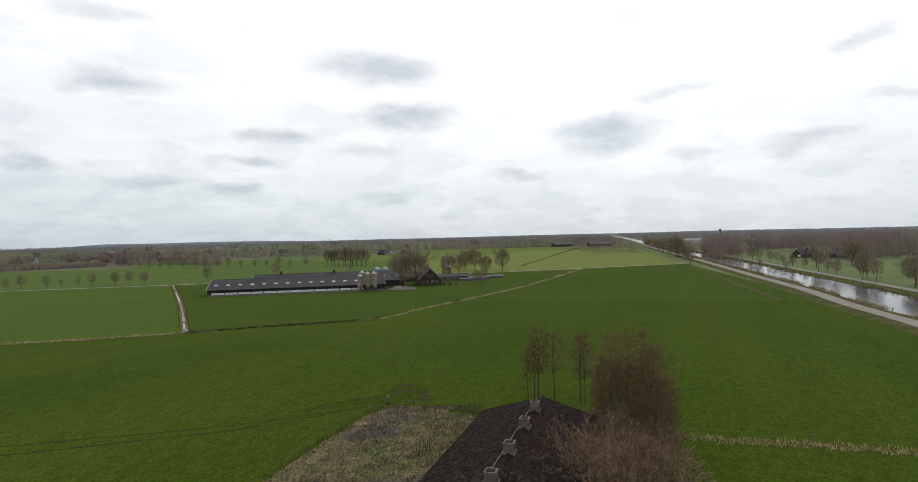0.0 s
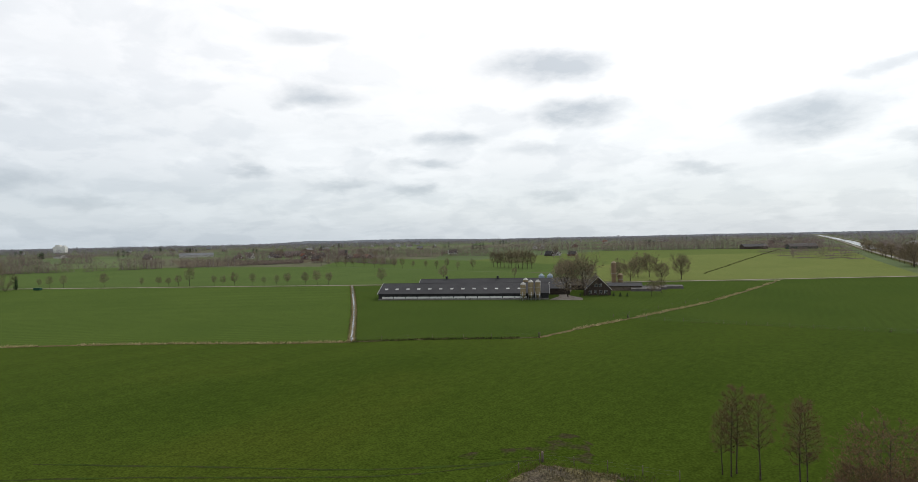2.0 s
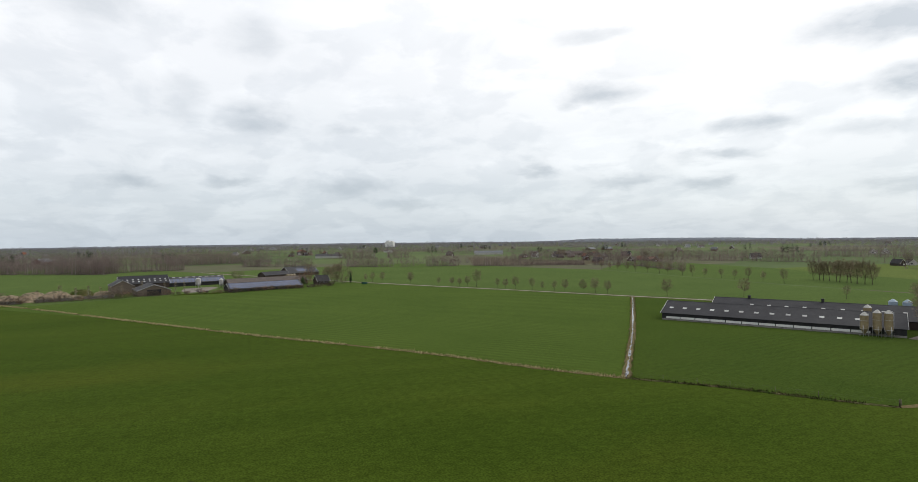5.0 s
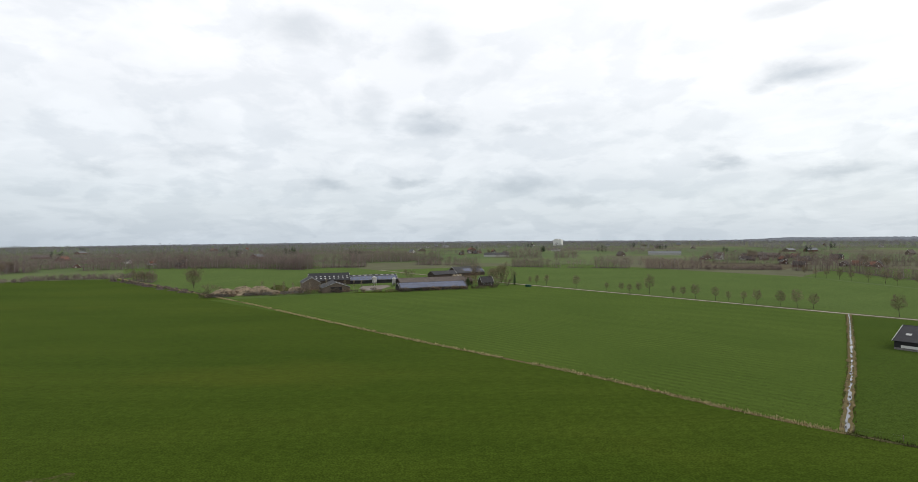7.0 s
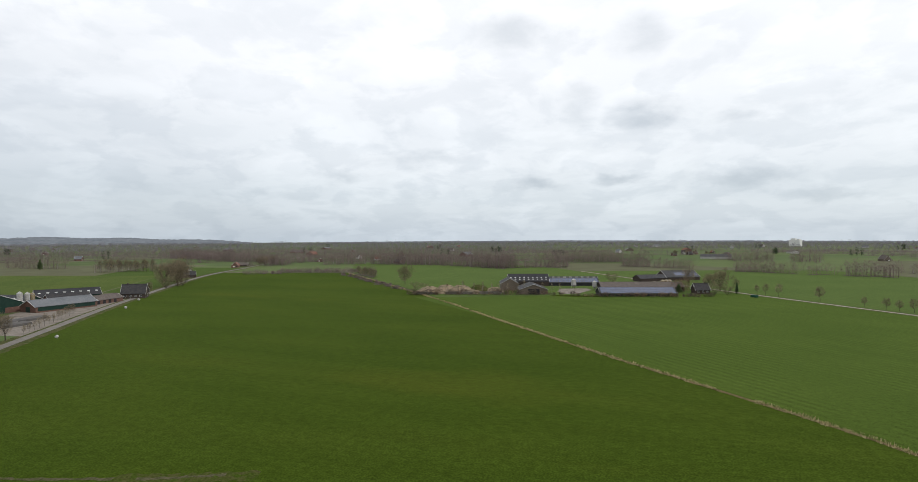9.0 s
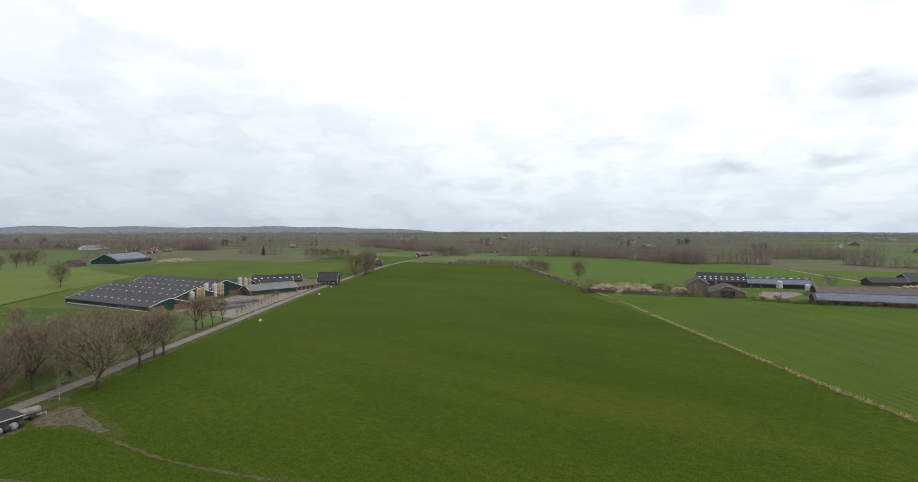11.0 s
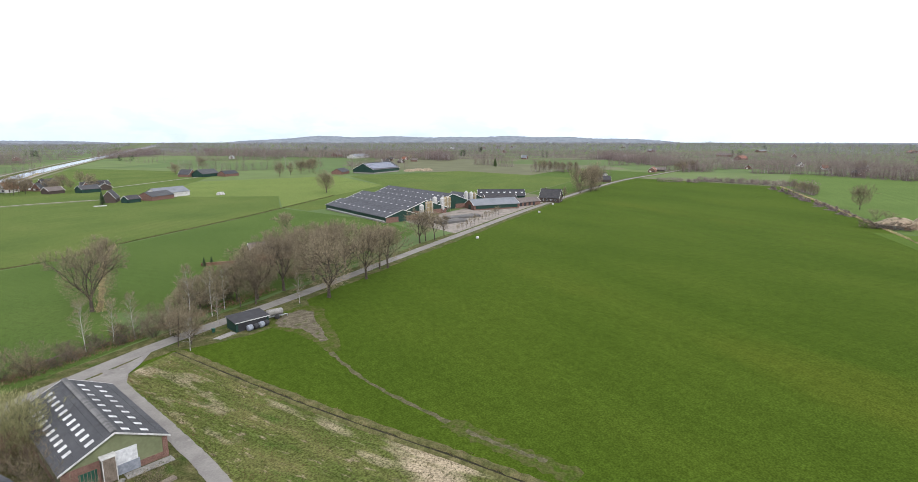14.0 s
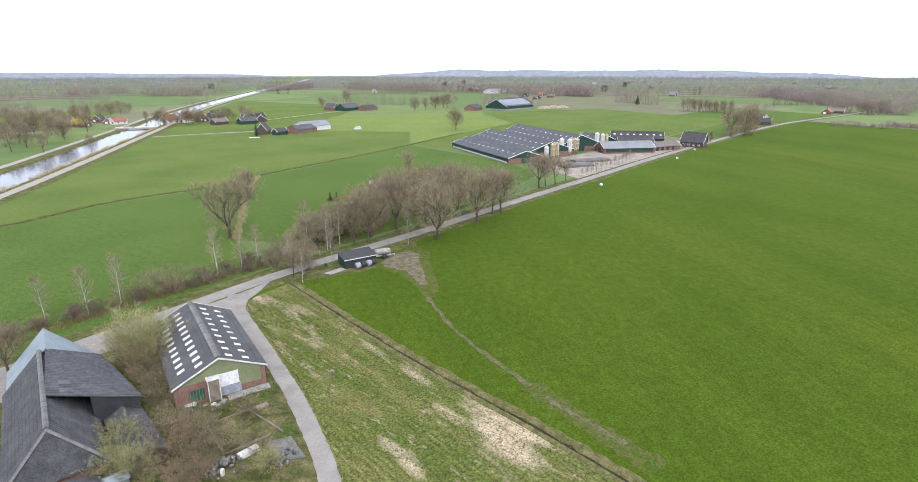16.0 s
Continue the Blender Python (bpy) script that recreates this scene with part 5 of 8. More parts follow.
def feed_silo(x, y, h, r, skin, label, legs=True, group="feed silos", top=None):
    ob = thing("feed_silo", place(x, y, (x * 7 + y * 3) % 90), label, "silo", group)
    z0 = 2.6 if legs else 0.0
    part("shell", Solid().turned([(r, z0), (r, h - 0.9)], 18), skin, ob)
    part("roof_cone", Solid().turned([(r + 0.04, h - 0.95), (r * 0.35, h - 0.15), (0.3, h), (0.0, h)], 18), top or skin, ob)
    if legs:
        part("hopper", Solid().turned([(0.2, 0.9), (r, z0)], 18), skin, ob)
        for i in range(4):
            a = math.pi / 4 + i * math.pi / 2
            part("leg", Solid().tube((r * math.cos(a), r * math.sin(a), -0.1), (r * math.cos(a), r * math.sin(a), z0 + 1.2), 0.07, 0.07, 6), STEEL, ob)
        part("fill_pipe", Solid().tube((r + 0.12, 0, 0.8), (r + 0.12, 0, h - 0.5), 0.06, 0.06, 6).tube((r + 0.12, 0, h - 0.5), (0.1, 0, h + 0.12), 0.06, 0.06, 6), STEEL, ob)
    for z in (z0 + 0.05, (z0 + h) / 2, h - 0.95):
        part("band", Solid().turned([(r + 0.03, z - 0.05), (r + 0.05, z), (r + 0.03, z + 0.05)], 18), STEEL, ob)
    return ob


# cattle farm with two long dark barns
barn = gable("cattle_barn", "long low cattle barn with dark roof, skylights and white side curtain", "barn", -78.8, 256.8, 77.5, 20, 10.4, 2.9, 6.7, BLACK, ROOF_DARK, CONCRETE, 0.7,
             rows=[(-1, 0.42, 14, 1.5, 1.2, 0.035, 0.90), (1, 0.42, 14, 1.5, 1.2, 0.035, 0.9)])
for i in range(12):
    panel(barn, "curtain", WHITE, "s-", -37 + i * 5.55, -31.75 + i * 5.55, 0.72, 1.55, 0.05)
panel(barn, "door", BLACK, "e+", -4, 4, 0, 3.6, 0.08)
barn = gable("cattle_barn", "second long barn with dark roof and black ridge vents", "barn", -70.5, 279.5, 74, 21, 10.4, 3.0, 7.1, BRICK_DARK, ROOF_DARK, None, rows=[(-1, 0.5, 10, 1.3, 1.1, 0.2, 0.95)])
panel(barn, "door", WOOD, "e+", -5, 5, 0, 3.2, 0.08)
for u in (-24.0, 2.0):
    v = part("vent", Solid().box(u - 0.5, -0.5, 6.8, u + 0.5, 0.5, 8.4), BLACK, barn, "black square roof vent")
    part("vent_cap", Solid().box(u - 0.65, -0.65, 8.4, u + 0.65, 0.65, 8.5), BLACK, v)
feed_silo(-49.2, 248.9, 8.0, 1.2, SILO_GOLD, "yellowed feed silo beside a long barn", top=SILO_WHITE)
feed_silo(-45.9, 249.7, 9.0, 1.2, SILO_GOLD, "yellowed feed silo beside a long barn", top=SILO_WHITE)
feed_silo(-43.0, 250.4, 9.0, 1.2, SILO_GOLD, "yellowed feed silo beside a long barn", top=SILO_WHITE)
feed_silo(-52.5, 271.0, 8.2, 1.3, SILO_GOLD, "pale-topped feed silo between two barns", top=SILO_WHITE)
feed_silo(-48.8, 294.0, 8.6, 1.5, SILO_BLUE, "blue-grey steel silo behind a barn", False)
feed_silo(-44.6, 295.0, 8.6, 1.5, SILO_BLUE, "blue-grey steel silo behind a barn", False)
area("yard", [(-38.5, 252.5), (-24.0, 253.5), (-25, 262), (-33, 273), (-34, 300), (-44, 306), (-36, 268)], YARD, 0.06, "pale concrete farmyard between barn and house", "yard")
house = gable("farmhouse", "brown brick farmhouse with steep dark roof and white windows", "house", -20.2, 281.5, 16, 11.4, 99, 3.0, 8.6, BRICK_DARK, ROOF_TILE, None, trim=WHITE, chimney=[(5.5, 0.9)])
for u, z in ((-3.4, 1.0), (-1.2, 1.0), (1.2, 1.0), (3.6, 1.0), (-1.0, 4.0), (1.0, 4.0)):
    window(house, "e-", u, z, 1.1, 1.3)
for u in (-5, 0, 5):
    window(house, "s-", u, 1.0, 1.3, 1.4)
gable("barn", "low brown brick barn with a red-brown roof beside a farmhouse", "barn", -36, 301, 20, 9, 12, 2.6, 5.2, BRICK_DARK, ROOF_BROWN, trim=None)
gable("barn", "open-sided wooden shed with dark roof", "shed", -8, 300, 16, 7, 5, 2.4, 3.6, WOOD, ROOF_DARK, trim=None)
feed_silo(-14.0, 321, 13.6, 1.3, SILO_BROWN, "tall brown tower silo beside a farmhouse", False, top=SILO_GOLD)
feed_silo(-10.8, 322.5, 7.0, 1.35, SILO_BROWN, "short brown silo next to a tower silo", False)
for x, y, L in ((2, 297, 14), (4, 306, 16), (15, 312, 10)):
    ob = thing("silage_clamp", place(x, y, 8), "low dark silage clamp covered with sheeting and tyres", "silage")
    part("silage_mound", Solid().extrude([(-3, -0.1), (-2.2, 1.2), (-0.8, 1.6), (0.8, 1.6), (2.2, 1.2), (3, -0.1)], -L / 2, L / 2), SILAGE, ob)
    part("wall", Solid().box(-L / 2, 3.0, -0.1, L / 2, 3.25, 1.5), CONCRETE, ob)

# farm with solar roofs
barn = gable("solar_barn", "long barn with its roof covered in solar panels", "barn", -386.0, 188.3, 50, 15, 84.6, 1.8, 5.4, BLACK, ROOF_DARK, rows=(), trim=OFFWHITE,
             solar=[(-1, u, 24, 1.9, 2.4, 0.03, 0.97) for u in (0.2, 0.5, 0.8)])
barn = gable("solar_barn", "barn with a solar roof and pale ridge skylights", "barn", -467, 165.5, 43, 17, 84.6, 2.8, 6.8, BLACK, ROOF_GREY, rows=[(-1, 0.9, 9, 2.2, 0.9, 0.06, 0.94)], solar=[(-1, u, 16, 2.2, 3.0, 0.04, 0.96) for u in (0.2, 0.52)])
gable("barn", "tall barn with dark blue-grey roof and small skylights", "barn", -468, 130.5, 32, 18, 84.6, 4.0, 9.2, BRICK_DARK, ROOF_DARK, rows=[(-1, 0.5, 9, 1.2, 1.0, 0.06, 0.94), (-1, 0.25, 9, 1.2, 1.0, 0.06, 0.94)])
barn = gable("barn", "grey wooden barn with a broad low gable", "barn", -408, 122, 22, 19, -5, 3.4, 6.8, WOOD, ROOF_GREY, trim=OFFWHITE)
panel(barn, "door", BLACK, "e+", -4, 4, 0, 3.8, 0.08)
barn = gable("barn", "smaller grey barn with pale boarded gable", "barn", -436, 110, 20, 13, -5, 5.2, 8.8, WOOD, ROOF_GREY, trim=OFFWHITE)
gable("barn", "low brown-roofed barn behind a solar barn", "barn", -420, 205, 60, 14, 86, 2.8, 6.0, BRICK_DARK, ROOF_BROWN, trim=None)
barn = gable("barn", "dark slate-roofed barn with old extensions", "barn", -512, 277, 32, 20, 96, 3.0, 8.4, BRICK_DARK, ROOF_GREY, solar=[(-1, 0.45, 10, 2.4, 5.0, 0.35, 0.95)])
gable("barn", "old lean barn with weathered pale roof", "barn", -500, 246, 26, 12, 100, 2.8, 5.6, BRICK_DARK, ROOF_MOSS, trim=None)
house = gable("farmhouse", "red brick farmhouse with steep dark tiled roof", "house", -392, 236.5, 9.5, 8.5, 84.6, 2.9, 7.0, BRICK_DARK, ROOF_TILE, chimney=[(3, 0.8)])
for u in (-3, 0, 3):
    window(house, "s-", u, 1.0, 1.2, 1.3)
feed_silo(-437, 160, 7.4, 1.8, SILO_WHITE, "white feed silo in a farmyard")
feed_silo(-424, 172, 6.8, 1.4, SILO_WHITE, "white feed silo in a farmyard")
for i in range(3):
    feed_silo(-420 - i, 222 + i * 3.2, 7.6, 1.4, SILO_GOLD, "yellowed feed silo behind a solar barn")
area("yard", [(-398, 142), (-398, 152), (-424, 170), (-436, 170), (-436, 150), (-416, 142)], YARD, 0.06, "pale farmyard paving between barns", "yard")
area("yard", [(-392, 136), (-384, 160), (-382, 178), (-378, 178), (-377, 150), (-386, 128)], MUD, 0.06, "bare earth strip before a barn", "mud")
for i, (x, y, r, h) in enumerate(((-424, 50, 10, 3.6), (-428, 62, 9, 4.4), (-420, 72, 10, 4.8), (-424, 86, 9, 4.6), (-420, 97, 7, 3.2), (-414, 58, 7, 2.2), (-412, 80, 8, 2.0), (-415, 44, 7, 2.0))):
    s, rng = Solid(), random.Random(i)
    rows_ = [(r, -0.1), (r * 0.8, h * 0.35), (r * 0.55, h * 0.75), (r * 0.25, h * 0.97), (0.0, h)]
    s.turned(rows_, 18)
    s.v = [(vx + rng.uniform(-0.5, 0.5), vy + rng.uniform(-0.5, 0.5), max(-0.1, vz + rng.uniform(-0.35, 0.35))) if vz > 0 else (vx, vy, vz) for vx, vy, vz in s.v]
    ob = part("earth_mound", s, SAND if i != 3 else VERGE)
    ob.matrix_basis = place(x, y, 0)
    tagged(ob, "heap of sandy earth and rubble with weeds", "heap", "earth heaps")
for x, y, L in ((-404, 48, 14), (-404, 70, 18), (-404, 92, 16)):
    ob = part("clamp_wall", Solid().box(-L / 2, -0.15, -0.1, L / 2, 0.15, 1.8), CONCRETE)
    ob.matrix_basis = place(x, y, 86)
    tagged(ob, "grey concrete clamp wall", "wall", "clamp walls")

# large dairy farm
C_ANG = 77.3
for fx, fy, W, L, eave, ridge, lab in ((-268, -163, 21.5, 73, 3.2, 6.4, "long dairy barn with dark skylit roof, green gable and brick base"), (-295, -170, 31, 76, 3.6, 8.6, "wide dairy barn with dark skylit roof and green gable"),
                                       (-327, -176, 31, 78, 3.9, 9.6, "largest dairy barn with dark skylit roof and green gable door"), (-359, -181, 14, 26, 3.2, 6.4, "small barn with green gable and white trim")):
    cx_, cy_ = fx - L / 2 * math.cos(radians(C_ANG)), fy - L / 2 * math.sin(radians(C_ANG))
    nrow = int(L / 6)
    ob = gable("dairy_barn", lab, "barn", cx_, cy_, L, W, C_ANG, eave, ridge, GREEN_SHEET, ROOF_DAIRY, CONCRETE, 0.6, rows=[(sd, u, nrow, 1.1, 0.85, 0.05, 0.95) for sd in (-1, 1) for u in ((0.35, 0.72) if W > 25 else (0.5,))], group="dairy barns")
    panel(ob, "door", GREEN_SHEET, "e+", -2.2, 2.2, 0.02, 3.4, 0.1)
    panel(ob, "brick_base", BRICK, "e+", -W / 2 + 0.3, -2.6, 0.05, 2.9, 0.08)
    panel(ob, "brick_base", BRICK, "e+", 2.6, W / 2 - 0.3, 0.05, 2.9, 0.08)
    if L > 40:
        panel(ob, "curtain", OFFWHITE, "s+", -L / 2 + 1, L / 2 - 1, 0.7, 1.25, 0.06)
        panel(ob, "curtain", OFFWHITE, "s-", -L / 2 + 1, L / 2 - 1, 0.7, 1.25, 0.06)
ob = gable("dairy_barn", "dark-roofed barn with brick gable at the back of the yard", "barn", -391, -182, 34, 15, 130, 3.6, 7.4, GREEN_SHEET, ROOF_DARK, BRICK, 1.4, rows=[(1, 0.5, 8, 1.4, 1.1, 0.06, 0.94), (-1, 0.5, 8, 1.4, 1.1, 0.06, 0.94)])
ob = gable("machine_shed", "machine shed with light blue-grey roof and brick front", "shed", -346, -158, 32, 14, 152, 3.2, 6.4, BRICK, ROOF_LIGHT, rows=())
panel(ob, "door", GREEN_SHEET, "e-", -2, 2, 0, 3, 0.08)
panel(ob, "side_sheet", GREEN_SHEET, "s-", -15, 15, 0.8, 3.0, 0.06)
ob = gable("machine_shed", "low brick outbuilding with grey-brown tiled roof", "shed", -371, -151, 26, 9, 165, 2.6, 5.0, BRICK, ROOF_BROWN, rows=())
for u in (-9, -5, -1, 3, 7):
    panel(ob, "door", BLACK, "s-", u - 1, u + 1, 0, 2.2, 0.05)
gable("machine_shed", "dark-roofed connecting shed beside the yard", "shed", -372, -170, 22, 12, 140, 3.0, 6.2, BRICK, ROOF_TILE, rows=())
house = gable("farmhouse", "dark-roofed brick farmhouse beside the road", "house", -402, -146, 14, 11, 105, 3.4, 9.0, BRICK_DARK, ROOF_TILE, chimney=[(-4, 0.8)])
for u in (-4.5, -1.5, 1.5, 4.5):
    window(house, "s-", u, 1.0, 1.3, 1.4)
for u, z in ((-2.5, 1.0), (2.5, 1.0), (0, 4.4)):
    window(house, "e+", u, z, 1.3, 1.3)
for x, y, h, r, skin in ((-281, -160.5, 8.6, 1.25, SILO_WHITE), (-287.5, -162, 9.4, 1.4, SILO_GOLD), (-291.5, -163, 9.4, 1.4, SILO_GOLD), (-303, -170, 10.4, 1.4, SILO_WHITE), (-307.5, -168, 9.8, 1.4, SILO_WHITE),
                         (-311, -169.5, 9.4, 1.35, SILO_GOLD), (-315, -171, 9.4, 1.35, SILO_GOLD), (-318.5, -172, 9.0, 1.35, SILO_GOLD), (-346.5, -180, 9.8, 1.4, SILO_WHITE), (-349.5, -178, 9.2, 1.3, SILO_WHITE), (-352, -177, 8.8, 1.3, SILO_GOLD)):
    feed_silo(x, y, h, r, skin, "white feed silo before dairy barns" if skin is SILO_WHITE else "yellowed feed silo before dairy barns", group="dairy farm silos")
area("yard", [(-262, -137), (-256, -113), (-300, -122), (-330, -129), (-372, -139), (-394, -146), (-395, -158), (-372, -170), (-330, -170), (-284, -163), (-268, -161)], YARD, 0.06, "pale paved dairy farmyard", "yard")
area("yard", [(-392, -160), (-412, -158), (-420, -170), (-408, -178)], YARD, 0.06, "sandy yard behind a farmhouse", "yard")
for x, y, L in ((-282, -140, 18), (-300, -146, 22)):
    ob = thing("silage_clamp", place(x, y, 168), "dark covered silage clamp in a farmyard", "silage")
    part("silage_mound", Solid().extrude([(-4, -0.1), (-3, 1.0), (-1, 1.4), (1, 1.4), (3, 1.0), (4, -0.1)], -L / 2, L / 2), SILAGE, ob)
    part("wall", Solid().box(-L / 2, 4.0, -0.1, L / 2, 4.25, 1.2), CONCRETE, ob)

# house hidden among roadside trees
house = gable("cottage", "low brick cottage with brown-red roof among trees", "house", -170, -138, 14, 9, 160, 2.8, 6.4, BRICK, ROOF_BROWN, trim=WHITE, chimney=[(3, 0.7)])
gable("garden_shed", "small brick garden shed with orange tiled roof", "shed", -163, -129, 6, 5, 160, 2.2, 3.8, BRICK, ROOF_RED, trim=None)
ob = part("hedge", Solid().box(-6, -0.5, 0, 6, 0.5, 1.1), TWIG_RED)
ob.matrix_basis = place(-152, -142, 150)
tagged(ob, "low red-brown clipped hedge", "hedge")

# barn with many skylights at the lane
sb = gable("skylight_barn", "grey-roofed barn with rows of white skylights, olive and brick gable", "barn", -79.6, -43.4, 24.2, 13.0, 87.2, 3.4, 6.5, OLIVE_SHEET, ROOF_GREY, BRICK, 1.0, trim=OFFWHITE, over=0.35, laps=6,
           rows=[(1, 0.38, 9, 0.7, 1.05, 0.1, 0.95), (1, 0.74, 9, 0.7, 1.05, 0.1, 0.95), (-1, 0.60, 11, 0.75, 1.2, 0.07, 0.94), (-1, 0.24, 10, 0.75, 1.15, 0.12, 0.88)])
panel(sb, "brick_base", BRICK, "e+", -6.48, -2.0, -0.1, 3.3, 0.1, "red brick gable wall")
panel(sb, "brick_pier", BRICK, "e+", 5.8, 6.48, -0.1, 3.3, 0.1)
w_ = panel(sb, "window", BIN_GREEN, "e+", -4.6, -2.5, 0.5, 2.3, 0.16, "green slatted window")
for k in range(5):
    panel(sb, "slat", WOOD, "e+", -4.5 + k * 0.42, -4.42 + k * 0.42, 0.55, 2.25, 0.2)
panel(sb, "tarpaulin", TARP, "e+", -0.3, 2.5, 1.6, 3.7, 0.14, "sagging white tarpaulin")
panel(sb, "tarpaulin", TARP_GREY, "e+", -0.4, 2.7, 0.1, 1.6, 0.2, "grey tarpaulin over the doorway")
t_ = part("tower", Solid().box(12.05, -2.1, 0.2, 13.3, -0.4, 3.7), WOOD, sb, "weathered boxed hopper on steel legs")
part("tower_lid", Solid().box(12.0, -2.2, 3.7, 13.4, -0.3, 3.82), OFFWHITE, t_)
for x, y in ((12.1, -2.05), (13.25, -2.05), (12.1, -0.45), (13.25, -0.45)):
    part("tower_leg", Solid().box(x - 0.06, y - 0.06, -0.1, x + 0.06, y + 0.06, 3.9), OFFWHITE, t_)
panel(sb, "side_door", WOOD, "s+", -9, -6, 0, 2.8, 0.08)
ob = part("concrete_slab", Solid().box(-0.8, -3.0, -0.05, 0.8, 3.2, 0.12), CONCRETE)
ob.matrix_basis = place(-82.4, -30.0, 87.2)
tagged(ob, "pale concrete slab along a barn wall", "paving")

# old farmhouse with patched roofs
oh = gable("old_farmhouse", "old farmhouse with worn mossy slate roof and hipped end", "house", -58.05, -33.5, 25, 9.6, 91, 2.8, 8.0, BRICK, ROOF_MOSS, hips=(0.0, 1.8), trim=None, over=0.5, laps=12)
ob = gable("old_barn", "zinc-clad steep roof of an old barn", "barn", -58.6, -50.2, 7.6, 10.6, 91, 2.6, 8.2, BRICK, ROOF_BLUE, trim=None, over=0.4, cap=False)
ob = thing("lean_to", place(0, 0, 0), "broad grey corrugated lean-to roof joined to an old house", "shed")
part("roof_slope", Solid().slab([(-58.6, -46.4, 8.05), (-65.2, -48.6, 3.9), (-68.6, -31.2, 3.9), (-58.2, -31.3, 8.05)], 0.14), ROOF_LEAN, ob)
TOP_A, TOP_B, LOW_A, LOW_B = Vector((-58.6, -46.4, 8.05)), Vector((-58.2, -31.3, 8.05)), Vector((-65.2, -48.6, 3.9)), Vector((-68.6, -31.2, 3.9))


def on_roof(u, v, lift):
    return TOP_A.lerp(TOP_B, u).lerp(LOW_A.lerp(LOW_B, u), v) + Vector((0, 0, lift))


for r_ in range(7):
    for c_ in range(13):
        u0, u1, v0, v1 = c_ / 13, (c_ + 0.985) / 13, r_ / 7, min(1.0, (r_ + 1.06) / 7)
        part("roof_sheet", Solid().slab([on_roof(u0, v0, 0.05), on_roof(u0, v1, 0.10), on_roof(u1, v1, 0.10), on_roof(u1, v0, 0.05)], 0.03), ROOF_LEAN, ob)
part("end_wall", Solid().slab([(-62.8, -31.5, -0.1), (-68.2, -31.5, -0.1), (-68.2, -31.5, 3.9), (-62.8, -31.5, 6.0)], 0.2), BLACK, ob)
part("side_wall", Solid().slab([(-68.2, -31.6, -0.1), (-65.0, -48.2, -0.1), (-65.0, -48.2, 3.8), (-68.2, -31.6, 3.8)], 0.2), BRICK, ob)
gable("old_shed", "narrow shed with weathered grey roof and rusty wall", "shed", -66.7, -25.8, 12, 4.2, 97, 2.0, 3.1, BRICK_DARK, ROOF_MOSS, trim=None, over=0.25)
gable("old_shed", "low outbuilding with worn dark roof", "shed", -57, -15.5, 6, 11, 100, 2.0, 3.6, BRICK, ROOF_MOSS, trim=None, over=0.3)

RIDGE_TILE = Solid().extrude([(-0.30, -0.06), (-0.06, 0.10), (0.06, 0.10), (0.30, -0.06), (0.26, -0.10), (0.0, 0.04), (-0.26, -0.10)], -0.24, 0.24).mesh("ridge_tile", RIDGE_GREY)
for k in range(48):
    q = part("ridge_tile", RIDGE_TILE, None, oh)
    q.matrix_basis = Matrix.Translation((-12.4 + k * 0.485, 0, 8.26)) @ Matrix.Rotation(0.05, 4, "Y")
for k in range(46):
    q = part("ridge_tile", RIDGE_TILE, None, sb)
    q.matrix_basis = Matrix.Translation((-12.1 + k * 0.535, 0, 6.76)) @ Matrix.Rotation(0.05, 4, "Y") @ Matrix.Diagonal((1.1, 1.5, 1, 1))
for sx in (-1, 1):
    for k in range(17):
        a_ = Vector((10.9, 0, 8.05)).lerp(Vector((12.85, sx * 5.2, 2.75)), (k + 0.5) / 17)
        q = part("hip_tile", RIDGE_TILE, None, oh)
        q.matrix_basis = Matrix.Translation((a_.x, a_.y, a_.z + 0.2)) @ (Vector((1.95, sx * 5.2, -5.3)).to_track_quat("X", "Z").to_matrix().to_4x4())

# big shed with square roof vents
vb = gable("poultry_shed", "old shed with dark lichened roof and square ridge vents", "shed", 3.0, 47.1, 37, 14, 72.3, 3.1, 5.1, BRICK_DARK, ROOF_OLD, trim=None, over=0.4)
for u in (14.0, 8.5, 1.9, -4.2, -10.2, -16.0):
    v = part("roof_vent", Solid().box(u - 0.46, -0.46, 4.8, u - 0.40, 0.46, 6.1).box(u + 0.40, -0.46, 4.8, u + 0.46, 0.46, 6.1).box(u - 0.40, -0.46, 4.8, u + 0.40, -0.40, 6.1).box(u - 0.40, 0.40, 4.8, u + 0.40, 0.46, 6.1), WOOD, vb, "square weathered wooden ridge vent")
    part("vent_rim", Solid().box(u - 0.49, -0.49, 6.04, u - 0.38, 0.49, 6.13).box(u + 0.38, -0.49, 6.04, u + 0.49, 0.49, 6.13).box(u - 0.38, -0.49, 6.04, u + 0.38, -0.38, 6.13).box(u - 0.38, 0.38, 6.04, u + 0.38, 0.49, 6.13), WOOD, v)
    # Black floor plate paints the shade down the open shaft.
    part("vent_mouth", Solid().box(u - 0.40, -0.40, 5.30, u + 0.40, 0.40, 5.34), RUBBER, v, "black plate painting the shade inside a vent")
    part("vent_base", Solid().box(u - 0.56, -0.56, 4.75, u + 0.56, 0.56, 5.26), WOOD, v)
    for q in (-0.24, 0.0, 0.24):
        part("batten", Solid().box(u + q - 0.03, -0.52, 5.2, u + q + 0.03, -0.48, 6.02), WOOD, v)
part("ridge_pipe", Solid().tube((-16, 0.62, 5.25), (18, 0.55, 5.25), 0.03, 0.03, 6), CONCRETE, vb)

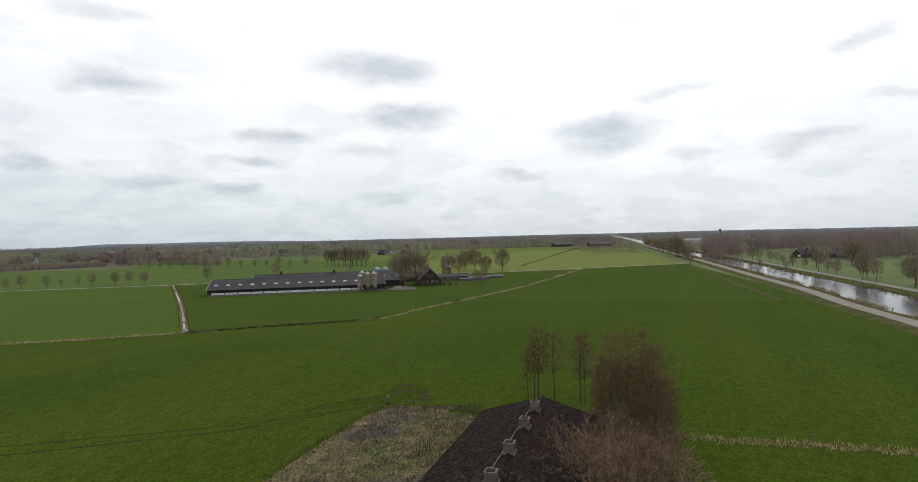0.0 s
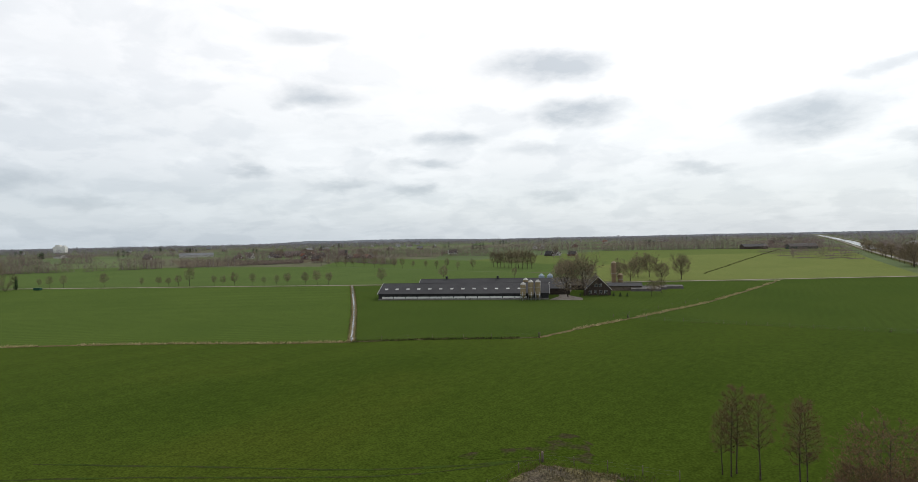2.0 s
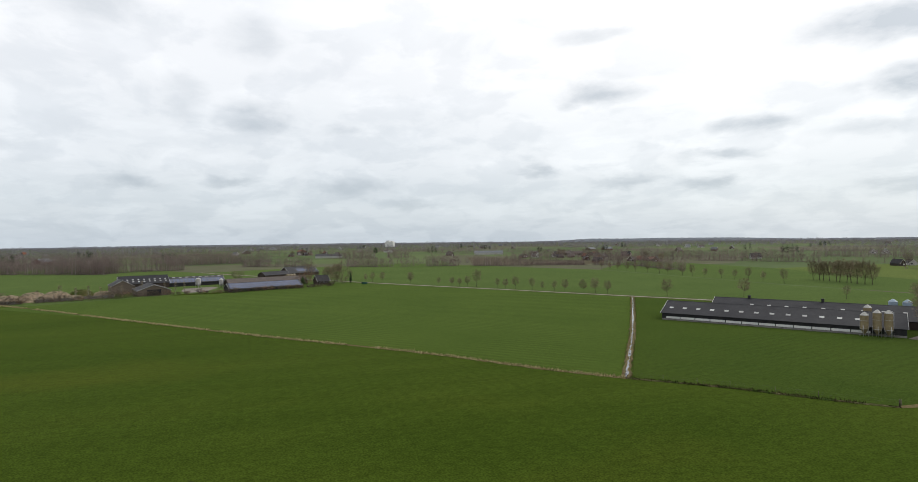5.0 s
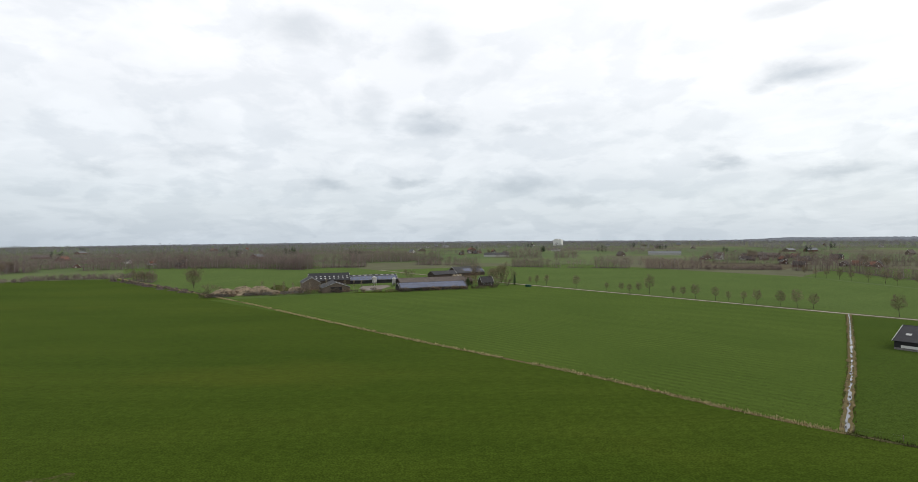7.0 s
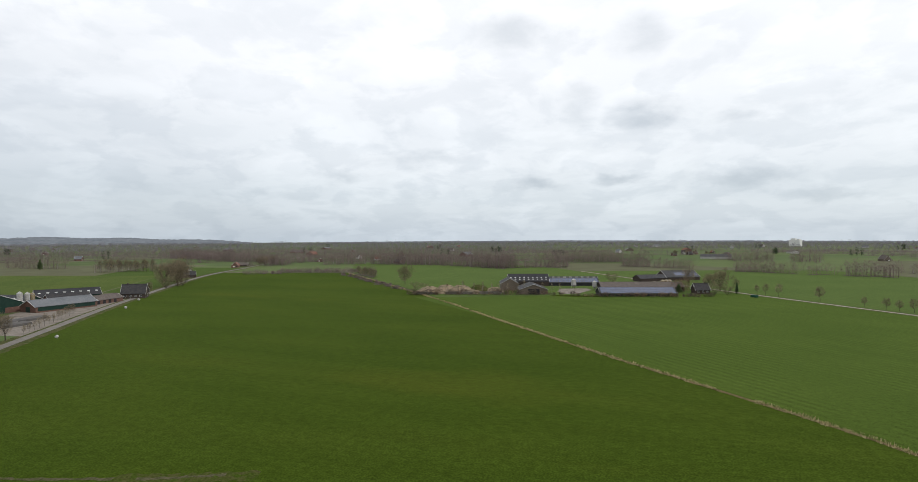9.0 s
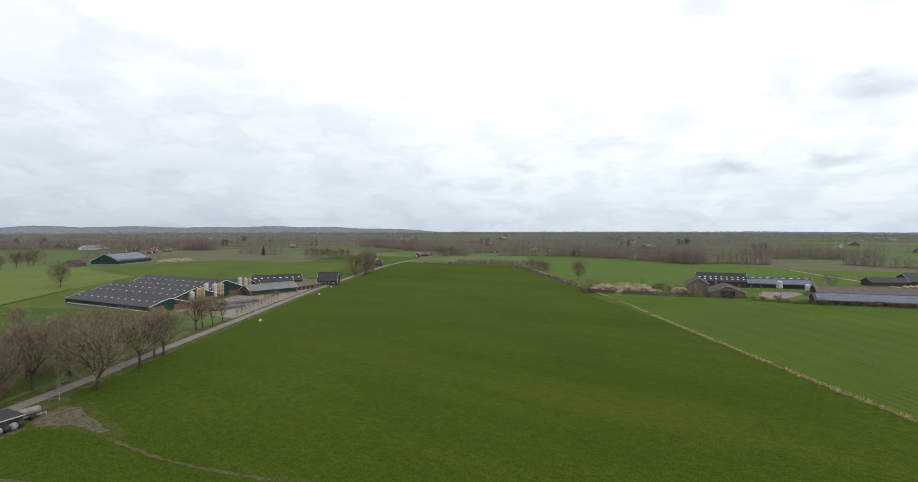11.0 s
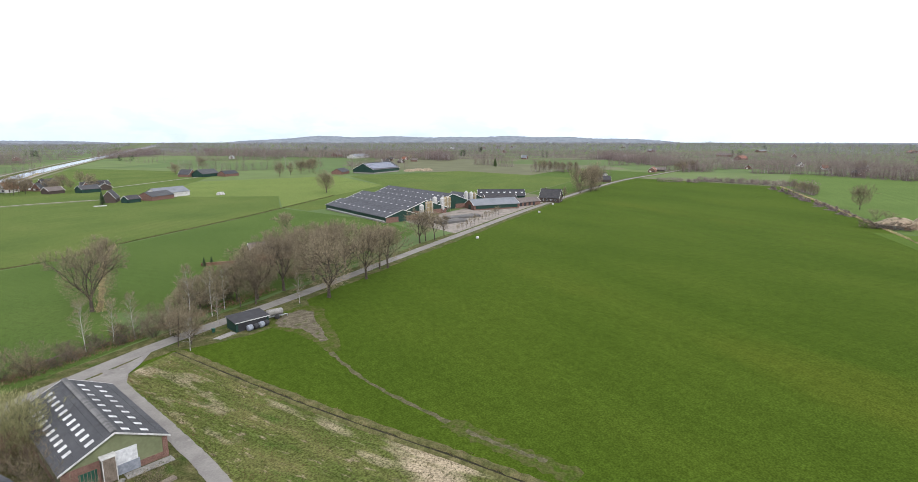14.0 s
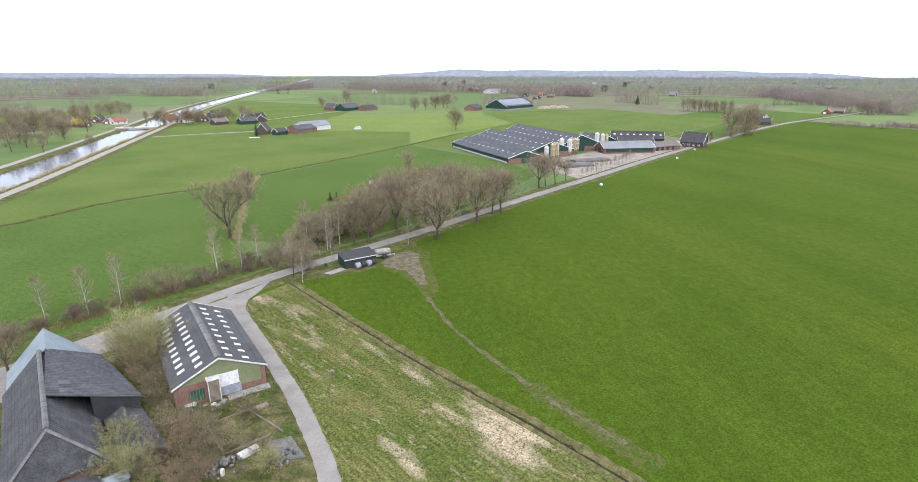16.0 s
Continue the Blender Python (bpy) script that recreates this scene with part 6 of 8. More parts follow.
# field shed, slurry tank and bales at the road
fs = thing("field_shed", place(-123.0, -73.2, -4), "dark green field shed with a grey sloping roof", "shed")
part("wall", Solid().extrude([(-2.4, -0.1), (2.4, -0.1), (2.4, 2.3), (-2.4, 2.9)], -4.2, 4.2), GREEN_SHEET, fs)
part("roof", Solid().slab([(-4.5, -2.7, 3.08), (4.5, -2.7, 3.08), (4.5, 2.7, 2.40), (-4.5, 2.7, 2.40)], 0.1), BLACK, fs)
part("fascia", Solid().box(-4.55, 2.7, 2.22, 4.55, 2.76, 2.42), OFFWHITE, fs)
part("door", Solid().box(-3.6, 2.4, 0.0, 3.6, 2.46, 2.1), BLACK, fs)
tk = thing("slurry_tank", place(-130.4, -73.2, -14), "grey-white slurry tank trailer on two wheels", "trailer")
s = Solid()
prof = [(0.0, -2.2), (0.55, -2.1), (0.85, -1.8), (0.85, 1.8), (0.55, 2.1), (0.0, 2.2)]
s.turned(prof, 18)
s.v = [(z, x, y + 1.75) for x, y, z in s.v]
part("tank", s, CONCRETE, tk)
for sy in (-1, 1):
    w = Solid().turned([(0.0, -0.2), (0.62, -0.2), (0.66, -0.12), (0.66, 0.12), (0.62, 0.2), (0.0, 0.2)], 16)
    w.v = [(x - 0.3, z + sy * 1.0, y + 0.64) for x, y, z in w.v]
    part("wheel", w, RUBBER, tk)
part("drawbar", Solid().box(-3.4, -0.08, 0.6, -1.9, 0.08, 0.8).box(-3.3, -0.05, 0, -3.2, 0.05, 0.7), STEEL, tk)
part("frame_rail", Solid().box(-2.1, -0.5, 0.62, 2.1, 0.5, 0.9), STEEL, tk)
for i, (x, y, r) in enumerate(((-121.5, -69.9, 0.75), (-123.1, -69.9, 0.7), (-124.6, -70.0, 0.75), (-126.0, -70.2, 0.72), (-122.3, -69.9, 0.0))):
    if r:
        w = Solid().turned([(0.0, -0.6), (r * 0.92, -0.6), (r, -0.45), (r, 0.45), (r * 0.92, 0.6), (0.0, 0.6)], 14)
        w.v = [(z, x_, y_ + r - 0.03) for x_, y_, z in w.v]
        ob = part("wrapped_bale", w, BLACK if i % 2 else TARP_GREY)
        ob.matrix_basis = place(x, y, 4 + i * 7)
        tagged(ob, "grey plastic-wrapped round bale beside a shed", "bale", "wrapped bales")


def wheelie_bin(x, y, ang):
    ob = thing("wheelie_bin", place(x, y, ang), "dark green wheeled bin at the roadside", "bin")
    part("body", Solid().add([(-0.22, -0.25, 0.08), (0.22, -0.25, 0.08), (0.22, 0.25, 0.08), (-0.22, 0.25, 0.08), (-0.28, -0.33, 1.0), (0.28, -0.33, 1.0), (0.28, 0.33, 1.0), (-0.28, 0.33, 1.0)],
                             [(3, 2, 1, 0), (4, 5, 6, 7), (0, 1, 5, 4), (1, 2, 6, 5), (2, 3, 7, 6), (3, 0, 4, 7)]), BIN_GREEN, ob)
    part("lid", Solid().box(-0.31, -0.36, 1.0, 0.31, 0.4, 1.08), BIN_GREEN, ob)
    for sx in (-1, 1):
        part("wheel", Solid().tube((sx * 0.2, 0.28, 0.1), (sx * 0.26, 0.28, 0.1), 0.1, 0.1, 10), RUBBER, ob)


wheelie_bin(-115.3, -75.4, 10)
ob = thing("container", place(-365.5, 258.6, 12), "dark green steel waste container at a farm drive", "container")
part("body", Solid().box(-2.2, -1.0, 0.1, 2.2, 1.0, 1.5), BIN_GREEN, ob)
part("lid", Solid().box(-2.25, -1.05, 1.5, 2.25, 1.05, 1.6), BIN_GREEN, ob)


def round_bale(x, y, lab):
    w = Solid().turned([(0.0, -0.6), (0.56, -0.6), (0.62, -0.5), (0.62, 0.5), (0.56, 0.6), (0.0, 0.6)], 14)
    w.v = [(z, x_, y_ + 0.6) for x_, y_, z in w.v]
    ob = part("wrapped_bale", w, OFFWHITE)
    ob.matrix_basis = place(x, y, (x * 3) % 60)
    tagged(ob, lab, "bale", "roadside bales")


round_bale(-252, -99.5, "white wrapped bale on the road verge")
round_bale(-345, -122, "white wrapped bale on the road verge")
for i, (dx, dy, dz) in enumerate([(k * 1.3, r_ * 1.3, 0.0) for k in range(5) for r_ in range(2)] + [(k * 1.3 + 0.65, 0.65, 1.15) for k in range(4)]):
    w = Solid().turned([(0.0, 0.0), (0.58, 0.0), (0.64, 0.1), (0.64, 1.1), (0.58, 1.2), (0.0, 1.2)], 12)
    ob = part("wrapped_bale", w, OFFWHITE)
    ob.matrix_basis = pose(-279 + dx, -375 + dy, dz)
    tagged(ob, "white wrapped bale in a stack on a meadow", "bale", "stacked bales")
ob = part("ground_sheet", Solid().slab([(-193, -368, 0.25), (-186, -371, 0.25), (-185, -368, 0.3), (-192, -365, 0.25)], 0.22), OFFWHITE)
tagged(ob, "white plastic sheet spread on a meadow", "sheet")
round_bale(-385, -135, "white wrapped bale on the road verge")

# ---- planting ----
# slim alders and the dense trees beside the vented shed
for x, y, h in ((8.8, 82.3, 7.5), (10.4, 83.0, 10.4), (12.7, 82.0, 9.9), (15.9, 78.7, 10.6), (16.6, 78.9, 9.8), (9.7, 82.0, 9.0)):
    plant("alder", x, y, h, 1.0, "slim alders behind the shed")
for x, y, h, w in ((17.2, 61.0, 13.8, 1.08), (19.6, 60.2, 12.2, 0.95), (15.6, 60.6, 11.2, 0.8), (18.6, 56.0, 9.8, 1.05)):
    plant("thicket", x, y, h, w, "dense trees beside the shed")
for x, y, h in ((13.2, 51.5, 6.3), (11.6, 47.5, 7.2), (14.6, 49.0, 6.4), (12.4, 44.5, 7.6), (16.2, 53.5, 6.4)):
    plant("redbush", x, y, h, 0.9, "reddish shrubs beside the shed")
# farm A
for x, y, h, k in ((-32, 266, 17.0, "oak"), (-25.0, 270.5, 17.0, "oak2")):
    plant(k, x, y, h, 1.0, "oaks before the farmhouse")
for x, y, h, k in ((-46, 350, 13, "row"), (-41, 344, 13.5, "row"), (-13, 350, 12, "oak"), (-6, 352, 11, "oak2"), (-1.9, 384, 14, "oak"), (5, 386, 14, "oak2"), (11.5, 356, 11.0, "oak"), (23, 368, 14, "oak2"), (-30, 362, 10, "young"), (-52, 372, 9, "young2"), (-15, 368, 9, "young")):
    plant(k, x, y, h, 1.0, "trees round the cattle farm")
for x, y, h in ((4.4, 272, 6.8), (9, 286, 6.6), (6.5, 280, 6.0)):
    plant("young2", x, y, h, 1.0, "orchard trees beside the farmhouse")
for x, y, h in ((-12, 272, 1.6), (-9, 270, 1.8), (-6, 271, 1.5), (-27, 271.5, 1.4), (-23, 270.8, 1.3), (-19, 271.2, 1.3), (-15, 271.5, 1.4)):
    plant("evergreen", x, y, h, 1.0, "garden shrubs")
rng = random.Random(3)
for i in range(11):
    plant("row", -129 + i * 4.0 + rng.uniform(-1, 1), 502 - i * 2.8 + rng.uniform(-2, 2), rng.uniform(13, 16), 1.0, "row of trees behind the cattle farm")
for i in range(16):
    plant("young", -330 + i * 13 + rng.uniform(-2, 2), 528 - i * 5.0 + rng.uniform(-2, 2), rng.uniform(7, 10), 1.0, "row of young trees on a far lane")
# roadside trees on the field road
for x, y, h, k in ((-384, 272, 6.0, "young"), (-376, 273, 7.6, "young"), (-367, 276, 8.1, "young"), (-339, 283, 8.2, "young2"), (-313, 289, 5.6, "young"), (-301, 291, 5.8, "young2"), (-295, 293, 5.4, "young2"), (-289, 295.5, 6.6, "young2"), (-281, 296.5, 11.8, "young"), (-263, 299, 6.4, "young"),
                   (-257, 300, 6.0, "young2"), (-249, 301.5, 7.8, "young2"), (-236, 303, 7.6, "young"), (-229, 305, 5.6, "young"), (-220.5, 306, 6.4, "young"), (-214, 308, 7.2, "young2"), (-202.5, 311, 7.4, "young2"), (-195, 313, 8.4, "young2"), (-188, 315, 7.2, "young2"), (-153.5, 321, 9.0, "young2"), (-122, 346, 9.4, "young2"), (-80, 369, 7.0, "young")):
    plant(k, x, y, h, 1.0, "roadside trees on the field road")
# solar farm
for x, y, h, k in ((-402, 229, 9.5, "redbush"), (-398, 224, 6.5, "evergreen"), (-407, 259, 15, "oak"), (-404, 249, 12, "oak2"), (-386, 259, 8, "conifer"), (-382, 250, 6, "bush"), (-390, 246, 7, "bush"), (-460, 262, 12, "oak2"), (-398, 265, 9, "young"),
                   (-480, 205, 9, "bush"), (-486, 30, 14.5, "oak2"), (-440, 40, 6, "bush"), (-436, 46, 5, "bush")):
    plant(k, x, y, h, 1.0, "trees round the solar farm")
rng = random.Random(5)
for p in smooth_line([(-402, 36), (-398, 70), (-394, 104), (-390, 140), (-379, 156), (-374, 190), (-371, 214), (-374, 236)], 3.3):
    plant(rng.choice(("scrub", "scrub", "scrub", "redbush")), p.x + rng.uniform(-1.5, 1.5), p.y + rng.uniform(-1.5, 1.5), rng.uniform(2.0, 4.6) if p.y < 130 else rng.uniform(1.6, 3.2), 1.3, "scrub along the farm boundary")
for i in range(15):
    plant("evergreen", -375.5 + rng.uniform(-1, 1), 162 + i * 4.2 + rng.uniform(-1.5, 1.5), rng.uniform(1.3, 2.6), 1.1, "dark shrubs before the solar barn")
for i in range(14):
    plant("birch2", -402 + rng.uniform(-4, 4), 62 + i * 6 + rng.uniform(-2, 2), rng.uniform(6, 9), 0.8, "young birches at the farm boundary")
for x, y, h, k in ((-480, -162, 20, "oak"), (-492, -158, 17, "oak2"), (-505, -163, 21, "oak"), (-530, -171, 18, "oak2"), (-472, -158, 8, "bush"), (-486, -155, 7, "bush"), (-498, -156, 8, "bush"), (-430, -150, 8, "row")):
    plant(k, x, y, h, 1.0, "tall trees beside the far road")
for x, y, h, k in ((-798, -181, 12, "oak2"), (-812, -179, 13, "oak"), (-828, -180, 12, "oak2"), (-845, -176, 13, "oak"), (-365, -650, 13, "oak"), (-446, -745, 15, "oak2"), (-425, -518, 15, "oak2"), (-448, -530, 14, "row"), (-470, -540, 17, "oak"), (-488, -548, 16, "oak2"), (-500, -556, 18, "oak")):
    plant(k, x, y, h, 1.0, "trees round the far meadows")
for i in range(13):
    plant("row", -706 + i * 1.3 + rng.uniform(-3, 3), -340 + i * 5.5, rng.uniform(12, 15), 0.8, "row of trees in a far meadow")
for i in range(9):
    plant("row", -592 + i * 4 + rng.uniform(-1, 1), -21 + i * 2.5, rng.uniform(8, 10), 0.6, "line of slim trees at a field end")
# thicket and trees along the south road
rng = random.Random(9)
for x, y, h, k in ((-151, -77.5, 17.5, "oak"), (-147, -94, 17, "oak2"), (-137, -92, 15, "oak"), (-160, -97, 17, "oak"), (-169, -101, 16.5, "oak2"), (-178, -103, 16, "oak"), (-172, -85, 16.5, "oak2"), (-184, -91.5, 15.5, "row"), (-187, -90.5, 15, "oak2"), (-156, -108, 15, "oak2"),
                   (-168, -112, 15, "oak"), (-142, -103, 13, "oak2"), (-181, -114, 14, "oak"), (-194, -107, 13, "row"), (-228, -113, 13.5, "oak2"), (-233, -114, 14, "row"), (-238, -113, 13, "row"), (-248, -116, 10, "row"), (-206, -110, 11, "row"),
                   (-196, -166, 12.5, "row"), (-340, -322, 17, "oak"), (-103, -116, 17.5, "oak"), (-124, -168, 11, "oak2"), (-134, -88, 12, "row"), (-142, -79, 9, "birch2")):
    plant(k, x, y, h, 1.0, "trees along the country road")
for x, y, h, k in ((-58, -79, 9.6, "birch"), (-65, -78, 10.2, "birch2"), (-71, -80, 11, "birch"), (-50, -76, 10, "birch2"), (-92, -85.5, 11.6, "birch"), (-98, -87, 10, "birch2"), (-102, -86, 10.6, "birch"), (-115, -86, 14.5, "birch"), (-121, -87, 13, "birch"), (-126, -90, 12, "birch2"), (-108, -81.5, 8.5, "birch2"), (-106.5, -68.5, 8.0, "birch2"),
                   (-119, -80.2, 8, "birch2"), (-42, -72, 9, "birch2")):
    plant(k, x, y, h, 1.0, "birches along the country road")
for i in range(52):
    t = i / 51
    x = -46 - 158 * t
    y = -66 - 42 * t - 3.0 + rng.uniform(-3.5, -0.5) - (6 if t > 0.55 else 0) * rng.random()
    plant(rng.choice(("bush", "redbush", "scrub", "bush")), x + rng.uniform(-2, 2), y - 4.5, rng.uniform(1.6, 3.4) if t < 0.4 else rng.uniform(2.5, 5.5), 1.1, "scrub along the country road")
for x, y, h in ((-81, -80, 6.5), (-77, -81.5, 5.5), (-108.5, -79.5, 7.0), (-110.5, -76, 6.6), (-105, -83, 6)):
    plant("bush", x, y, h, 1.0, "bushes at the road junction")
for x, y, h, k in ((-112, -86, 9, "young"), (-116, -88, 10, "young2"), (-119.5, -90, 11, "row"), (-123, -88.5, 9.5, "young"), (-127, -92, 11, "young2"), (-130, -89, 10, "young"), (-132, -94, 12, "row"), (-125, -95, 10, "young2"), (-118, -94, 9, "young"), (-106, -73, 8.5, "young"), (-108.5, -72, 7.5, "young2")):
    plant(k, x, y, h, 1.0, "small trees behind the birches")
for i in range(26):
    t = i / 25
    plant(rng.choice(("scrub", "scrub", "redbush")), -48 - 62 * t + rng.uniform(-1.5, 1.5), -73.5 - 12.5 * t + rng.uniform(-2.0, 0.5), rng.uniform(1.2, 2.8), 1.2, "brambles along the road bank")
for x, y in ((-150, -143.5), (-147.5, -144), (-193, -376)):
    plant("conifer", x, y, 3.2 if x > -160 else 9, 1.2, "garden conifers")
for i in range(12):
    plant("young", -262 - i * 5.5, -119 - i * 1.6, rng.uniform(3.5, 5.5), 0.8, "young trees before the dairy yard")
# farmyard bushes
for x, y, h, k in ((-70.6, -53, 8.2, "willow"), (-72.6, -49.5, 7.8, "willow"), (-68.9, -48.6, 7.0, "willow"), (-71.4, -45.6, 6.4, "willow"), (-70.5, -44.5, 5.2, "redbush"), (-71.0, -38.5, 5.0, "bush"), (-70.8, -34.0, 4.8, "bush"), (-65.0, -24.5, 5.0, "willow"), (-66.0, -18.6, 4.6, "willow"), (-63.5, -20.5, 4.4, "willow"),
                   (-71.5, -25.5, 4.8, "bush"), (-73.5, -22.5, 4.6, "bush"), (-70.8, -20.2, 4.6, "redbush"), (-73.6, -18.6, 4.4, "bush"), (-72.0, -14.5, 4.2, "bush"), (-69.5, -13.0, 4.2, "redbush"), (-76.5, -17.2, 3.6, "bush"), (-78.8, -14.2, 2.8, "bush"), (-80.5, -24.2, 2.8, "bush"),
                   (-52.5, -60, 8, "oak2"), (-79.2, -11.0, 3.0, "willow")):
    plant(k, x, y, h, 1.0, "wild shrubs in the farmyard")
# beyond the canal and at the hamlet
rng = random.Random(33)
for i in range(24):
    plant(rng.choice(("young2", "row", "young2", "row")), rng.uniform(-240, -145), rng.uniform(-560, -488), rng.uniform(8, 14), 1.0, "garden trees of the hamlet")
for i in range(20):
    plant(rng.choice(("oak2", "row", "row")), rng.uniform(-100, -10), rng.uniform(-620, -500), rng.uniform(10, 16), 1.0, "trees across the canal")
rng = random.Random(12)
for x, y, h, k in ((189, 496, 18.5, "oak"), (196, 510, 16, "oak2"), (158, 392, 12, "oak2"), (181, 224, 12.5, "oak"), (185, 257, 10.5, "oak2"), (190, 268, 9, "young2"), (206, 259, 7.5, "bush"), (198, 232, 7.5, "young"), (236, 340, 14, "oak"), (246, 352, 14, "oak2"), (208, 330, 12, "row"),
                   (-87, -362, 9, "young2"), (-51, -430, 17, "oak"), (-60, -466, 18, "oak2"), (-76, -432, 17, "oak"), (-94, -491, 15, "oak2"), (-47.5, -381, 15, "row"), (-63, -363, 12, "row"), (-55, -398, 14, "oak2"), (-44, -412, 15, "row"), (-70, -480, 15, "oak"), (-30, -500, 15, "oak2"), (-20, -540, 15, "oak"), (-66, -412, 13, "row"), (-168, -512, 10, "young2"), (-188, -520, 11, "row"), (-214, -530, 12, "oak2"), (-200, -505, 10, "oak2"), (-76, -452, 13, "oak"), (-40, -445, 14, "oak2"), (-58, -470, 13, "row"), (-150, -492, 9, "young2"), (-92, -530, 8, "yellow"), (-104, -640, 13, "oak"), (-118, -655, 13, "oak2"), (-128, -670, 14, "oak"), (-150, -700, 10, "young2"), (-140, -690, 14, "oak2"), (-60, -560, 14, "row")):
    plant(k, x, y, h, 1.0, "trees along the canal")
for i in range(26):
    y = 150 + i * 17
    x = 141 + (y - 162) * 0.232 + 17
    plant(rng.choice(("young", "young2", "row")), x + rng.uniform(-2, 2), y + rng.uniform(-4, 4), rng.uniform(6, 11), 1.0, "trees on the far canal bank")
for i in range(10):
    y = 236 + i * 19
    plant(rng.choice(("birch2", "young", "birch2")), 150 + (y - 236) * 0.24 - 11.6, y + 2.8 + rng.uniform(-4, 4), rng.uniform(6, 9.5), 0.9, "small trees on the near canal bank")
for x, y, h in ((262, 428, 8.0), (265, 425, 9.5), (285, 436, 5.5)):
    plant("conifer", x, y, h, 1.3, "dark conifers beside a house across the canal")
for i in range(18):
    y = 430 + i * 26
    x = 172 + (y - 430) * 0.24
    plant(rng.choice(("row", "oak2", "young2")), x + rng.uniform(-2, 2), y + rng.uniform(-6, 6), rng.uniform(9, 15), 1.0, "avenue trees on the canal road")

# ---- the wide distance: woods, hamlets, hills ----
def azim(deg, dist, ox=-30.0, oy=30.0):
    """A place by its angle to the left of +y and its distance."""
    a = radians(deg)
    return ox - math.sin(a) * dist, oy + math.cos(a) * dist


def crowns(trees, n, blade, ln, seed, stems=0.22, under=0.22):
    """Leafless trees far off, as loose triangles: rows of x, y, height and crown radius become a stem, a rounded crown of n twig sprays each, and a little undergrowth."""
    t = np.array(trees, dtype=float)
    r = np.random.default_rng(seed)
    k = np.repeat(t, n, axis=0)
    m = len(k)
    u = r.normal(size=(m, 3))
    u /= np.linalg.norm(u, axis=1, keepdims=True)
    out = r.random(m) ** 0.42
    low = r.random(m) < under
    rad = k[:, 3] * out * np.where(low, 1.15, 1.0)
    p = np.stack([k[:, 0] + u[:, 0] * rad, k[:, 1] + u[:, 1] * rad, np.where(low, k[:, 2] * r.uniform(0.03, 0.32, m), k[:, 2] * (0.60 + 0.38 * u[:, 2] * out))], 1)
    d = u + r.normal(size=(m, 3)) * 0.55 + (0, 0, 0.3)
    d /= np.linalg.norm(d, axis=1, keepdims=True)
    side = np.cross(d, r.normal(size=(m, 3)))
    side *= (blade * r.uniform(0.6, 1.3, m) / np.linalg.norm(side, axis=1))[:, None]
    tip = p + d * (ln * r.uniform(0.6, 1.4, m))[:, None]
    p[:, 2], tip[:, 2] = np.maximum(p[:, 2], 0.05), np.maximum(tip[:, 2], 0.05)
    tri = [np.stack([p - side, p + side, tip], 1)]
    if stems:
        a = r.uniform(0, 3.14, len(t))
        for turn in (0.0, 1.57):
            dx, dy = np.cos(a + turn) * stems, np.sin(a + turn) * stems
            z = np.zeros(len(t))
            tri.append(np.stack([np.stack([t[:, 0] - dx, t[:, 1] - dy, z], 1), np.stack([t[:, 0] + dx, t[:, 1] + dy, z], 1), np.stack([t[:, 0], t[:, 1], t[:, 2] * 0.86], 1)], 1))
    return np.concatenate(tri)


def soup(name, tri, mat, label, category="woods"):
    """One object of loose triangles."""
    m = len(tri)
    me = bpy.data.meshes.new(name)
    me.vertices.add(m * 3)
    me.vertices.foreach_set("co", tri.reshape(-1).astype(np.float32))
    me.loops.add(m * 3)
    me.loops.foreach_set("vertex_index", np.arange(m * 3, dtype=np.int32))
    me.polygons.add(m)
    me.polygons.foreach_set("loop_start", np.arange(0, m * 3, 3, dtype=np.int32))
    me.materials.append(mat)
    me.update()
    return tagged(new(name, me), label, category, kind="stuff")


def wood_row(rng, a, b, every, h, w, deep, rows):
    """Trees in loose ranks along a line: rows of x, y, height, radius."""
    a, b = Vector(a), Vector(b)
    d = b - a
    nor = Vector((-d.y, d.x)).normalized()
    k = max(1, int(d.length / every))
    out = []
    for r in range(rows):
        for i in range(k):
            p = a + d * ((i + rng.random() * 0.9) / k) + nor * (r * deep + rng.uniform(-deep, deep) * 0.5)
            hh = h * rng.uniform(0.62, 1.15)
            out.append((p.x, p.y, hh, min(w, hh * 0.42) * rng.uniform(0.75, 1.3)))
    return out


ROWS_NORTH = [((-620, 394), (-571, 431), 4, 10, 2), ((-561, 435), (-551, 460), 4, 9.5, 1), ((-536, 460), (-513, 494), 3.2, 14, 3), ((-495, 500), (-452, 544), 4, 12.5, 3), ((-452, 544), (-397, 598), 3, 5.5, 2), ((-385, 597), (-356, 625), 3.2, 18, 3), ((-360, 629), (-306, 592), 3.6, 16, 2),
              ((-306, 592), (-258, 556), 4, 9, 2), ((-877, 533), (-838, 583), 5, 14, 3), ((-837, 607), (-800, 631), 5, 14, 3), ((-670, 440), (-560, 560), 6, 9, 1), ((-560, 640), (-420, 740), 5, 13, 3), ((-640, 760), (-480, 840), 5, 13, 3), ((-420, 770), (-200, 800), 5, 13, 3), ((-480, 870), (-250, 930), 5, 14, 3),
              ((-170, 800), (-60, 850), 7, 13, 1), ((-60, 980), (280, 1030), 4.5, 17, 5), ((-260, 1000), (-60, 1010), 5, 16, 3), ((-110, 690), (-60, 705), 8, 12, 1)]
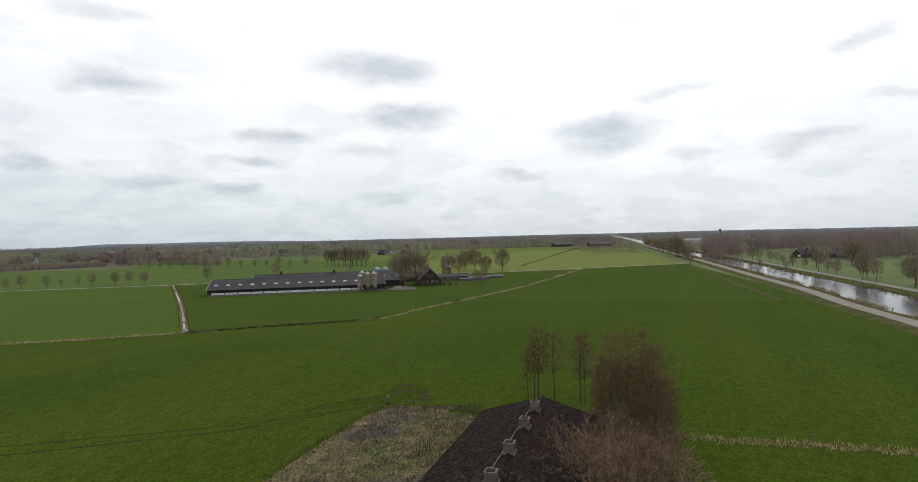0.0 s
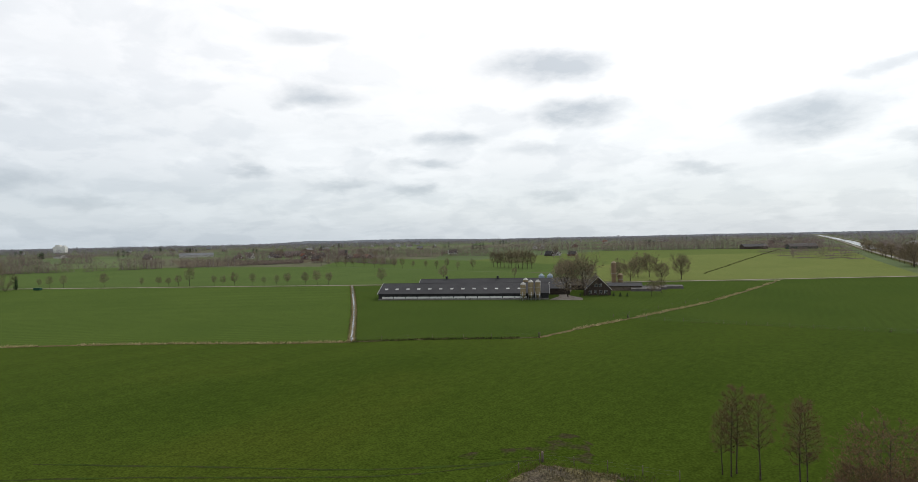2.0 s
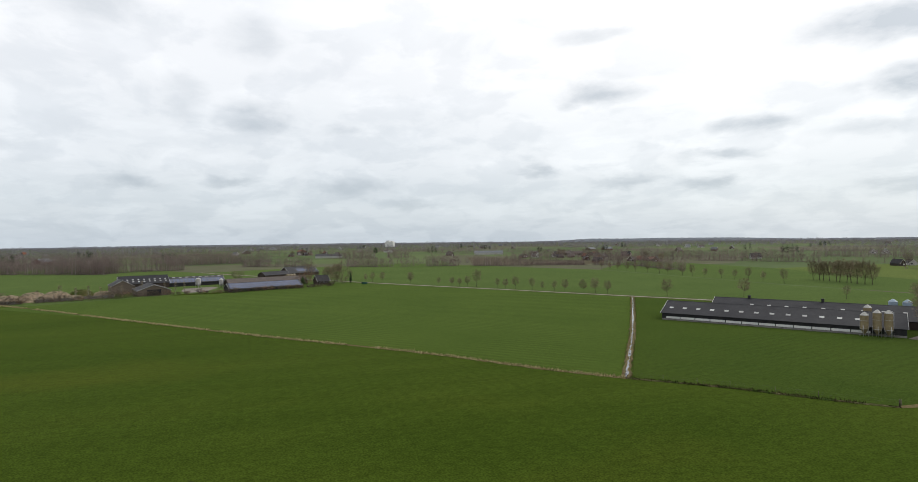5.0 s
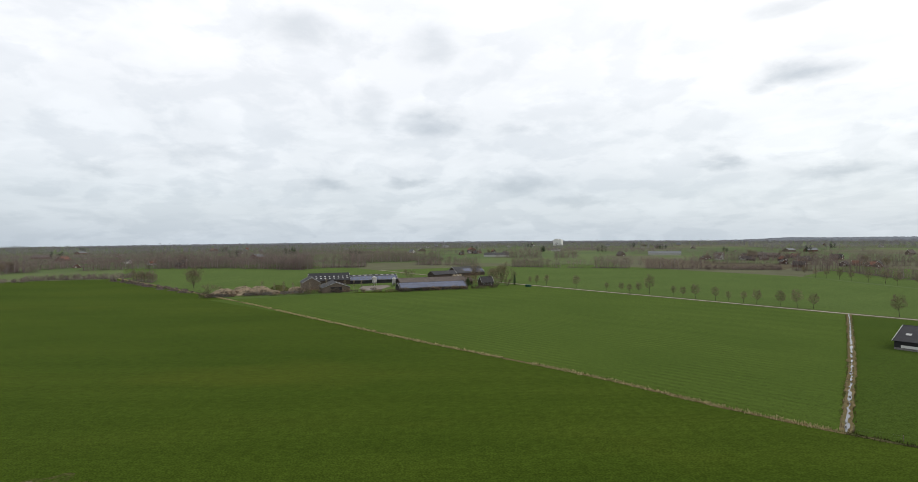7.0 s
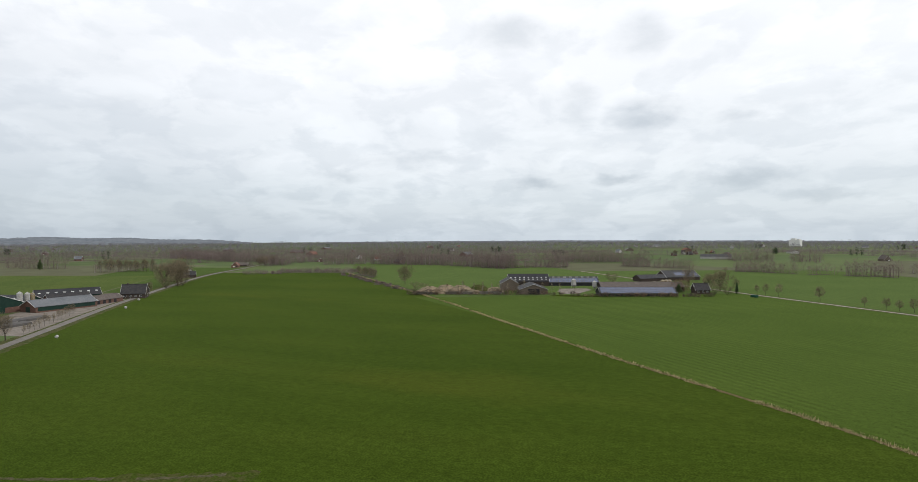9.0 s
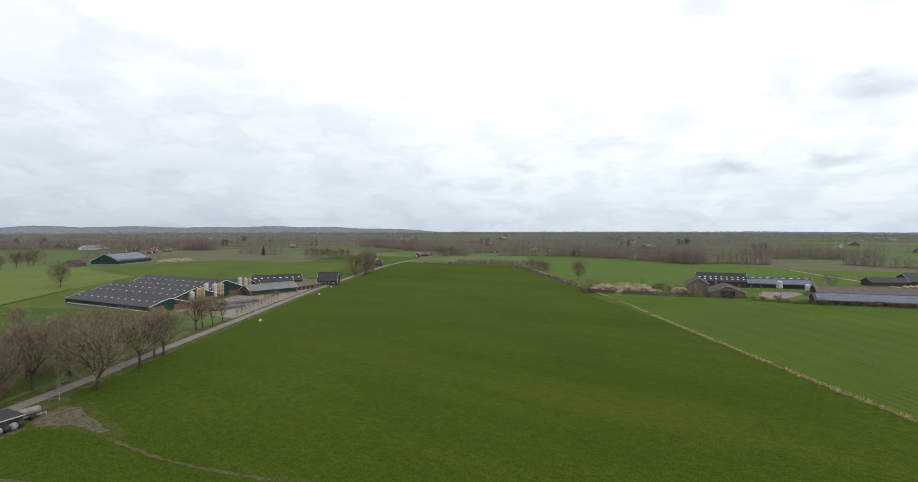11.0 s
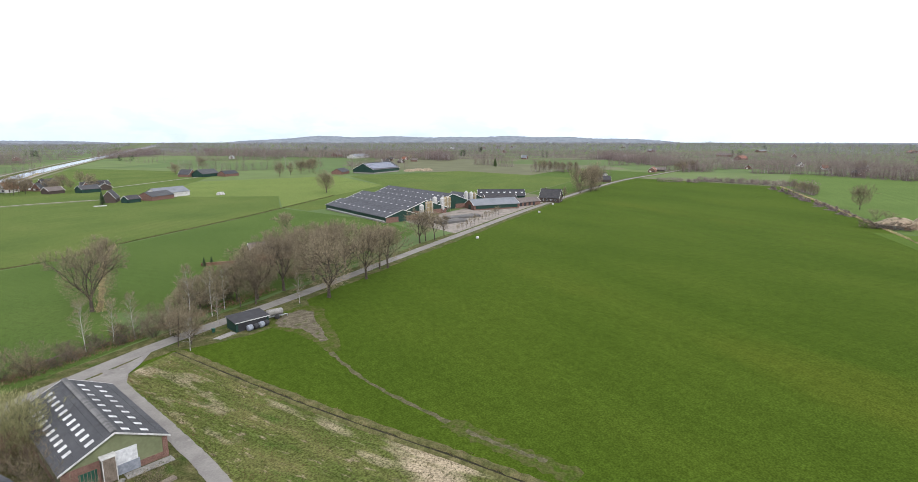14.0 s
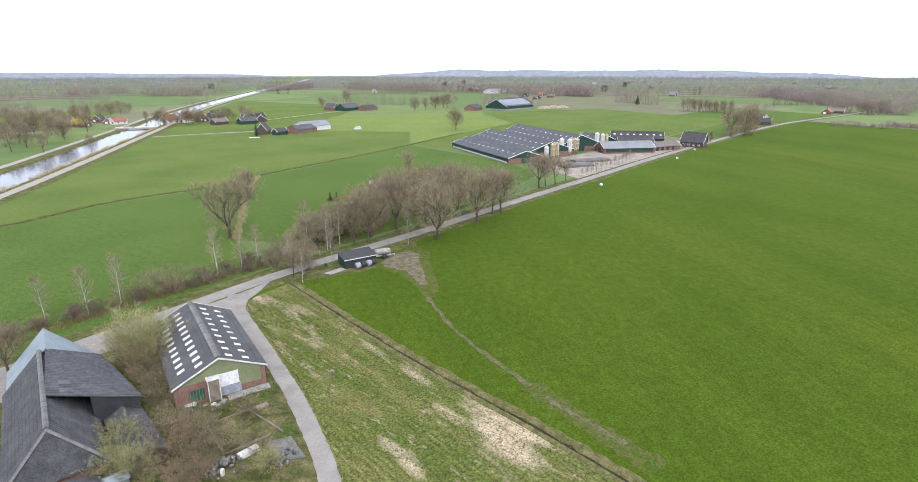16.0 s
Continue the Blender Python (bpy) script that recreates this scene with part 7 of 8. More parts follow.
ROWS_EAST = [((255, 520), (420, 900), 4.5, 14, 5), ((250, 300), (420, 330), 6, 13, 2), ((300, 430), (560, 530), 4.5, 16, 5), ((240, 210), (420, 230), 6, 11, 2), ((330, 640), (600, 760), 4.5, 16, 5), ((250, 400), (330, 420), 6, 9, 2), ((420, 330), (640, 420), 5, 17, 5), ((340, 180), (560, 260), 5, 16, 4), ((215, 455), (250, 560), 6, 9, 2), ((240, 600), (300, 860), 6, 12, 2)]
ROWS_WEST = [((-835, -100), (-846, -40), 5, 16, 5), ((-846, -40), (-788, 78), 4.5, 18, 7), ((-788, 78), (-700, 140), 4.5, 17, 7), ((-700, 140), (-728, 176), 4.5, 16, 6), ((-728, 176), (-716, 232), 4.5, 15, 6), ((-850, 246), (-846, 356), 5, 16, 6), ((-735, 306), (-718, 338), 3.5, 10, 4), ((-709, 338), (-675, 372), 4, 11, 3), ((-628, 397), (-595, 424), 3.5, 12, 2),
             ((-910, 556), (-892, 620), 5, 15, 3), ((-856, 624), (-854, 680), 6, 13, 2), ((-980, 250), (-870, 400), 5, 15, 5), ((-881, -164), (-940, -128), 5, 15, 3), ((-660, -118), (-650, -28), 3.5, 5.5, 2), ((-633, -152), (-640, -110), 3.5, 4.5, 1), ((-618, -24), (-570, -2), 3.2, 9, 1), ((-620, -40), (-440, 30), 5, 1.8, 1), ((-680, -334), (-714, -291), 4.5, 14, 1),
             ((-906, -325), (-954, -265), 5, 18, 3), ((-797, -517), (-766, -421), 6, 16, 2), ((-820, -190), (-850, -225), 5, 12, 3), ((-762, -382), (-698, -269), 5.5, 12, 1), ((-682, -254), (-708, -235), 4, 15, 1), ((-832, -538), (-855, -498), 6, 15, 2), ((-1172, -483), (-937, -250), 5, 16, 6), ((-987, -253), (-813, -156), 5.5, 12, 3), ((-795, -172), (-830, -166), 5, 13, 2)]
ROWS_SOUTH = [((-398, -727), (-459, -651), 6, 14, 2), ((-459, -651), (-588, -647), 9, 14, 2), ((-632, -643), (-680, -600), 5, 19, 3), ((-710, -1300), (-778, -1050), 5, 20, 6), ((-778, -1050), (-865, -860), 5, 18, 5), ((-865, -860), (-880, -640), 5, 18, 5), ((-438, -1013), (-495, -976), 7, 12, 1), ((-230, -1162), (-318, -1095), 5, 18, 5), ((-232, -802), (-288, -870), 7, 13, 1),
              ((-560, -560), (-640, -520), 7, 13, 2), ((0, -520), (-40, -620), 5, 14, 4), ((20, -640), (-20, -1000), 5, 15, 4), ((-95, -885), (-150, -700), 8, 13, 1), ((-60, -760), (60, -700), 6, 13, 3), ((-560, -1000), (-720, -940), 6, 17, 4), ((-20, -420), (20, -360), 6, 14, 2), ((-890, -640), (-985, -760), 5, 18, 5), ((-500, -1250), (-700, -1460), 5, 18, 6), ((-120, -1250), (-230, -1330), 6, 17, 4)]
rng = random.Random(70)
near_rows = []
for a, b, every, h, rows_ in ROWS_NORTH + ROWS_EAST + ROWS_WEST + ROWS_SOUTH:
    near_rows += wood_row(rng, a, b, every, h * (1.2 if h > 8 else 1.0), 3.4, 7.0, rows_)
soup("bare_woodland", crowns(near_rows, 70, 0.16, 1.4, 71), WOODS, "leafless brown woods and tree rows between the fields")
stems = np.array([q for q in near_rows if q[2] > 9 and rng.random() < 0.16])
stems[:, 0] += 1.3
soup("birch_stems", crowns(stems, 4, 0.10, 1.6, 72, 0.17), BIRCH, "pale birch stems among the bare woods")


def wooded(az, d):
    """How much of the land is wood, by its angle to the left of +y and its distance."""
    table = ((-60, 560, 0.80), (-16, 620, 0.74), (-10, 1000, 0.34), (22, 1000, 0.30), (34, 900, 0.42), (50, 900, 0.42), (58, 1000, 0.36), (68, 1100, 0.34), (76, 960, 0.55), (82, 860, 0.86), (101, 880, 0.86), (106, 1150, 0.72), (124, 1150, 0.74), (138, 1250, 0.72), (150, 1400, 0.68), (166, 1250, 0.64), (180, 1100, 0.62), (200, 900, 0.6))
    for (a0, d0, c0), (a1, d1, c1) in zip(table, table[1:]):
        if a0 <= az <= a1:
            f = (az - a0) / (a1 - a0)
            edge, cover = d0 + (d1 - d0) * f, c0 + (c1 - c0) * f
            if d < edge:
                return 0.0
            return cover + (0.97 - cover) * min(1.0, max(0.0, (d - 1500) / 1700))
    return 0.5


def belts(dists, every, h, w, seed):
    rng = random.Random(seed)
    out = []
    for d0 in dists:
        steps = int(radians(256) * d0 / every)
        for i in range(steps):
            az = -57 + 256 * (i + rng.random()) / steps
            if noise.noise((az * 0.0175 * d0 / 330, d0 / 150, 3.7)) * 0.62 + 0.5 > wooded(az, d0):
                continue
            x, y = azim(az, d0 + rng.uniform(-0.5, 0.5) * 34)
            if abs((x - 131) - (y - 162) * 0.235) < 34 and y > 0 or abs((x + 120) - (y + 455) * 0.45) < 60 and y < -300:
                continue
            hh = h * rng.uniform(0.6, 1.1) * (1.0 + 0.5 * noise.noise((az * 0.6, d0 * 0.01, seed * 0.1)))
            out.append((x, y, hh, w * rng.uniform(0.75, 1.3)))
    return out


def litter(trees, r0, seed):
    """Low leaf-strewn ground under the trees, as flat ragged patches."""
    t = np.array(trees, dtype=float)
    r = np.random.default_rng(seed)
    z = r.uniform(0.05, 0.30, len(t))
    a0 = r.uniform(0, 6.28, len(t))
    rim = [np.stack([t[:, 0] + np.cos(a0 + k * 1.2566) * r0 * r.uniform(0.6, 1.1, len(t)), t[:, 1] + np.sin(a0 + k * 1.2566) * r0 * r.uniform(0.6, 1.1, len(t)), z], 1) for k in range(5)]
    return np.concatenate([np.stack([rim[0], rim[k], rim[k + 1]], 1) for k in (1, 2, 3)])


floors = [litter(near_rows[::2], 5.0, 5)]
# Farther belts take the woods colours with distance haze painted in.
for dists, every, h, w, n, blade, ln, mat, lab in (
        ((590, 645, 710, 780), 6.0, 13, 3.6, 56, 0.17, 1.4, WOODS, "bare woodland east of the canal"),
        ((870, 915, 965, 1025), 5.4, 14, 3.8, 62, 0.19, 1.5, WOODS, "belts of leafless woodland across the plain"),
        ((1095, 1175, 1265), 6.4, 14, 4.2, 56, 0.26, 1.6, WOODS_HALF_HAZED, "belts of bare woodland behind the meadows"),
        ((1370, 1490, 1620), 7.6, 14, 4.8, 48, 0.36, 1.9, WOODS_HALF_HAZED, "further belts of bare woodland"),
        ((1770, 1950, 2150), 10, 14, 5.8, 40, 0.60, 2.2, WOODS_HAZED, "distant grey-brown woodland"),
        ((2380, 2650, 2950), 13, 15, 7.5, 34, 0.95, 2.6, WOODS_HAZED, "distant hazy woodland"),
        ((3250, 3600), 15, 16, 9.5, 32, 1.4, 3.2, WOODS_HAZED, "woodland closing the horizon")):
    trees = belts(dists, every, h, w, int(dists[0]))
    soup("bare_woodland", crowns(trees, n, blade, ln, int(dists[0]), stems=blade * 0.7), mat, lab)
    floors.append(litter(trees[::2], dists[0] / 55.0, int(dists[0])))
soup("woodland_floor", np.concatenate(floors), LITTER, "brown leaf litter and brushwood under bare woods", "ground")
# dark pines that stand out among the bare trees
rng = random.Random(88)
pines = []
for i in range(34):
    x, y = azim(rng.uniform(-30, 170), rng.uniform(1150, 2300))
    for k in range(rng.randint(2, 6)):
        pines.append((x + rng.uniform(-14, 14), y + rng.uniform(-14, 14), rng.uniform(9, 17), rng.uniform(2.2, 3.4)))
soup("pine_group", crowns(pines, 90, 0.45, 2.0, 89, 0.3, 0.3), PINES, "small groups of dark pines among bare woods", "trees")


def ridge_of(az0, az1, dist, peak, seed, label):
    """A low wooded hill on the horizon."""
    s, rng = Solid(), random.Random(seed)
    n = int((az1 - az0) * 8)
    rows_ = 5
    v = []
    for i in range(n + 1):
        t = i / n
        az = az0 + (az1 - az0) * t
        shape = math.sin(math.pi * t) ** 0.6 * (0.75 + 0.35 * noise.noise((t * 6, seed, 0))) + 0.05 * noise.noise((t * 60, seed, 2))
        for j in range(rows_):
            q = j / (rows_ - 1)
            x, y = azim(az, dist + 600 * q)
            v.append((x, y, max(-2, peak * shape * math.sin(q * math.pi / 2) + rng.uniform(-1.2, 1.2) * (q > 0) - (2 if q == 0 else 0))))
    s.add(v, [(i * rows_ + j, (i + 1) * rows_ + j, (i + 1) * rows_ + j + 1, i * rows_ + j + 1) for i in range(n) for j in range(rows_ - 1)], True)
    tagged(part("hill", s, HILL_HAZED), label, "hill", kind="structure")


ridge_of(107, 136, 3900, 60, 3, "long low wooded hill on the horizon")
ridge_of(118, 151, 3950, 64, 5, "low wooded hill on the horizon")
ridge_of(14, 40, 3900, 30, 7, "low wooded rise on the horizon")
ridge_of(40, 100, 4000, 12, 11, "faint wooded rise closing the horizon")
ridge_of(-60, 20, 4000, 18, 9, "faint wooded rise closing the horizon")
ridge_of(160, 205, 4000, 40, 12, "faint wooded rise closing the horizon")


def dwelling(x, y, ang, L, W, eave, ridge, wall, roof, label, name="house"):
    ob = gable(name, label, "house" if name == "house" else "barn", x, y, L, W, ang, eave, ridge, wall, roof, trim=WHITE if L < 20 else None, over=0.35, cap=False, chimney=[(L * 0.3, 0.7)] if name == "house" else None)
    if name == "house":
        for sd in ("s-", "s+"):
            for u in (-L * 0.28, L * 0.22):
                panel(ob, "window", GLASS, sd, u - 0.6, u + 0.6, 1.0, 2.2, 0.04)
        for e in ("e-", "e+"):
            panel(ob, "window", WHITE, e, -W * 0.3, -W * 0.05, 0.9, 2.3, 0.04)
            panel(ob, "window", GLASS, e, W * 0.05, W * 0.3, 0.9, 2.3, 0.04)
    return ob


# hamlet at the bridge and the farms beyond
for x, y, a, L, W, e, r, wl_, rf, lab in (
        (-162, -528, 20, 11, 9, 3.2, 8.6, OFFWHITE, ROOF_RED, "white house with an orange-red tiled roof"), (-176, -532, 20, 11, 9, 3.2, 8.6, OFFWHITE, ROOF_RED, "white house with an orange-red tiled roof"), (-190, -540, 110, 12, 9, 3.2, 8.2, BRICK, ROOF_TILE, "brick house with dark roof"),
        (-207, -548, 20, 12, 10, 3.4, 8.8, BRICK_DARK, ROOF_TILE, "brown brick house with dark roof"), (-40, -508, 150, 12, 9, 3.2, 7.6, OFFWHITE, ROOF_TILE, "white house with dark roof near the canal"), (-53, -502, 150, 12, 9, 3.2, 7.2, OFFWHITE, ROOF_TILE, "white house with grey roof near the canal"),
        (-84, -545, 60, 12, 10, 3.2, 7.8, BRICK, ROOF_TILE, "brick house with a dark roof beside the canal"), (-98, -573, 60, 11, 9, 3.0, 7.0, BRICK_DARK, ROOF_TILE, "brown brick house beside the canal"), (-110, -584, 60, 11, 9, 3.0, 7.0, BRICK, ROOF_TILE, "brick house beside the canal"),
        (-70, -520, 150, 10, 8, 3.0, 6.6, BRICK, ROOF_TILE, "small brick house near the canal"), (272, 448, 20, 14, 10, 3.0, 7.2, BRICK_DARK, ROOF_TILE, "dark-roofed house beyond the canal"), (290, 430, 110, 12, 9, 3.0, 6.6, BRICK_DARK, ROOF_TILE, "brown house beyond the canal"),
        (-610, -198, 30, 12, 10, 3.0, 8.2, OFFWHITE, ROOF_GREY, "pale house with a grey roof at the road"), (-588, -190, 120, 14, 9, 2.8, 6.4, BRICK_DARK, ROOF_TILE, "low dark house at the road"), (-776, -206, 10, 14, 9, 3.0, 6.8, BRICK, ROOF_RED, "red brick house with a red roof at the road"), (-800, -205, 100, 14, 9, 2.6, 5.4, BRICK_DARK, ROOF_BROWN, "low brown farmhouse at the road"),
        (-420, 660, 15, 13, 10, 3.0, 7.4, BRICK, ROOF_TILE, "brick house among distant trees"), (-520, 900, 15, 16, 10, 3.0, 8.4, BRICK, ROOF_TILE, "brick farmhouse among distant trees"), (-300, 880, 35, 14, 10, 3.0, 8.0, OFFWHITE, ROOF_TILE, "white house among distant trees")):
    dwelling(x, y, a, L, W, e, r, wl_, rf, lab)
for x, y, a, L, W, e, r, wl_, rf, lab in (
        (-218, -482, 10, 15, 11, 3.0, 6.0, GREEN_SHEET, ROOF_GREY, "green-gabled barn beside the hamlet"), (-196, -492, 20, 13, 9, 2.6, 5.6, BRICK_DARK, ROOF_BROWN, "low brown barn beside the hamlet"), (-232, -500, 100, 18, 12, 3.0, 6.0, BRICK_DARK, ROOF_TILE, "dark barn beside the hamlet"),
        (-231, -383, 20, 20, 14, 3.0, 6.0, BRICK, ROOF_GREY, "brick barn with grey roof and white trim"), (-245, -396, 15, 28, 15, 3.6, 7.2, OFFWHITE, ROOF_LIGHT, "pale barn with light grey roof"), (-203, -390, 60, 14, 9, 3.0, 8.4, BRICK_DARK, ROOF_TILE, "dark-roofed farmhouse beside barns"), (-211, -376, 20, 10, 7, 2.6, 5.0, GREEN_SHEET, ROOF_TILE, "small dark green shed"),
        (-372, -588, 20, 26, 16, 3.6, 8.4, GREEN_SHEET, ROOF_GREY, "large grey-roofed barn of a distant farm"), (-356, -600, 110, 16, 11, 3.0, 8.4, BRICK, ROOF_MOSS, "old farmhouse of a distant farm"), (-392, -574, 15, 20, 13, 3.0, 6.4, BRICK, ROOF_DARK, "dark-roofed barn of a distant farm"),
        (-500, -500, 30, 26, 14, 3.0, 7.0, BRICK, ROOF_DARK, "dark barn beside a solar barn"), (-860, -880, 20, 60, 22, 4.0, 9.0, OFFWHITE, ROOF_LIGHT, "pale barns in the far woods"), (-1000, -760, 30, 40, 22, 4.0, 9.0, OFFWHITE, ROOF_LIGHT, "pale barn in the far woods"),
        (230, 960, 15, 40, 16, 4.0, 8.0, GREEN_SHEET, ROOF_GREY, "grey barn at the end of the meadow"), (170, 985, 15, 36, 16, 4.0, 8.0, BRICK_DARK, ROOF_DARK, "dark barn at the end of the meadow"), (430, 1060, 20, 60, 20, 4.0, 8.0, OFFWHITE, ROOF_LIGHT, "long pale sheds beyond the canal"), (470, 860, 20, 70, 18, 4.0, 7.6, WOOD, ROOF_BROWN, "long brown sheds beyond the canal"),
        (-960, 560, 60, 50, 20, 4.0, 8.0, OFFWHITE, ROOF_GREY, "grey barns in a far farmyard"), (-640, 900, 15, 50, 18, 4.0, 8.0, BRICK_DARK, ROOF_BROWN, "brown-roofed shed in the distance"), (-820, 860, 45, 60, 20, 4.0, 8.0, OFFWHITE, ROOF_LIGHT, "pale sheds in the distance")):
    dwelling(x, y, a, L, W, e, r, wl_, rf, lab, "barn")
ob = gable("solar_barn", "large green barn with chequered solar roof", "barn", -549, -487, 58, 32, 12, 5.0, 12.5, GREEN_SHEET, ROOF_GREY, CONCRETE, 1.6, solar=[(sd, u, 14, 2.6, 3.4, 0.06, 0.94) for sd in (-1, 1) for u in (0.25, 0.45, 0.65, 0.85)])
gable("solar_barn", "second green barn beside a solar barn", "barn", -579, -514, 56, 26, 12, 5.0, 11.5, GREEN_SHEET, ROOF_DARK, CONCRETE, 1.6)
for i, (x, y, r, h) in enumerate(((-592, -469, 9, 3), (-606, -466, 10, 3.5), (-622, -464, 9, 3))):
    s = Solid().turned([(r, -0.1), (r * 0.7, h * 0.6), (r * 0.3, h), (0, h)], 14)
    ob = part("earth_mound", s, SAND)
    ob.matrix_basis = place(x, y, 0)
    tagged(ob, "pale heap of sand beside a barn", "heap", "sand heaps")
# villages among the trees
rng = random.Random(91)
for cx_, cy_, wide, count in ((-560, 800, 90, 11), (-430, 720, 60, 6), (-690, 930, 110, 9), (-112, 770, 40, 3), (-230, -525, 38, 5), (-85, -560, 40, 5), (-950, -60, 120, 6), (-820, -700, 90, 6), (-1150, 640, 160, 8)):
    for i in range(count):
        x, y = cx_ + rng.uniform(-wide, wide), cy_ + rng.uniform(-wide, wide) * 0.6
        dwelling(x, y, rng.uniform(0, 180), rng.uniform(9, 13), rng.uniform(7.5, 9), 2.7, rng.uniform(5.8, 7.2), rng.choice((BRICK, BRICK_DARK, OFFWHITE, BRICK)), rng.choice((ROOF_TILE, ROOF_BROWN, ROOF_RED, ROOF_TILE, ROOF_GREY)), "village house with a tiled roof among bare trees")
        if i % 2:
            plant(rng.choice(("row", "oak2", "young2")), x + rng.uniform(8, 14), y + rng.uniform(-10, 10), rng.uniform(8, 14), 1.0, "village trees")
# scattered houses in the woods, and a white block far off
rng = random.Random(90)
for i in range(70):
    az, d = rng.uniform(-35, 182), rng.uniform(1050, 2400)
    x, y = azim(az, d)
    big = rng.random() < 0.35
    dwelling(x, y, rng.uniform(0, 180), rng.uniform(18, 34) if big else rng.uniform(11, 18), rng.uniform(14, 22) if big else 10, 4.0 if big else 3.2, rng.uniform(7.5, 9.5), rng.choice((BRICK, OFFWHITE, WOOD)), rng.choice((ROOF_LIGHT, ROOF_BROWN, ROOF_RED, ROOF_LIGHT, ROOF_BROWN)),
             "far barn among trees" if big else "far house among trees", "barn" if big else "house")
ob = thing("factory_block", place(*azim(54.4, 2500), 30), "tall white factory block on the horizon", "factory")
part("block", Solid().box(-20, -10, 0, 20, 10, 24).box(-14, -8, 24, 2, 8, 30).box(8, -8, 24, 16, 8, 28), WHITE, ob)
ob = thing("water_tower", place(*azim(-25.5, 2600), 0), "dark brick water tower on the horizon", "tower")
part("shaft", Solid().turned([(2.8, 0), (2.4, 17)], 14), BRICK_DARK, ob)
part("tank", Solid().turned([(2.4, 17), (4.2, 18.5), (4.2, 23.5), (0, 25.5)], 14), BRICK_DARK, ob)
# an ivy-clad stump tree in the open field
plant("evergreen", -751, -440, 13, 0.7, "", "tree stump thickly clad in dark ivy")

# bridge over the canal
br = thing("bridge", place(-128.5, -487, -18), "flat canal bridge with white railings", "bridge")
part("deck", Solid().box(-16, -3.2, 0.5, 16, 3.2, 1.1), CONCRETE, br)
part("surface", Solid().box(-16, -2.6, 1.1, 16, 2.6, 1.16), ASPHALT, br)
for sy in (-1, 1):
    part("rail", Solid().box(-16, sy * 3.05 - 0.05, 1.9, 16, sy * 3.05 + 0.05, 2.02), WHITE, br)
    for k in range(9):
        part("rail_post", Solid().box(-15.8 + k * 3.95, sy * 3.05 - 0.05, 1.1, -15.7 + k * 3.95, sy * 3.05 + 0.05, 1.9), WHITE, br)
for sx in (-10.5, 10.5):
    part("abutment", Solid().box(sx - 1.2, -3.2, -0.5, sx + 1.2, 3.2, 0.5), CONCRETE, br)

# ---- small things ----
POST = Solid().tube((0, 0, -0.2), (0, 0, 1.2), 0.06, 0.05, 6).mesh("post", WOOD)


def fence(pts, every, label, wires=(0.55, 1.0), high=1.0):
    line = smooth_line(pts, every)
    ob = thing("fence", Matrix.Translation((line[0].x, line[0].y, 0)), label, "fence")
    for p in line:
        q = part("post", POST, None, ob)
        q.matrix_basis = Matrix.LocRotScale((p.x - line[0].x, p.y - line[0].y, 0), None, (1, 1, high))
    for z in wires:
        s = Solid()
        for a, b in zip(line, line[1:]):
            s.tube((a.x - line[0].x, a.y - line[0].y, z * high), (b.x - line[0].x, b.y - line[0].y, z * high), 0.006, 0.006, 3, False)
        part("wire", s, WIRE, ob)
    return ob


fence(BOUND_F, 5.5, "post and wire fence across a meadow")
fence([(-27, 165), (-40, 160.5), (-56, 156), (-76, 148)], 7, "sparse post and wire fence on a field boundary")
fence([(-24.5, 45), (-16.5, 71), (-12.2, 80)], 4.5, "post and wire fence round a rough meadow")
fence([(-12, 80.2), (-4, 80.0), (4, 79.2)], 4.0, "post and wire fence behind a shed")
fence([(20, 67.0), (29.8, 64.6), (39.0, 62.8), (48.5, 60.2)], 9, "sparse post and wire fence beside a straw strip")
fence([(-9, 205), (6, 230), (22, 256)], 8, "post and wire fence on a dry bank")
for x, y, h, lab in ((-27, 163, 1.6, "thick dark wooden corner post"), (-4.3, 202.5, 1.5, "thick wooden gate post"), (-11.9, 80.3, 1.3, "pale wooden corner post")):
    ob = part("corner_post", Solid().tube((0, 0, -0.2), (0, 0, h), 0.16, 0.14, 8), WOOD if x == -11.9 else BARK)
    ob.matrix_basis = place(x, y, 0)
    tagged(ob, lab, "post")
rng = random.Random(77)
# rubble, boards and scrap in the yard behind the barn
ROCK = Solid().turned([(0.0, -0.3), (0.34, -0.2), (0.42, 0.05), (0.25, 0.3), (0.0, 0.36)], 7).mesh("stone", RUBBLE)
heap = thing("rubble_pile", place(-74.9, -14.2, 0), "pile of broken stones and concrete rubble", "rubble")
for i in range(46):
    p = part("stone", ROCK, None, heap)
    r, a = 2.2 * math.sqrt(rng.random()), rng.uniform(0, 6.28)
    k = rng.uniform(0.35, 0.95)
    p.matrix_basis = Matrix.LocRotScale((r * math.cos(a), r * math.sin(a), 0.25 + 0.7 * max(0, 1 - r / 2)), Euler((rng.uniform(0, 3), rng.uniform(0, 3), rng.uniform(0, 3))), (k, k, k * 0.8))
heap = thing("rubble_pile", place(-81.5, -11.6, 40), "dark pile of old tyres and stones on a slab", "rubble")
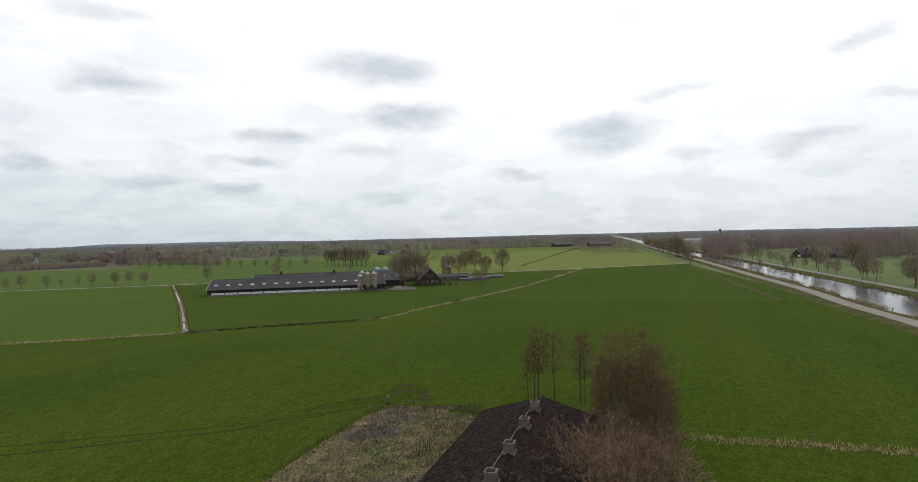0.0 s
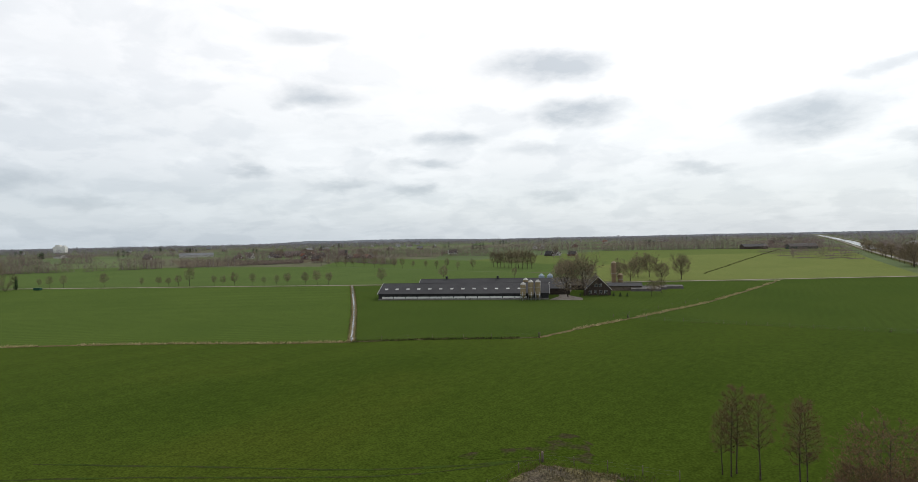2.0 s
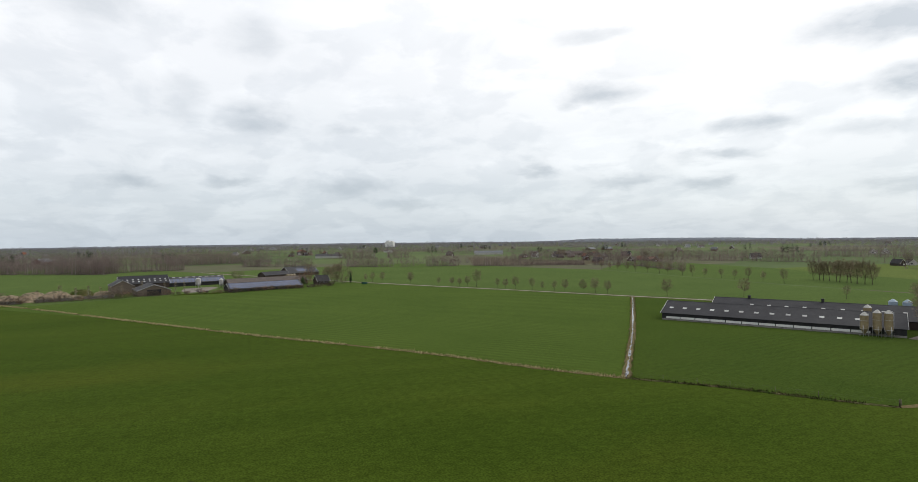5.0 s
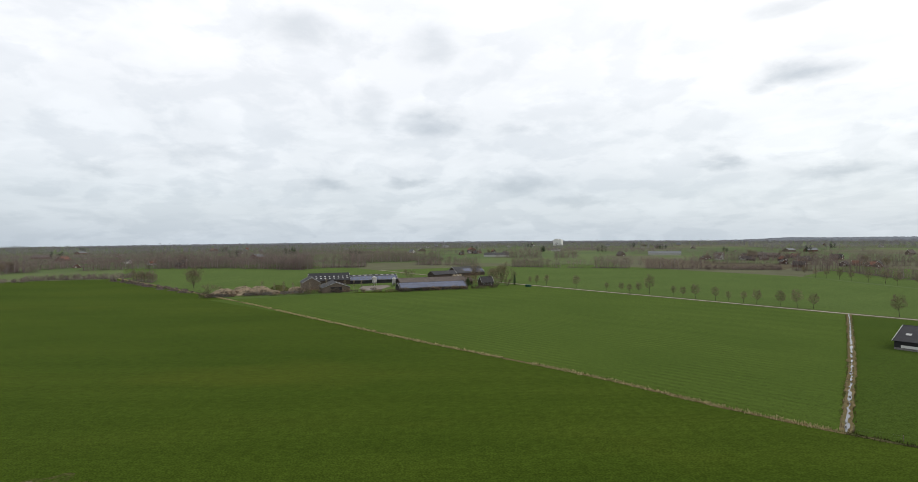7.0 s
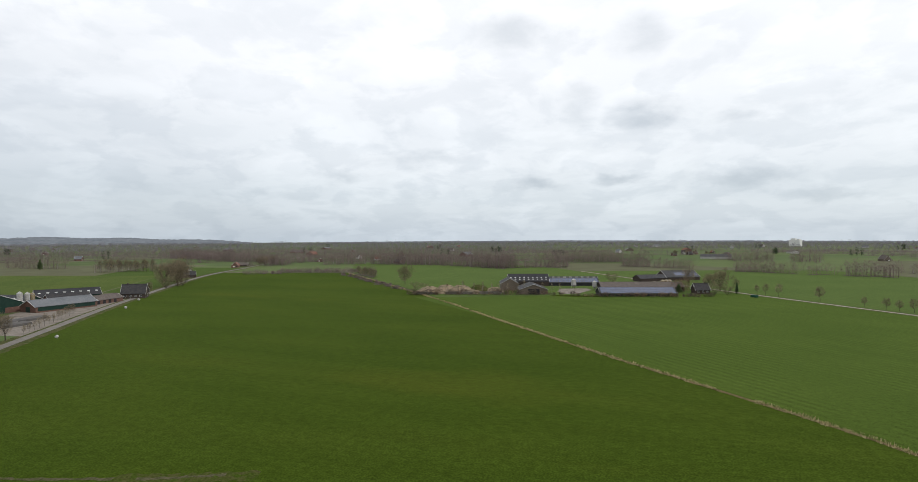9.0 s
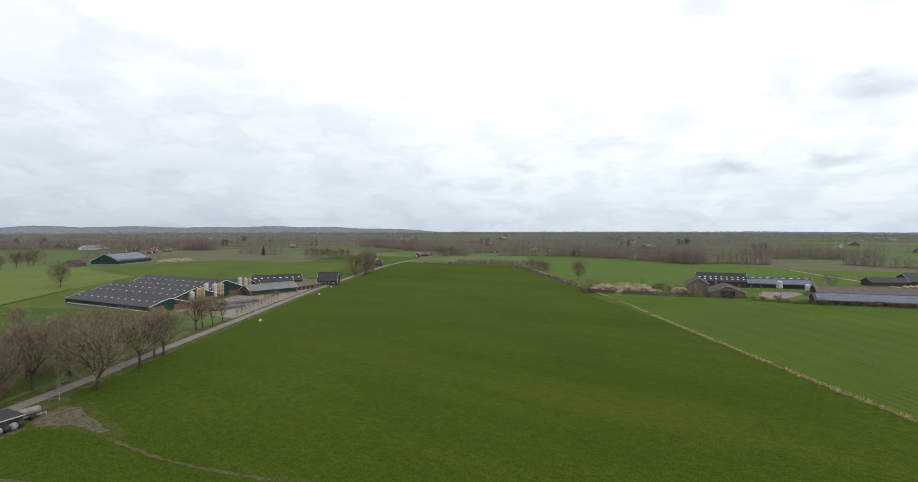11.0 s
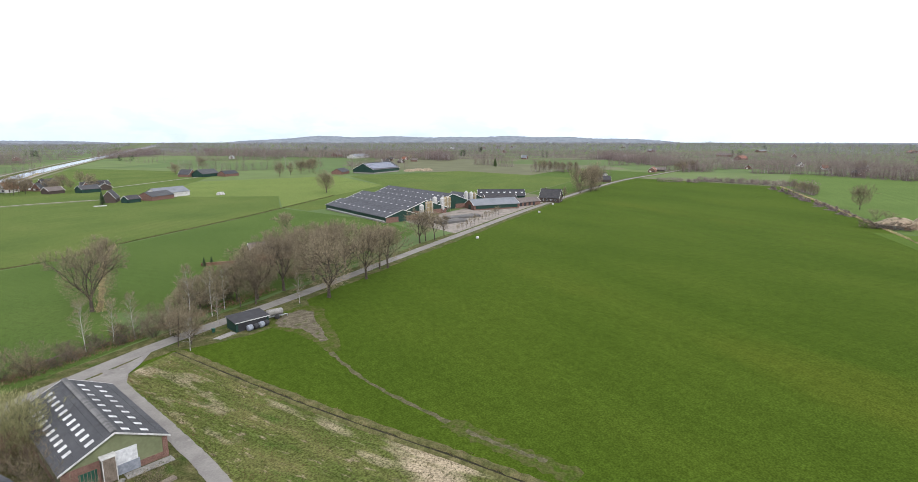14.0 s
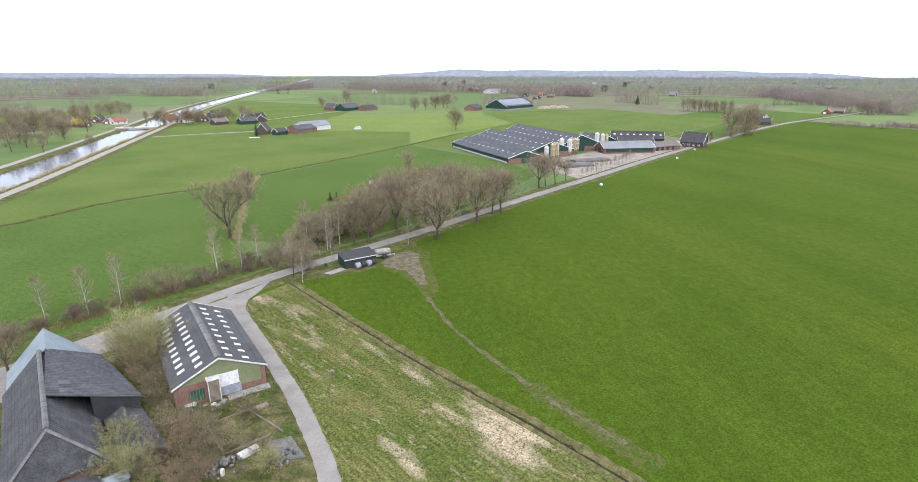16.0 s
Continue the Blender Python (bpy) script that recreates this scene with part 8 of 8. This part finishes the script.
for i in range(26):
    p = part("stone", ROCK, None, heap)
    p.matrix_basis = Matrix.LocRotScale((rng.uniform(-1.9, 1.9), rng.uniform(-0.8, 0.8), 0.3), Euler((rng.uniform(0, 3), rng.uniform(0, 3), 0)), (0.8, 0.8, 0.6))
for x, y, a, L, W, h, mat, lab in ((-78.0, -15.4, 12, 2.6, 1.1, 0.5, OFFWHITE, "old white panel lying in the grass"), (-75.4, -15.4, 20, 0.5, 0.4, 0.5, OFFWHITE, "discarded white plastic box in weeds"), (-74.2, -13.2, 50, 0.45, 0.35, 0.9, OFFWHITE, "discarded white plastic container in weeds"),
                                   (-74.4, -31.4, 160, 1.5, 0.6, 0.4, OFFWHITE, "white bathtub used as trough"), (-77.2, -29.6, 30, 0.7, 0.5, 0.25, OFFWHITE, "scrap panel by the barn"), (-76.0, -29.9, 60, 0.5, 0.4, 0.3, CONCRETE, "broken concrete block by the barn"),
                                   (-78.6, -29.4, 40, 0.9, 0.6, 0.3, CONCRETE, "stack of pale slabs by the barn"), (-77.6, -28.9, 10, 0.6, 0.4, 0.3, TARP_GREY, "crumpled grey sheet by the barn"), (-82.7, -24.6, 8, 1.8, 0.9, 0.35, WOOD, "stack of grey boards in the grass")):
    s = Solid().box(-L / 2, -W / 2, -0.03, L / 2, W / 2, h).box(-L / 2 + 0.06, -W / 2 + 0.06, h, L / 2 - 0.06, W / 2 - 0.06, h + 0.03)
    ob = part("scrap", s, mat)
    ob.matrix_basis = place(x, y, a)
    tagged(ob, lab, "scrap")
ob = part("concrete_slab", Solid().slab([(-80.3, -13.2, 0.2), (-80.5, -15.9, 0.2), (-83.6, -15.4, 0.2), (-83.6, -10.0, 0.2), (-81.8, -10.8, 0.2)][::-1], 0.25), SLAB)
tagged(ob, "grey concrete slab with ragged edges in the yard", "slab")
hut = thing("metal_hut", place(-63.6, -18.4, 6), "small pale blue metal hut with a ridge roof", "hut")
part("wall", Solid().box(-1.2, -0.9, -0.05, 1.2, 0.9, 1.5), ROOF_BLUE, hut)
part("roof", Solid().extrude([(-1.05, 1.45), (0.0, 2.0), (1.05, 1.45), (1.05, 1.53), (0.0, 2.09), (-1.05, 1.53)], -1.35, 1.35), ROOF_BLUE, hut)
for x, y, a, L in ((-82.0, -21.0, 105, 8.4), (-78.6, -24.9, 3, 7.6), (-78.3, -17.2, 4, 6.2), (-72.3, -16.4, 96, 5.2), (-75.2, -21.2, 92, 6.6), (-86.0, -86.5, 20, 6.0), (-84.0, -85.5, 5, 5.0)):
    ob = part("beam", Solid().box(-L / 2, -0.1, -0.02, L / 2, 0.1, 0.24).tube((-L / 2, 0, 0.2), (L / 2, 0.1, 0.3), 0.08, 0.06, 6), WOOD)
    ob.matrix_basis = place(x, y, a)
    tagged(ob, "weathered timber beam lying in the grass", "timber", "old beams")
# tussocks of the rough meadow and shaggy yard growth
s, rng = Solid(), random.Random(41)
for _ in range(5200):
    t = rng.random()
    x, y = rng.uniform(-28, 2), rng.uniform(22, 79)
    lo, hi = -29 + (y - 22) * 0.31, -9 + (y - 22) * 0.19
    if lo < x < hi and noise.noise((x * 0.16, y * 0.16, 1.0)) > -0.5:
        blades(s, rng, x, y, 0.03, 6, 0.5, 0.12, 0.5, 0.03)
stuff("tussock_grass", s, TUSSOCK, "tall grey-brown tussock grass in a rough meadow", "grass")
s = Solid()
for _ in range(2600):
    x, y = rng.uniform(-28, 2), rng.uniform(22, 79)
    lo, hi = -29 + (y - 22) * 0.31, -9 + (y - 22) * 0.19
    if lo < x < hi and noise.noise((x * 0.2, y * 0.2, 5.0)) > 0.05:
        blades(s, rng, x, y, 0.03, 6, 0.5, 0.12, 0.5, 0.035)
stuff("tussock_grass", s, DRY_DARK, "pale straw-coloured tussocks in a rough meadow", "grass")
s = Solid()
for _ in range(1500):
    x, y = rng.uniform(-26, -4), rng.uniform(30, 74)
    lo, hi = -27 + (y - 22) * 0.31, -10 + (y - 22) * 0.17
    if lo < x < hi and noise.noise((x * 0.13, y * 0.10, 8.0)) > 0.08:
        blades(s, rng, x, y, 0.03, 7, 0.5, 0.2, 0.65, 0.025)
stuff("tussock_grass", s, PALE_GREEN, "pale green coarse grass in a rough meadow", "grass")
s = Solid()
for _ in range(2400):
    x, y = rng.uniform(-88, -64), rng.uniform(-30, -2)
    if noise.noise((x * 0.25, y * 0.25, 9.0)) > -0.1 and x > lane_x(y) + 1.7:
        blades(s, rng, x, y, 0.04, 5, 0.35, 0.12, 0.45, 0.035)
stuff("yard_weeds", s, VERGE, "weeds and rank grass in a farmyard", "grass")
s = Solid()
for i in range(1500):
    t = rng.random()
    x, y = -46 - 100 * t, -68 - 27 * t - rng.uniform(1.0, 6.0)
    blades(s, rng, x, y, 0.05, 6, 0.6, 0.2, 0.7, 0.04)
stuff("roadside_growth", s, TWIG_RED, "brown bramble growth along the road bank", "grass")
clear_sizes()
